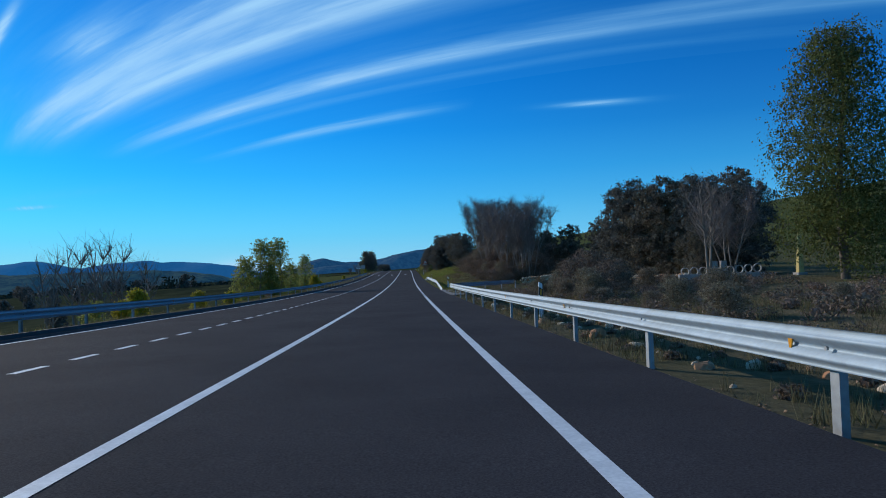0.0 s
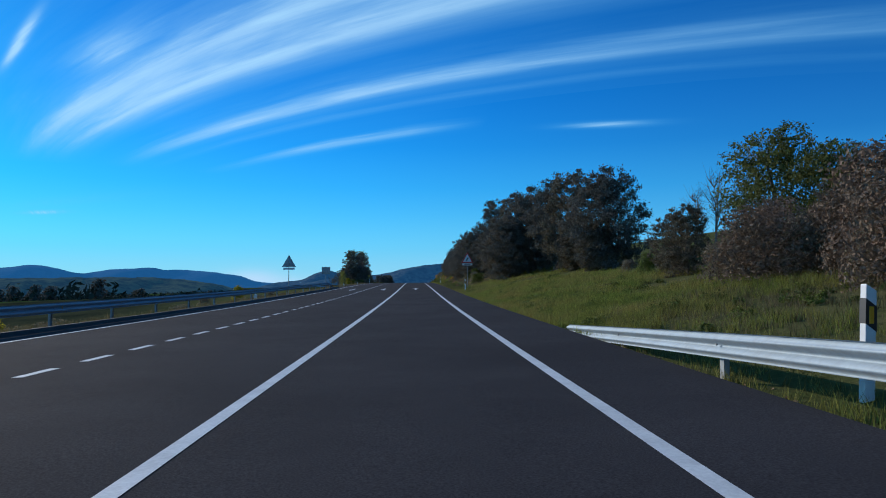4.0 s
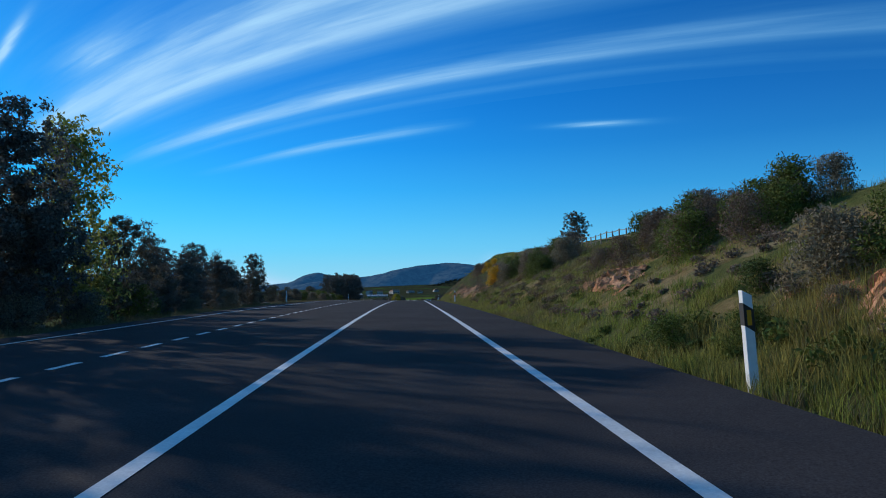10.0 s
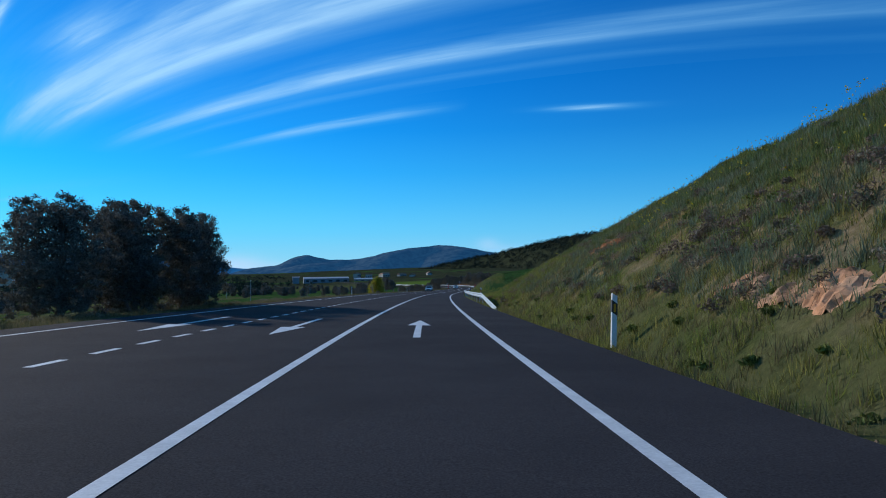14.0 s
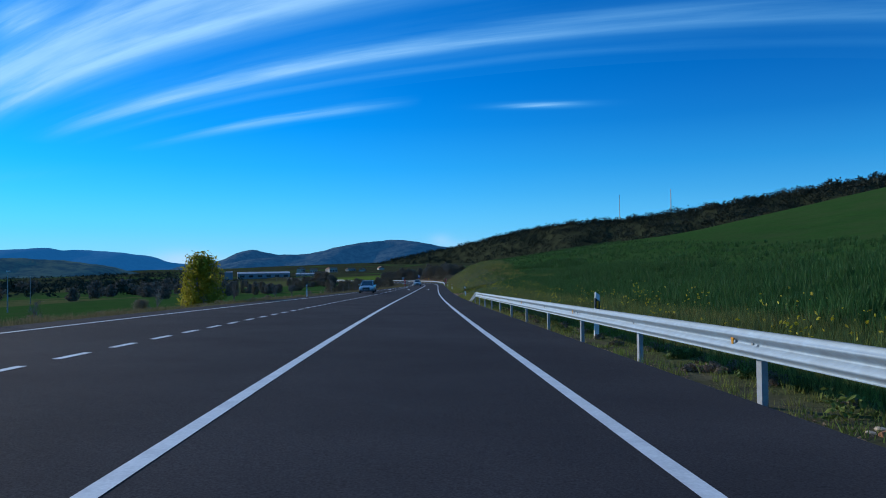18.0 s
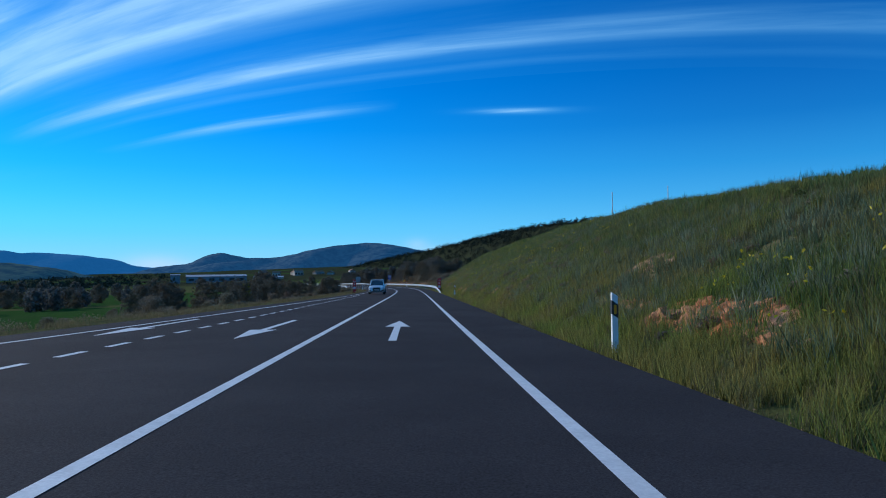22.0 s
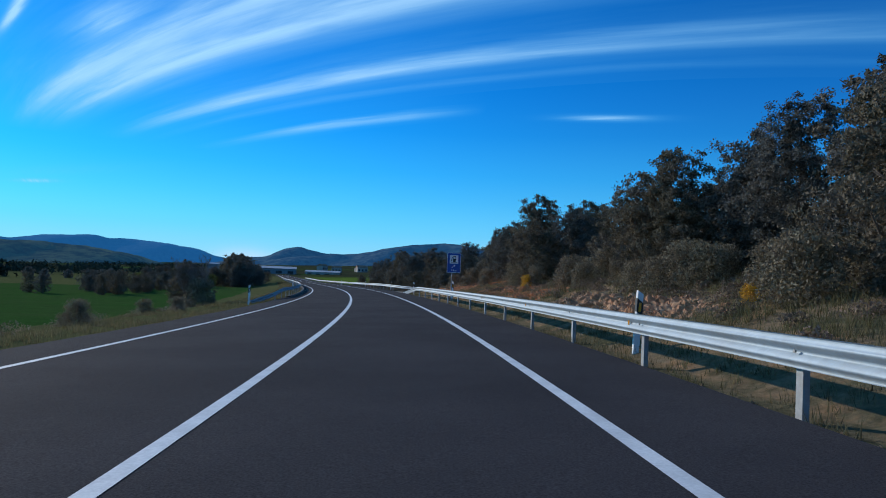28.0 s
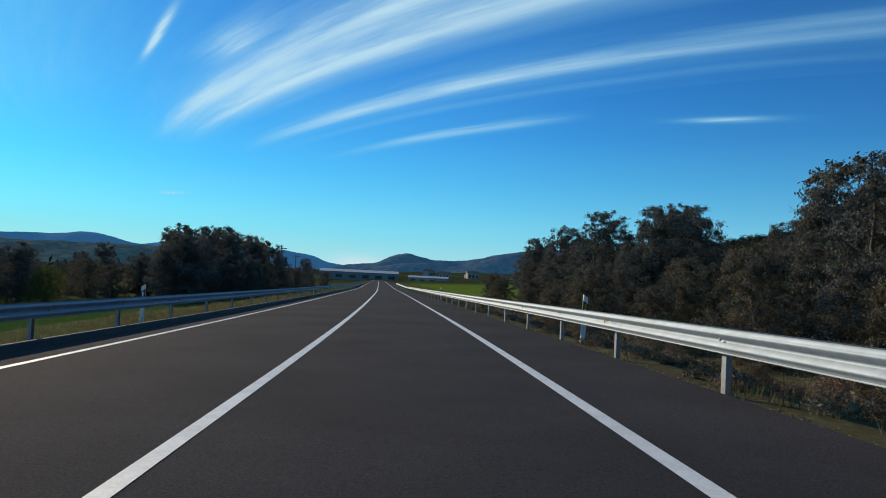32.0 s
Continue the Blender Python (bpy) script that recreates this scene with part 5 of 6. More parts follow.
def access(name, s0, s1, spread, o0, o1, mat, label, n=14):
    """A side access that leaves the road square to it, following the land."""
    ov = np.linspace(o0, o1, n)
    f = (ov - o0) / (o1 - o0)
    rows = []
    for g in np.linspace(0, 1, 7):
        sv = (s0 - spread * (1 - f) ** 2) * (1 - g) + (s1 + spread * (1 - f) ** 2) * g
        up = np.where(np.abs(f) < 0.04, 0.004, np.maximum(rise(sv, ov), -0.2) + 0.06)
        rows.append(np.stack(spot(sv, ov, up), -1))
    v = np.stack(rows, 0)
    faces = grid_faces(7, n)
    tagged(new(name, mesh_of(name, v.reshape(-1, 3), faces if o1 < o0 else faces[:, ::-1], [mat], True)), label, "side road", kind="structure")


TRACK = material("worn_track", (0.20, 0.175, 0.145), 0.9, grain=0.25, scale=9, bump=0.3, alt=(0.14, 0.12, 0.10))
access("pavement_access", 48, 57, 3.0, 5.2, 30, WORN, "pale concrete side access with worn edges")
access("pavement_track", 767.6, 771.6, 1.0, 5.2, 45, TRACK, "dirt and gravel side track")
access("pavement_junction", 322, 340, 4.0, -8.4, -40, ASPHALT, "side road joining the carriageway")


# ---- rock in the cuts ----
def cell_field(a, b, size, seed):
    """Broken cells over a plane: a height for each cell and the distance to its crack."""
    gi, gj = np.floor(a / size).astype(int), np.floor(b / size).astype(int)
    tab = np.random.default_rng(seed).random((128, 128, 3))
    best, second, high = np.full(a.shape, 9.0), np.full(a.shape, 9.0), np.zeros(a.shape)
    for di in (-1, 0, 1):
        for dj in (-1, 0, 1):
            c = tab[(gi + di) % 128, (gj + dj) % 128]
            d = np.hypot(a / size - gi - di - c[..., 0], b / size - gj - dj - c[..., 1])
            second = np.where(d < best, best, np.minimum(second, d))
            high = np.where(d < best, c[..., 2], high)
            best = np.minimum(best, d)
    return high, np.clip((second - best) * 4, 0, 1)


def outcrop(s0, s1, o0, o1, amount, mat, label, seed, step=0.055):
    """Broken rock or bare soil standing out of the bank, ragged at its rim."""
    sv, ov = np.arange(s0, s1, step), np.arange(o0, o1, step)
    S, O = np.meshgrid(sv, ov, indexing="ij")
    r = np.random.default_rng(seed)
    h1, c1 = cell_field(S + 0.2 * np.sin(O * 5), O * 1.3, 0.3, seed)
    h2, c2 = cell_field(S, O * 1.2, 0.13, seed + 1)
    mid_s, mid_o = (s0 + s1) / 2, (o0 + o1) / 2
    e = np.abs((S - mid_s) / (s1 - s0) * 2) ** 3 + np.abs((O - mid_o) / (o1 - o0) * 2) ** 3 + 0.6 * rolling(S, O, 1.1, seed) + 0.45 * rolling(S, O, 3.3, seed + 2) + (0.3 if mat is PALEROCK else 0.12) + 0.25 * (h2 - 0.5)
    body = np.clip(1.05 - e, -0.6, 1)
    U = rise(S, O) + amount * body * (0.15 + 0.55 * h1 * c1 + 0.3 * h2 * c2) - 0.04 + 0.05 * (h1 * c1 + 0.6 * h2 * c2) + r.normal(size=S.shape) * 0.014
    O2 = O - (amount * 0.6 + 0.05) * np.clip(body, 0, 1) * (h1 + 0.5 * h2)
    v = np.stack(spot(S, O2, U), -1)
    f = grid_faces(*S.shape)
    f = f[((e < 1.08).reshape(-1))[f].all(1)]
    tagged(new("rock_outcrop", mesh_of("rock_outcrop", v.reshape(-1, 3), f[:, ::-1], [mat])), label, "rock", "rocks in the bank", "structure")


SOIL = material("red_soil", (0.52, 0.175, 0.065), 0.95, grain=0.3, scale=11, bump=0.8, alt=(0.45, 0.26, 0.15), big=0.95, bigscale=1.3, spec=0.05, cells=6.0)
PALEROCK = material("pale_rock", (0.50, 0.25, 0.13), 0.95, grain=0.3, scale=9, bump=0.7, alt=(0.45, 0.30, 0.19), big=0.95, bigscale=1.1, spec=0.1, cells=3.0)
RTXT, STXT = "broken orange rock showing through the bank", "bare red soil in the grassy bank"
ROCKS = [(186, 192, 6.3, 7.2, 0.3, ROCK), (209, 219, 6.5, 8.0, 0.5, ROCK), (219, 226, 6.8, 8.0, 0.4, ROCK), (226.5, 243, 6.35, 8.2, 0.55, ROCK), (255, 260, 7.0, 8.2, 0.3, ROCK), (75.5, 80, 19, 27, 0.3, SOIL),
         (268, 274, 7.4, 8.8, 0.25, ROCK), (300, 309, 6.5, 8.3, 0.34, PALEROCK), (307, 317, 6.4, 8.5, 0.37, PALEROCK), (316, 328, 6.4, 8.3, 0.34, ROCK), (331, 341.5, 8.0, 8.8, 0.3, ROCK), (335.5, 342.5, 6.9, 7.5, 0.22, SOIL), (346, 351, 7.6, 8.8, 0.22, SOIL), (352, 362, 6.9, 7.6, 0.12, PALEROCK),
         (377, 381, 9.0, 10.2, 0.22, SOIL), (557.5, 567.5, 6.6, 7.7, 0.22, SOIL), (567, 571, 8.3, 9.7, 0.22, PALEROCK), (584.5, 591, 6.7, 7.3, 0.22, SOIL), (582.5, 585.5, 7.7, 8.4, 0.19, PALEROCK), (581.5, 583, 6.5, 7.0, 0.15, SOIL), (595, 600, 6.5, 7.1, 0.19, SOIL),
         (605, 619, 6.4, 7.3, 0.28, SOIL), (622, 629, 6.8, 7.8, 0.22, PALEROCK), (632, 646, 6.4, 8.0, 0.28, SOIL), (650, 656, 7.0, 8.4, 0.25, PALEROCK), (690, 708, 7.2, 9.4, 0.28, ROCK), (712, 726, 7.2, 9.4, 0.28, PALEROCK), (727, 744, 7.2, 10.4, 0.14, SOIL), (744, 768, 7.0, 13.5, 0.08, SOIL)]
for k, (a, b, c, d, am, mt) in enumerate(ROCKS):
    outcrop(a, b, c, d, am * (0.45 if a < 500 else 0.28 if a < 700 else 0.9), mt, STXT if mt is SOIL else RTXT, 80 + k)


# ---- grass, wheat: nobody could count them ----
def blades(name, spans, mat, label, seed, wide=0.0065, tuft=13, many=1.0):
    """spans: (s0, s1, o0, o1, tufts, low, high); offsets right of the solid line."""
    r = np.random.default_rng(seed)
    S, O, H = [], [], []
    for s0, s1, o0, o1, n, lo, hi in spans:
        n = int(n * many)
        s, o = r.uniform(s0, s1, n), r.uniform(o0, o1, n)
        keep = rolling(s, o, 0.9, seed) + 0.7 * rolling(s, o, 0.23, seed + 1.0) > -0.55 * r.random(n) - 0.1
        s, o = s[keep], o[keep]
        S.append(np.repeat(s, tuft) + r.normal(size=len(s) * tuft) * 0.07)
        O.append(np.repeat(o, tuft) + r.normal(size=len(s) * tuft) * 0.07)
        H.append(np.repeat(r.uniform(lo, hi, len(s)), tuft) * r.uniform(0.6, 1.15, len(s) * tuft))
    S, O, H = np.concatenate(S), np.concatenate(O), np.concatenate(H)
    inside = (O > RIGHT_EDGE + 0.05) | (O < left_edge(S) - 0.05)
    inside &= ~((S > 522) & (S < 536.2) & (O > 5) & (O < 8.5))
    bare = np.zeros(len(S), bool)
    for a, b, c, d, _, _ in ROCKS:
        bare |= ((S - (a + b) / 2) / (b - a) * 2.2) ** 2 + ((O - (c + d) / 2) / (d - c) * 2.2) ** 2 < 1
    inside &= ~(bare & (r.random(len(S)) < 0.35))
    S, O, H = S[inside], O[inside], H[inside]
    n = len(S)
    p = np.stack(spot(S, O, rise(S, O) - 0.02), -1)
    a = r.random(n) * 2 * np.pi
    side = np.stack([np.cos(a), np.sin(a), np.zeros(n)], -1) * (wide * r.uniform(0.6, 1.4, n))[:, None]
    lean = np.stack([r.normal(size=n), r.normal(size=n), np.zeros(n)], -1) * 0.28 * H[:, None]
    tip = p + lean + np.stack([np.zeros(n), np.zeros(n), H], -1)
    v = np.stack([p - side, p + side, tip], 1).reshape(-1, 3)
    f = np.arange(n * 3).reshape(-1, 3)
    tagged(new(name, mesh_of(name, v, f, [mat])), label, "grass", kind="stuff")


blades("grass", [(114, 165, 5.4, 7.6, 3000, 0.12, 0.32), (165, 205, 5.4, 7.2, 1200, 0.08, 0.22), (205, 262, 5.4, 7.6, 4200, 0.14, 0.42), (262, 400, 5.4, 7.6, 4600, 0.1, 0.3), (205, 262, 6.6, 9.0, 2200, 0.19, 0.50), (116, 165, 7, 15, 6750, 0.12, 0.36), (264, 330, 8, 16, 4200, 0.12, 0.36), (330, 400, 8, 16, 5500, 0.12, 0.38), (385, 495, 6.5, 10, 10500, 0.15, 0.43), (385, 495, 5.4, 6.5, 800, 0.08, 0.22), (495, 530, 5.4, 10, 3400, 0.15, 0.43), (505, 660, 5.5, 8, 16000, 0.14, 0.42), (520, 660, 8, 16, 16500, 0.15, 0.50), (60, 116, 5.4, 9, 2000, 0.09, 0.29), (114, 150, 5.5, 9, 3500, 0.12, 0.3)],
       GRASS, "green roadside grass on verges and banks", 91, many=1.7)
blades("dry_grass", [(-20, 60, 5.6, 14, 5250, 0.12, 0.40), (60, 120, 6.5, 14, 3300, 0.12, 0.36), (150, 260, 5.4, 8, 9000, 0.09, 0.3), (270, 400, 5.4, 14, 15000, 0.12, 0.36), (530, 660, 5.4, 14, 17000, 0.12, 0.40), (626, 766, 5.4, 7.2, 3300, 0.06, 0.22), (660, 750, 7, 13, 9000, 0.12, 0.36), (785, 900, 5.6, 12, 2600, 0.09, 0.26)],
       DRYGRASS, "dry yellowish grass on the roadside slopes", 92)
blades("verge_grass", [(-20, 190, -12, -8.4, 8250, 0.09, 0.32), (190, 330, -12, -8.5, 5250, 0.09, 0.29), (340, 540, -12, -8.5, 7500, 0.09, 0.29), (540, 660, -10.5, -5.0, 6000, 0.09, 0.32), (660, 900, -8.5, -5.0, 9000, 0.07, 0.25)],
       DRYGRASS, "thin grass on the opposite verge", 93)
blades("tall_grass", [(340, 402, 10.5, 16, 9000, 0.15, 0.36), (565, 662, 10, 16.5, 14000, 0.22, 0.45), (440, 530, 7.2, 10, 6000, 0.25, 0.55), (505, 565, 7.5, 9.8, 4000, 0.2, 0.45)], TALLGRASS, "tall blue-green grass on the upper banks", 191, 0.011)
blades("silvery_weeds", [(575, 660, 6.6, 16, 14000, 0.12, 0.42), (330, 402, 7.0, 14, 5000, 0.12, 0.38), (298, 330, 8.2, 12, 1500, 0.12, 0.35), (505, 575, 6.6, 12, 5000, 0.15, 0.5), (625, 690, 5.9, 7.0, 1500, 0.1, 0.28)], SILVERWEED, "silvery green weeds in clumps on the banks", 192, 0.012, 22)
blades("wheat", [(400, 560, 10, 26, 15000, 0.35, 0.6), (420, 530, 9.5, 14, 8000, 0.4, 0.65), (400, 640, 14, 45, 9000, 0.4, 0.6)], WHEAT, "young green wheat in the sloping field", 94, 0.02)
FLOWER = material("yellow_flowers", (0.62, 0.5, 0.02), 0.6, island=0.25, thin=0.3)


def flowers(name, spans, mat, label, seed):
    r = np.random.default_rng(seed)
    ps = []
    for s0, s1, o0, o1, n in spans:
        for _ in range(n):
            s, o = r.uniform(s0, s1), r.uniform(o0, o1)
            c = np.array([float(x) for x in spot(s, o, float(rise(s, o)) + r.uniform(0.3, 0.65))])
            for _ in range(r.integers(3, 9)):
                ps.append(c + r.normal(size=3) * (0.14, 0.14, 0.08))
    v, f = leaf_cloud(ps, [0.015] * len(ps), len(ps) * 2, 0.036, 1.0, 0.2, 0.0, r)
    tagged(new(name, mesh_of(name, v, f, [mat])), label, "flowers", kind="stuff")


flowers("wild_flowers", [(330, 400, 9, 15, 70), (358, 378, 10, 15, 60), (440, 520, 7.5, 11, 170), (515, 562, 6.5, 11, 170), (575, 640, 8, 14, 90), (190, 240, 6, 8, 25), (655, 700, 5.8, 7, 12)], FLOWER, "yellow wild flowers in the grass", 95)


# ---- loose stones beside the road ----
def stone_mesh(seed, mat):
    r = np.random.default_rng(seed)
    bm = bmesh.new()
    bmesh.ops.create_icosphere(bm, subdivisions=2, radius=0.5)
    cuts = [(Vector(r.normal(size=3)).normalized(), r.uniform(0.26, 0.4)) for _ in range(7)]
    for v in bm.verts:
        for side, far in cuts:
            v.co -= side * max(v.co.dot(side) - far, 0.0)
        v.co *= r.uniform(0.95, 1.05) * 1.15
    kx, ky, kz = r.uniform(0.8, 1.15), r.uniform(0.8, 1.1), r.uniform(0.65, 0.9)
    for v in bm.verts:
        v.co = Vector((v.co.x * kx, v.co.y * ky, v.co.z * kz))
    return shared("stone", bm, mat)


STONES = [stone_mesh(k, PALEROCK if k % 2 else STONE) for k in range(6)]


def rubble(s0, s1, o0, o1, count, lo, hi, label, seed, lift=0.0):
    r = np.random.default_rng(seed)
    ob = thing("rubble_heap", on_ground((s0 + s1) / 2, (o0 + o1) / 2, 0, 0.0), label, "stones")
    inv = ob.matrix_world.inverted()
    for _ in range(count):
        s, o = r.uniform(s0, s1), o0 + (o1 - o0) * r.random() ** 0.8
        p = part("stone", STONES[r.integers(6)], None, ob)
        k = lo + (hi - lo) * r.random() ** 2.2
        p.matrix_basis = inv @ on_ground(s, o, r.random() * 360, -0.12 * k - lift) @ Matrix.Diagonal((k, k, k, 1))
    return ob


rubble(524.5, 536, 6.2, 8.3, 300, 0.07, 0.26, "heap of pale broken stones on gravel", 96, 0.08)
rubble(2, 40, 5.8, 7.6, 150, 0.07, 0.34, "scattered stones below the guard rail", 97)
rubble(446, 456, 5.75, 6.4, 40, 0.08, 0.25, "stones at a drain outlet in the grass", 98)
rubble(300, 330, 5.9, 7.6, 50, 0.06, 0.2, "small rocks fallen from the cut", 99)
rubble(715, 764, 6.6, 8.2, 80, 0.06, 0.24, "loose stones on red soil", 100)
GRAVEL = material("gravel", (0.33, 0.205, 0.11), 0.95, grain=0.5, scale=22, bump=0.9, alt=(0.20, 0.135, 0.08), big=0.8, bigscale=1.2)
access("pavement_gravel", 523.5, 535.5, 0.8, 5.25, 8.5, GRAVEL, "patch of pale gravel", 10)


def crumbs(name, spans, mat, label, seed, wide=0.16, big=1.0, lift=0.01):
    """Grit broken off the rim of the asphalt: small eight-sided stones."""
    r = np.random.default_rng(seed)
    S = np.concatenate([r.uniform(a, b, n) for a, b, n in spans])
    O = RIGHT_EDGE + 0.04 + np.abs(r.normal(size=len(S))) * wide
    k = r.uniform(0.008, 0.03, len(S)) * big
    c = np.stack(spot(S, O, rise(S, O) + lift), -1)
    unit = np.array([(1, 0, 0), (0, 1, 0), (-1, 0, 0), (0, -1, 0), (0, 0, 0.7), (0, 0, -0.7)])
    v = c[:, None, :] + (unit[None] + r.normal(size=(len(S), 6, 3)) * 0.2) * k[:, None, None]
    tri = np.array([(0, 1, 4), (1, 2, 4), (2, 3, 4), (3, 0, 4), (1, 0, 5), (2, 1, 5), (3, 2, 5), (0, 3, 5)])
    f = (np.arange(len(S)) * 6)[:, None, None] + tri[None]
    tagged(new(name, mesh_of(name, v.reshape(-1, 3), f.reshape(-1, 3), [mat])), label, "gravel", kind="stuff")


crumbs("roadside_grit", [(0, 120, 2500), (120, 380, 2500), (380, 520, 3500), (520, 630, 2500), (630, 766, 5000), (773, 830, 5000)], GRAVEL, "pale grit along the rim of the asphalt", 103)
crumbs("gravel_bits", [(523.5, 536, 3000)], PALEROCK, "small broken stones strewn over the gravel", 104, 1.7, 1.3, 0.07)


# ---- stone wall, rings and pillars by the first access ----
def stone_wall(s0, o0, s1, o1, high, label, seed):
    r = np.random.default_rng(seed)
    ob = thing("stone_wall", on_ground(s0, o0, 0, 0.0), label, "wall")
    inv = ob.matrix_world.inverted()
    length = math.hypot(s1 - s0, o1 - o0)
    rows = max(2, int(high / 0.24))
    ang = math.degrees(math.atan2(o1 - o0, s1 - s0))
    n = int(length / 0.34)
    for j in range(rows):
        for i in range(n):
            f = (i + 0.5 * (j % 2) + r.uniform(-0.15, 0.15)) / n
            s, o = s0 + (s1 - s0) * f, o0 + (o1 - o0) * f
            p = part("stone", STONES[r.integers(6)], None, ob)
            p.matrix_basis = inv @ on_ground(s, o, -ang, -(0.1 + 0.23 * j)) @ Matrix.Rotation(r.uniform(-0.2, 0.2), 4, "Y") @ Matrix.Diagonal((0.46 * r.uniform(0.8, 1.15), 0.42 * r.uniform(0.85, 1.2), 0.4 * r.uniform(0.85, 1.15), 1))
    return ob


stone_wall(76.5, 15.5, 72, 30, 1.15, "dry wall of pale field stones", 101)
stone_wall(60, 20, 46, 22, 0.7, "low dry wall of pale stones", 102)


def ring_row(s, o, count, label):
    ob = thing("ring_fence", on_ground(s, o, 0, 0.0), label, "fence")
    inv = ob.matrix_world.inverted()
    bm = bmesh.new()
    k = 14
    v = []
    for i in range(k):
        a = i * 2 * math.pi / k
        for rad, y in ((0.21, -0.05), (0.26, -0.05), (0.26, 0.05), (0.21, 0.05)):
            v.append(bm.verts.new((math.cos(a) * rad, y, 0.27 + math.sin(a) * rad)))
    for i in range(k):
        for j in range(4):
            bm.faces.new((v[i * 4 + j], v[i * 4 + (j + 1) % 4], v[((i + 1) % k) * 4 + (j + 1) % 4], v[((i + 1) % k) * 4 + j]))
    me = shared("ring", bm, CONCRETE)
    for i in range(count):
        p = part("ring", me, None, ob)
        p.matrix_basis = inv @ on_ground(s + 0.04 * i, o - 0.53 * i, 0, -0.35)
    part("base", boxed(-0.53 * count, 0.4, -0.12, 0.12, -0.4, 0.36, bevel=0.02), CONCRETE, ob)
    for x in (-2.8, -2.25):
        bm = bmesh.new()
        bmesh.ops.create_cone(bm, cap_ends=True, segments=20, radius1=0.2, radius2=0.2, depth=1.5, matrix=Matrix.Translation((x, -0.4, 0.35)))
        bmesh.ops.bevel(bm, geom=[e for e in bm.edges if abs(e.verts[0].co.z - e.verts[1].co.z) < 0.01], offset=0.02, segments=2, affect="EDGES")
        part("pillar", bm, CONCRETE, ob, "round concrete pillar")
    return ob


ring_row(38.5, 23.0, 9, "row of concrete rings behind two round pillars")
YELLOWSTONE = material("ochre_stone", (0.50, 0.38, 0.13), 0.85, grain=0.2, alt=(0.4, 0.3, 0.12))
mk = thing("marker_pillar", on_ground(40, 26.5, 0, 0.1), "slender ochre stone pillar tapering to a point", "pillar")
bm = box(bmesh.new(), -0.18, 0.18, -0.18, 0.18, 0.25, 3.2, 0.02)
for v in bm.verts:
    f = (v.co.z - 0.25) / 2.95
    v.co.x *= 1 - 0.8 * f
    v.co.y *= 1 - 0.8 * f
part("shaft", bm, YELLOWSTONE, mk)
part("base", boxed(-0.3, 0.3, -0.3, 0.3, -0.3, 0.25, bevel=0.03), CONCRETE, mk)


# ---- fences ----
def fence(points, gap, high, label, rails=2, rail_mat=WOODPOST):
    s, o = points[0]
    ob = thing("fence", on_ground(s, o, 0, 0.0), label, "fence")
    inv = ob.matrix_world.inverted()
    last = None
    me = shared("post", box(bmesh.new(), -0.05, 0.05, -0.05, 0.05, -0.3, high, 0.012), WOODPOST)
    for (s0, o0), (s1, o1) in zip(points, points[1:]):
        n = max(1, int(math.hypot(s1 - s0, o1 - o0) / gap))
        for i in range(n):
            f = i / n
            m = on_ground(s0 + (s1 - s0) * f, o0 + (o1 - o0) * f, 0, 0.0)
            p = part("post", me, None, ob)
            p.matrix_basis = inv @ m @ Matrix.Rotation(random.uniform(-0.06, 0.06), 4, "X")
            here = inv @ m
            if last is not None:
                for k in range(rails):
                    h = high * (0.93 - 0.42 * k)
                    a, b = last @ Vector((0, 0, h)), here @ Vector((0, 0, h - 0.03))
                    v, fc = tube([tuple(a), tuple((a + b) / 2 - Vector((0, 0, 0.02))), tuple(b)], [0.032, 0.028, 0.032] if rail_mat is WOODPOST else [0.006] * 3, 6)
                    part("rail", mesh_of("rail", v, fc, [rail_mat], True), None, ob)
            last = here
    return ob


fence([(296, 19), (318, 20.5), (331, 21.5)], 2.4, 1.25, "weathered wooden post and rail fence on the bank")
fence([(118, 19), (150, 20)], 3.0, 1.5, "old wooden fence posts on the slope", 1, POSTM)


# ---- signs ----
def flat(points, y=0.0, thick=0.003):
    """A thin flat plate from an outline in x, z."""
    bm = bmesh.new()
    f = bm.faces.new([bm.verts.new((x, y, z)) for x, z in points])
    e = bmesh.ops.extrude_face_region(bm, geom=[f])
    for v in e["geom"]:
        if isinstance(v, bmesh.types.BMVert):
            v.co.y += thick
    bmesh.ops.recalc_face_normals(bm, faces=bm.faces)
    return bm


def rounded(x0, x1, z0, z1, r=0.03, n=4):
    out = []
    for cx, cz, a0 in ((x1 - r, z1 - r, 0), (x0 + r, z1 - r, 90), (x0 + r, z0 + r, 180), (x1 - r, z0 + r, 270)):
        for i in range(n + 1):
            a = radians(a0 + 90 * i / n)
            out.append((cx + r * math.cos(a), cz + r * math.sin(a)))
    return out


def lettering(name, words, size, x, z, y, mat, parent, turn=0):
    cu = bpy.data.curves.new(name, "FONT")
    cu.body, cu.size, cu.extrude, cu.align_x, cu.align_y = words, size, 0.002, "CENTER", "CENTER"
    tmp = bpy.data.objects.new(name, cu)
    scene.collection.objects.link(tmp)
    me = bpy.data.meshes.new_from_object(tmp.evaluated_get(bpy.context.evaluated_depsgraph_get()))
    bpy.data.objects.remove(tmp)
    me.materials.clear()
    me.materials.append(mat)
    ob = new(name, me)
    ob.parent = parent
    ob.matrix_basis = Matrix.Translation((x, y, z)) @ Matrix.Rotation(radians(90), 4, "X")
    return ob


def pole(x, y, z0, z1, r=0.03, sides=10):
    v, f = tube([(x, y, z0), (x, y, (z0 + z1) / 2), (x, y, z1)], [r] * 3, sides)
    return mesh_of("post", v, f, [SIGNBACK], True)


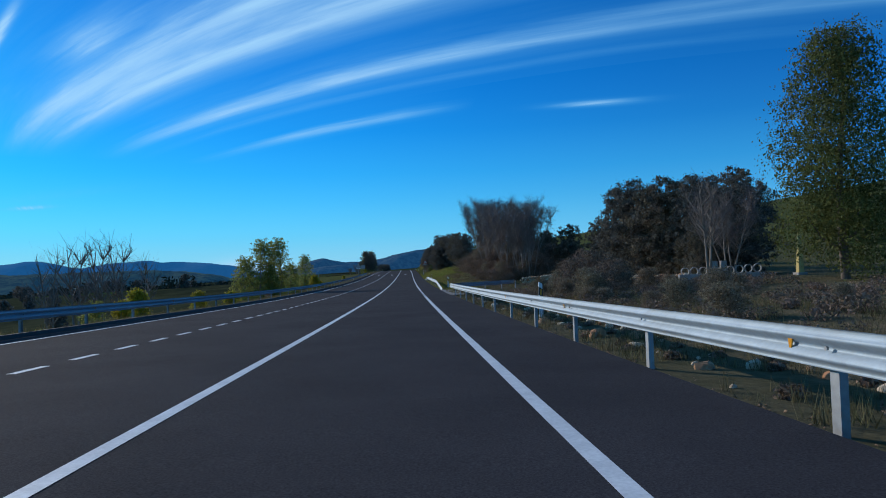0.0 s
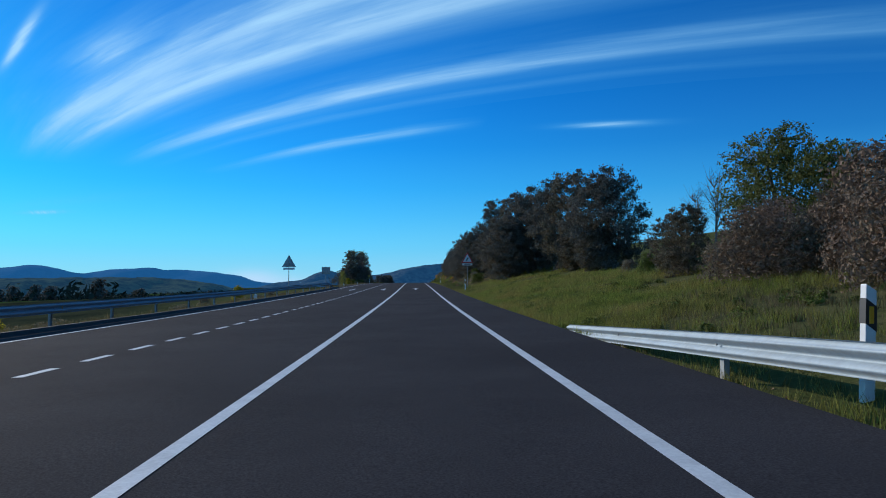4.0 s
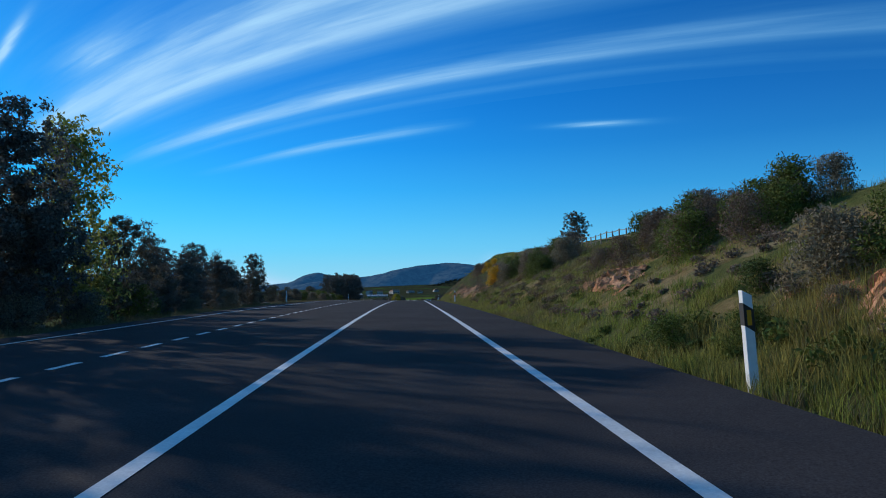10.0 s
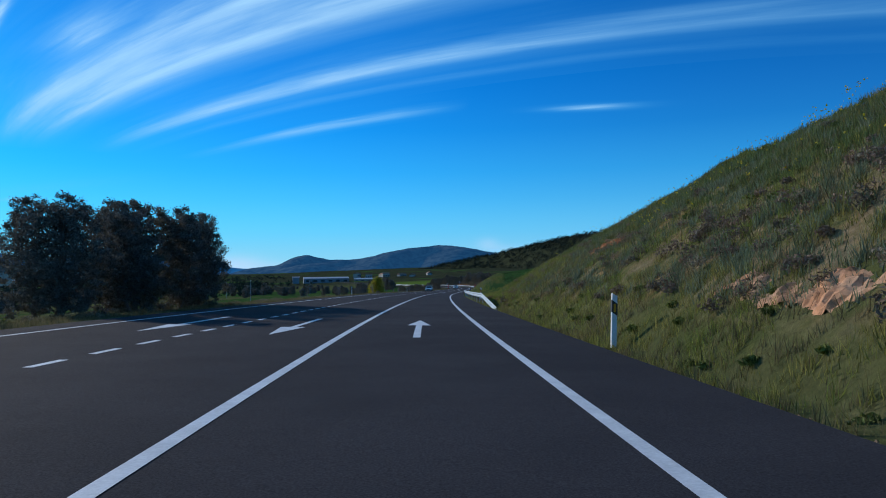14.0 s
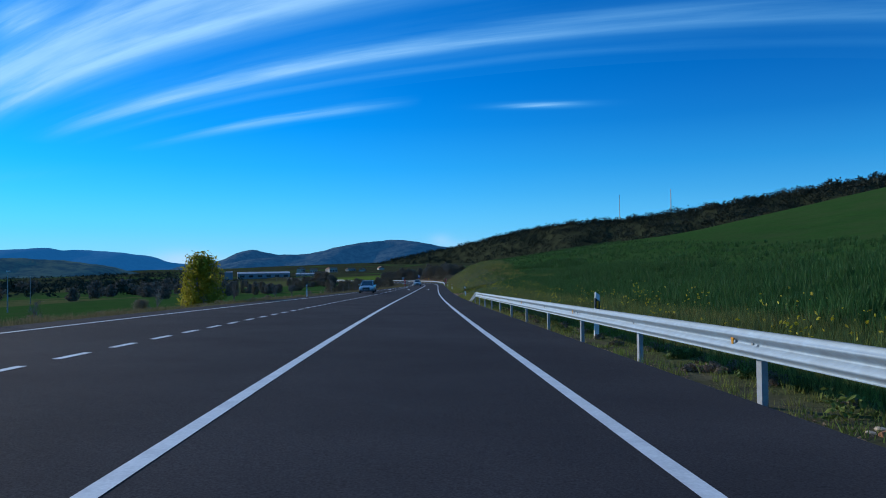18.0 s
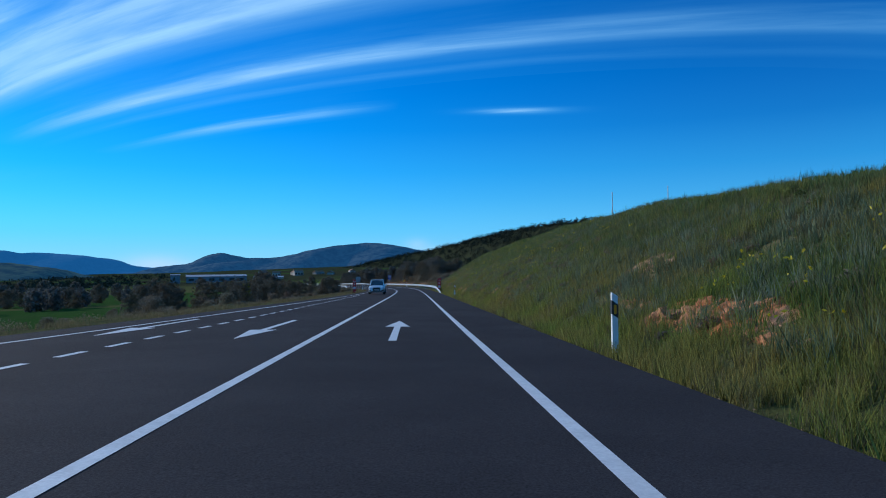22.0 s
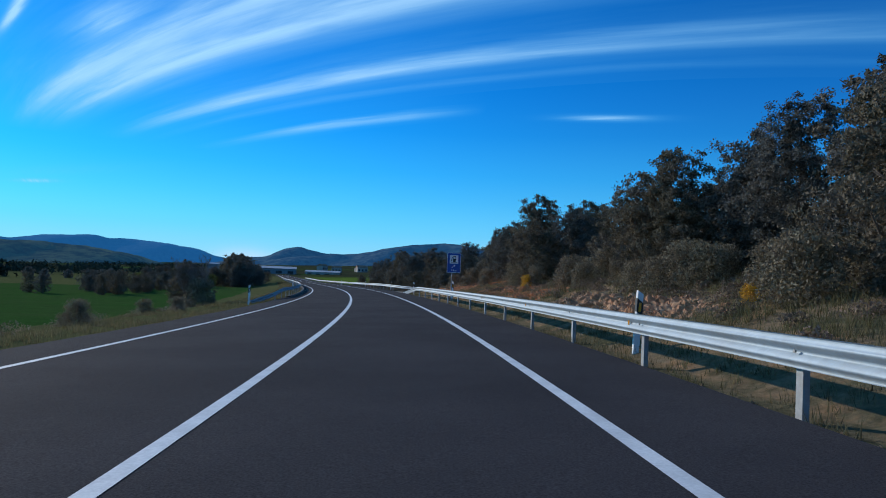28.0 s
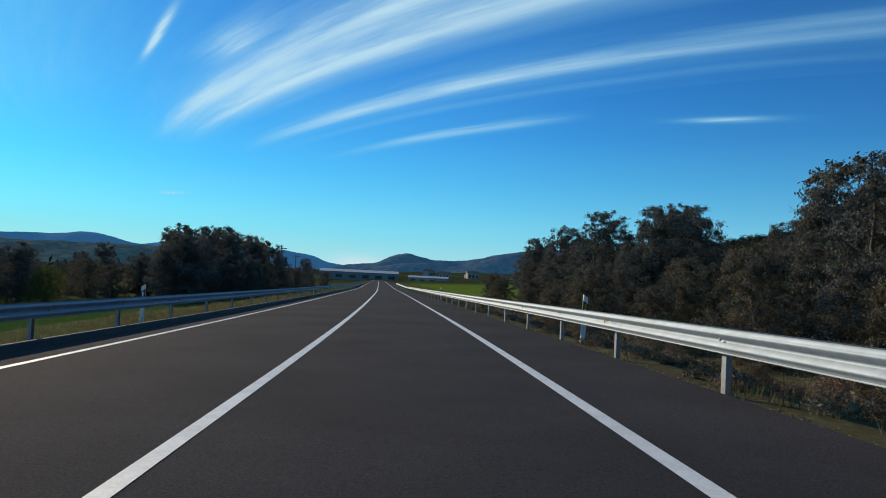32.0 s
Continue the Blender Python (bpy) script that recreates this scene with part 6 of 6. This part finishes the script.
def warning_sign(s, o, up, facing, label, turn=0):
    ob = thing("warning_sign", on_ground(s, o, turn if facing else turn + 180, 0.0), label, "road sign")
    z0 = up
    part("post", pole(0, 0.05, -0.3, z0 + 1.0), None, ob)
    tri = lambda k, y: [(-0.6 * k, z0 + 0.35 - 0.35 * k), (0.6 * k, z0 + 0.35 - 0.35 * k), (0, z0 + 0.35 + 0.7 * k)]
    part("plate", flat(tri(1.0, 0), 0.0, 0.02), SIGNBACK, ob)
    part("border", flat(tri(0.985, 0), -0.004), REDSIGN, ob, "red border")
    part("face", flat(tri(0.72, 0), -0.008), SIGNWHITE, ob, "white face")
    part("symbol", flat([(-0.16, z0 + 0.22), (-0.06, z0 + 0.2), (0.14, z0 + 0.5), (0.04, z0 + 0.52)], -0.012), BLACK, ob, "black slanted symbol")
    part("sub_panel", flat(rounded(-0.48, 0.48, z0 - 0.24, z0 - 0.05, 0.02), -0.004, 0.02), SIGNWHITE, ob, "narrow white panel")
    part("panel_bar", flat([(-0.3, z0 - 0.17), (0.3, z0 - 0.17), (0.3, z0 - 0.12), (-0.3, z0 - 0.12)], -0.008), BLACK, ob, "black bar of writing")
    return ob


warning_sign(164.3, 6.7, 2.45, True, "triangular red and white warning sign on a post")
warning_sign(158, -9.15, 2.45, False, "back of a triangular warning sign on a post")

bs = thing("direction_board", on_ground(190, -10.2, 182, 0.0), "grey back of a square road board on a post", "road sign")
part("post", pole(0, 0.06, -0.6, 2.9, 0.04), None, bs)
part("board", boxed(-0.56, 0.56, -0.02, 0.02, 1.9, 2.85, bevel=0.008), SIGNBACK, bs)
part("rib", boxed(-0.5, 0.5, 0.02, 0.05, 2.1, 2.14), POSTM, bs)
part("rib", boxed(-0.5, 0.5, 0.02, 0.05, 2.6, 2.64), POSTM, bs)


def kilometre_sign(s, o, turn, cut=0.04):
    ob = thing("kilometre_sign", on_ground(s, o, turn, 0.0), "tall red kilometre plate with white writing", "road sign", "kilometre plates")
    part("plate", flat([(-0.25, -0.3), (0.25, -0.3), (0.25, 1.91 + cut), (-0.25, 1.91 - cut)], 0.0, 0.04), REDSIGN, ob)
    lettering("writing", "N-230", 0.17, 0, 1.66, -0.004, SIGNWHITE, ob)
    lettering("writing", "km", 0.13, 0, 1.42, -0.004, SIGNWHITE, ob)
    lettering("writing", "50", 0.2, 0, 1.24, -0.004, SIGNWHITE, ob)
    arch = [(-0.16, 0.58), (0.16, 0.58)] + [(0.16 * math.cos(radians(a)), 0.8 + 0.13 * math.sin(radians(a))) for a in range(0, 181, 20)]
    part("emblem", flat(arch, -0.004), SIGNWHITE, ob, "white arched emblem")
    for k in range(3):
        part("emblem_bar", flat([(-0.1 + 0.08 * k, 0.6), (-0.07 + 0.08 * k, 0.6), (-0.07 + 0.08 * k, 0.84), (-0.1 + 0.08 * k, 0.84)], -0.008), REDSIGN, ob)
    part("foot_bar", flat([(-0.02, 0.3), (0.2, 0.3), (0.2, 0.33), (-0.02, 0.33)], -0.004), SIGNWHITE, ob)
    return ob


kilometre_sign(643.6, 5.95, -6)
kilometre_sign(643.8, -5.85, -20, -0.08)

fs = thing("fuel_sign", on_ground(742.2, 6.4, -4, 0.0), "blue service sign with a fuel pump, arrow and distance", "road sign")
part("post", pole(-0.1, 0.06, -0.4, 2.75, 0.035), None, fs)
part("plate", flat(rounded(-0.43, 0.43, 1.72, 2.98, 0.03), 0.0, 0.025), SIGNWHITE, fs, "white rim")
part("panel", flat(rounded(-0.41, 0.41, 1.74, 2.96, 0.025), -0.004), BLUESIGN, fs, "blue face")
part("pictogram_field", flat(rounded(-0.27, 0.27, 2.3, 2.84, 0.01), -0.008), SIGNWHITE, fs, "white square")
part("pump", flat([(-0.06, 2.4), (0.12, 2.4), (0.12, 2.74), (0.09, 2.77), (-0.03, 2.77), (-0.06, 2.74)], -0.012), BLACK, fs, "black fuel pump")
part("pump_window", flat([(-0.03, 2.62), (0.09, 2.62), (0.09, 2.71), (-0.03, 2.71)], -0.016), SIGNWHITE, fs)
part("pump_base", flat([(-0.2, 2.36), (0.22, 2.36), (0.22, 2.385), (-0.2, 2.385)], -0.012), BLACK, fs)
part("hose", flat([(-0.19, 2.45), (-0.15, 2.44), (-0.1, 2.66), (-0.06, 2.7), (-0.08, 2.73), (-0.14, 2.68)], -0.012), BLACK, fs)
part("arrow", flat([(-0.14, 2.06), (-0.11, 2.03), (0.03, 2.14), (0.06, 2.1), (0.11, 2.22), (-0.02, 2.2), (0.01, 2.17)], -0.008), SIGNWHITE, fs, "white slanted arrow")
lettering("writing", "1 Km", 0.17, 0, 1.87, -0.008, SIGNWHITE, fs)

for s, o in ((148, -9.6), (204, -9.3), (230, -9.4)):
    hs = thing("marker_stone", on_ground(s, o, 0, 0.0), "small white pointed marker stone on the verge", "marker", "marker stones")
    part("stone", flat([(-0.11, -0.1), (0.11, -0.1), (0.11, 0.3), (0, 0.42), (-0.11, 0.3)], -0.05, 0.1), WHITE, hs)

for s, o in ((676, -6.6), (672, -6.2)):
    bb = thing("road_sign", on_ground(s, o, 184, 0.0), "dark back of a sign on a post beside the bend", "road sign")
    part("post", pole(0, 0.05, -0.4, 2.6), None, bb)
    part("plate", flat(rounded(-0.4, 0.4, 1.55, 2.6, 0.03), 0.0, 0.02), SIGNBACK, bb)
    break


# ---- masts, poles, buildings in the distance ----
for x, y, z0, z1 in ((411.7, 1546, 45, 108), (487, 1512, 45, 114)):
    ob = thing("radio_mast", Matrix.Translation((x, y, z0)), "thin grey lattice radio mast on the ridge", "mast", "radio masts")
    h = z1 - z0
    for a in range(3):
        c, s_ = math.cos(a * 2.094), math.sin(a * 2.094)
        v, f = tube([(c * 0.9, s_ * 0.9, 0), (c * 0.7, s_ * 0.7, h / 2), (c * 0.3, s_ * 0.3, h)], [0.3, 0.26, 0.2], 5)
        part("leg", mesh_of("leg", v, f, [SIGNBACK]), None, ob)
    for k in range(9):
        z = h * (k + 1) / 10
        part("brace", boxed(-0.8, 0.8, -0.8, 0.8, z - 0.15, z + 0.15), SIGNBACK, ob)
for k in range(6):
    ob = thing("utility_pole", on_ground(905 + 38 * k, -15 - 2.5 * k, 0, 0.3), "grey utility pole with a crossarm", "pole", "utility poles")
    v, f = tube([(0, 0, 0), (0, 0, 4), (0, 0, 8)], [0.14, 0.12, 0.09], 8)
    part("pole", mesh_of("pole", v, f, [WOODPOST], True), None, ob)
    part("crossarm", boxed(-0.8, 0.8, -0.05, 0.05, 7.4, 7.52), WOODPOST, ob)
for k, (s, o) in enumerate(((430, -60), (470, -75), (520, -85), (555, -62), (610, -90), (660, -70))):
    ob = thing("street_lamp", on_ground(s, o, 30 * k, 0.3), "tall pale lamp post in the valley", "lamp post", "valley lamp posts")
    v, f = tube([(0, 0, 0), (0, 0, 3.5), (0, 0, 6.5)], [0.1, 0.08, 0.06], 8)
    part("pole", mesh_of("pole", v, f, [POSTM], True), None, ob)
    part("head", boxed(-0.15, 0.5, -0.12, 0.12, 6.45, 6.62, bevel=0.04), WHITE, ob)

HALLWALL = material("hall_cladding", (0.22, 0.235, 0.25), 0.7, grain=0.08, scale=2)
HALLROOF = material("hall_roof", (0.36, 0.38, 0.41), 0.6, grain=0.08, scale=2)
DARKGLASS = material("dark_window", (0.03, 0.035, 0.045), 0.15, spec=0.8)
TILE = material("roof_tiles", (0.34, 0.17, 0.10), 0.9, grain=0.25, scale=3)
PLASTER = material("house_plaster", (0.42, 0.38, 0.33), 0.9, grain=0.08)


def building(x, y, wide, deep, high, roof, turn, wall_mat, roof_mat, name, label, windows, group="", z=-26.0):
    ob = thing(name, Matrix.Translation((x, y, z)) @ Matrix.Rotation(radians(turn), 4, "Z"), label, "building", group)
    part("wall", boxed(-wide / 2, wide / 2, -deep / 2, deep / 2, -12, high), wall_mat, ob)
    bm = bmesh.new()
    v = [bm.verts.new(p) for p in ((-wide / 2 - 0.4, -deep / 2 - 0.4, high), (wide / 2 + 0.4, -deep / 2 - 0.4, high), (wide / 2 + 0.4, deep / 2 + 0.4, high), (-wide / 2 - 0.4, deep / 2 + 0.4, high), (-wide / 2 - 0.4, 0, high + roof), (wide / 2 + 0.4, 0, high + roof))]
    for f in ((0, 1, 5, 4), (2, 3, 4, 5), (3, 0, 4), (1, 2, 5), (0, 3, 2, 1)):
        bm.faces.new([v[i] for i in f])
    part("roof", bm, roof_mat, ob)
    for k in range(windows):
        x0 = -wide / 2 + wide * (k + 0.5) / windows
        part("window", boxed(x0 - wide / windows * 0.25, x0 + wide / windows * 0.25, -deep / 2 - 0.06, -deep / 2 + 0.1, high * 0.45, high * 0.75), DARKGLASS, ob)
    return ob


building(-150, 1361, 66, 30, 9, 2.0, 12, HALLWALL, HALLROOF, "industrial_hall", "long grey industrial hall with a pale roof", 6, z=-24.0)
building(-192, 1345, 10, 10, 11, 1.0, 12, HALLWALL, HALLROOF, "silo_tower", "grey tower beside the hall", 0, z=-24.0)
building(-92, 1375, 34, 20, 7, 1.5, 5, PLASTER, HALLROOF, "industrial_hall", "low white works building", 4, z=-24.0)
for k, (x, y) in enumerate(((-98, 1520), (-70, 1545), (-42, 1570), (-122, 1560), (-22, 1515), (8, 1580), (-80, 1610))):
    building(x, y, 11 + k % 3 * 2, 9, 7 + k % 2 * 2, 2.5, 20 * k, PLASTER, TILE, "house", "small pale house with a tiled roof", 3, "village houses", -20.0)


# ---- cars in the opposite lanes ----
def car(s, o, paint, label, tall, wide, long_):
    """Front towards -y; a loft of cross sections, a glazed cabin, wheels and lamps."""
    ob = thing("car", frame_at(s, o, 0.0), label, "car")
    w, h, g = wide / 2, tall, 0.2
    # (y, half width, bottom, shoulder, top of the lower body)
    secs = [(0.0, 0.72, 0.34, 0.48, 0.62), (0.1, 0.9, 0.26, 0.5, 0.74), (0.45, 0.98, 0.22, 0.6, 0.84), (0.95, 1.0, 0.24, 0.68, 0.95), (1.5, 1.0, 0.22, 0.7, 1.02), (2.4, 1.0, 0.22, 0.72, 1.03), (3.3, 1.0, 0.22, 0.74, 1.04), (long_ - 0.5, 0.99, 0.24, 0.76, 1.05), (long_ - 0.1, 0.93, 0.3, 0.76, 1.03), (long_, 0.84, 0.4, 0.7, 0.92)]
    k = h / 1.6
    bm = bmesh.new()
    rings = []
    for y, f, b, sh, t in secs:
        b, sh, t = b * k, sh * k, t * k
        half = [(0, b), (w * f * 0.85, b), (w * f * 0.97, b + 0.1), (w * f, sh), (w * f * 0.96, (sh + t) / 2 + 0.05), (w * f * 0.84, t - 0.02), (w * f * 0.5, t + 0.02), (0, t + 0.03)]
        pts = half + [(-x, z) for x, z in half[-2:0:-1]]
        rings.append([bm.verts.new((x, y, z)) for x, z in pts])
    for a, b in zip(rings, rings[1:]):
        for i in range(len(a)):
            bm.faces.new((a[i], a[(i + 1) % len(a)], b[(i + 1) % len(a)], b[i]))
    bm.faces.new(rings[0])
    bm.faces.new(rings[-1][::-1])
    bmesh.ops.recalc_face_normals(bm, faces=bm.faces)
    body = part("body", bm, paint, ob)
    for p in body.data.polygons:
        p.use_smooth = True
    y0, y1, y2, y3 = 1.1, 2.1, long_ - 1.1, long_ - 0.25
    z0, z1 = 1.0 * k, h

    def cabin(grow, zt):
        bm = bmesh.new()
        lo = [(-w * 0.84 - grow, y0), (w * 0.84 + grow, y0), (w * 0.86 + grow, y3), (-w * 0.86 - grow, y3)]
        hi = [(-w * 0.71 - grow, y1), (w * 0.71 + grow, y1), (w * 0.69 + grow, y2), (-w * 0.69 - grow, y2)]
        a = [bm.verts.new((x, y, z0 - 0.04)) for x, y in lo]
        b = [bm.verts.new((x, y, zt)) for x, y in hi]
        for i in range(4):
            bm.faces.new((a[i], a[(i + 1) % 4], b[(i + 1) % 4], b[i]))
        bm.faces.new(b)
        bm.faces.new(a[::-1])
        bmesh.ops.recalc_face_normals(bm, faces=bm.faces)
        return bm

    part("glazing", cabin(0.0, z1 - 0.06), DARKGLASS, ob, "dark tinted glazing")
    part("roof", boxed(-w * 0.73, w * 0.73, y1 - 0.1, y2 + 0.05, z1 - 0.09, z1, bevel=0.04), paint, ob)
    for sx in (-1, 1):
        v, f = tube([(sx * w * 0.83, y0 + 0.02, z0), (sx * w * 0.71, y1, z1 - 0.05)], [0.06, 0.05], 6)
        part("pillar", mesh_of("pillar", v, f, [paint], True), None, ob)
        v, f = tube([(sx * w * 0.86, (y1 + y2) / 2, z0), (sx * w * 0.67, (y1 + y2) / 2, z1 - 0.05)], [0.04, 0.035], 6)
        part("pillar", mesh_of("pillar", v, f, [BLACK], True), None, ob)
        v, f = tube([(sx * w * 0.6, y1 - 0.02, z1 + 0.03), (sx * w * 0.6, y2, z1 + 0.03)], [0.02, 0.02], 6)
        part("roof_rail", mesh_of("roof_rail", v, f, [POSTM], True), None, ob)
        part("headlight", boxed(sx * w * 0.74 - 0.2, sx * w * 0.74 + 0.16, 0.06, 0.3, 0.66 * k, 0.8 * k, bevel=0.04), LAMP, ob, "clear headlight")
        part("mirror", boxed(sx * (w + 0.12) - 0.1, sx * (w + 0.12) + 0.1, 1.4, 1.55, 1.02 * k, 1.16 * k, bevel=0.03), paint, ob)
        part("fog_lamp", boxed(sx * w * 0.7 - 0.16, sx * w * 0.7 + 0.16, 0.0, 0.2, 0.4 * k, 0.54 * k, bevel=0.03), BLACK, ob)
        for y in (0.9, long_ - 0.85):
            wheel = part("wheel", shared("wheel", box(bmesh.new(), -0.04, 0.04, -0.05, 0.05, -0.05, 0.05, 0.01), POSTM), None, ob)
            wheel.matrix_basis = Matrix.Translation((sx * (w - 0.1), y, 0.33))
            bm = bmesh.new()
            bmesh.ops.create_cone(bm, cap_ends=True, segments=28, radius1=0.33, radius2=0.33, depth=0.23, matrix=Matrix.Rotation(radians(90), 4, "Y"))
            bmesh.ops.bevel(bm, geom=[e for e in bm.edges if abs(e.verts[0].co.x - e.verts[1].co.x) < 0.01], offset=0.04, segments=2, affect="EDGES")
            part("tyre", bm, RUBBER, wheel, "black tyre")
            bm = bmesh.new()
            bmesh.ops.create_cone(bm, cap_ends=True, segments=24, radius1=0.21, radius2=0.17, depth=0.25, matrix=Matrix.Rotation(radians(90 * sx), 4, "Y"))
            part("rim", bm, GALV, wheel, "silver rim")
    part("grille", flat(rounded(-0.42, 0.42, 0.42 * k, 0.78 * k, 0.08), -0.02, 0.1), BLACK, ob, "large black grille")
    part("number_plate", flat(rounded(-0.26, 0.26, 0.48 * k, 0.58 * k, 0.01), -0.03), SIGNWHITE, ob)
    part("plate_bar", flat([(-0.2, 0.51 * k), (0.2, 0.51 * k), (0.2, 0.55 * k), (-0.2, 0.55 * k)], -0.034), BLACK, ob)
    part("lower_intake", flat(rounded(-0.6, 0.6, 0.26 * k, 0.36 * k, 0.03), -0.01, 0.12), BLACK, ob)
    return ob


RUBBER = material("rubber", (0.018, 0.018, 0.018), 0.85, grain=0.2, scale=20)
LAMP = material("headlight_glass", (0.75, 0.78, 0.82), 0.1, spec=0.9)
SILVER = material("silver_paint", (0.72, 0.73, 0.74), 0.3, metal=0.15, grain=0.03, coat=0.6)
PALEBLUE = material("grey_paint", (0.40, 0.44, 0.48), 0.3, metal=0.5, grain=0.03, coat=0.6)
car(624.6, -1.95, SILVER, "silver sport utility car in the opposite lane", 1.6, 1.83, 4.4)
car(530.5, -5.3, PALEBLUE, "pale grey saloon car in the outer opposite lane", 1.46, 1.78, 4.5)
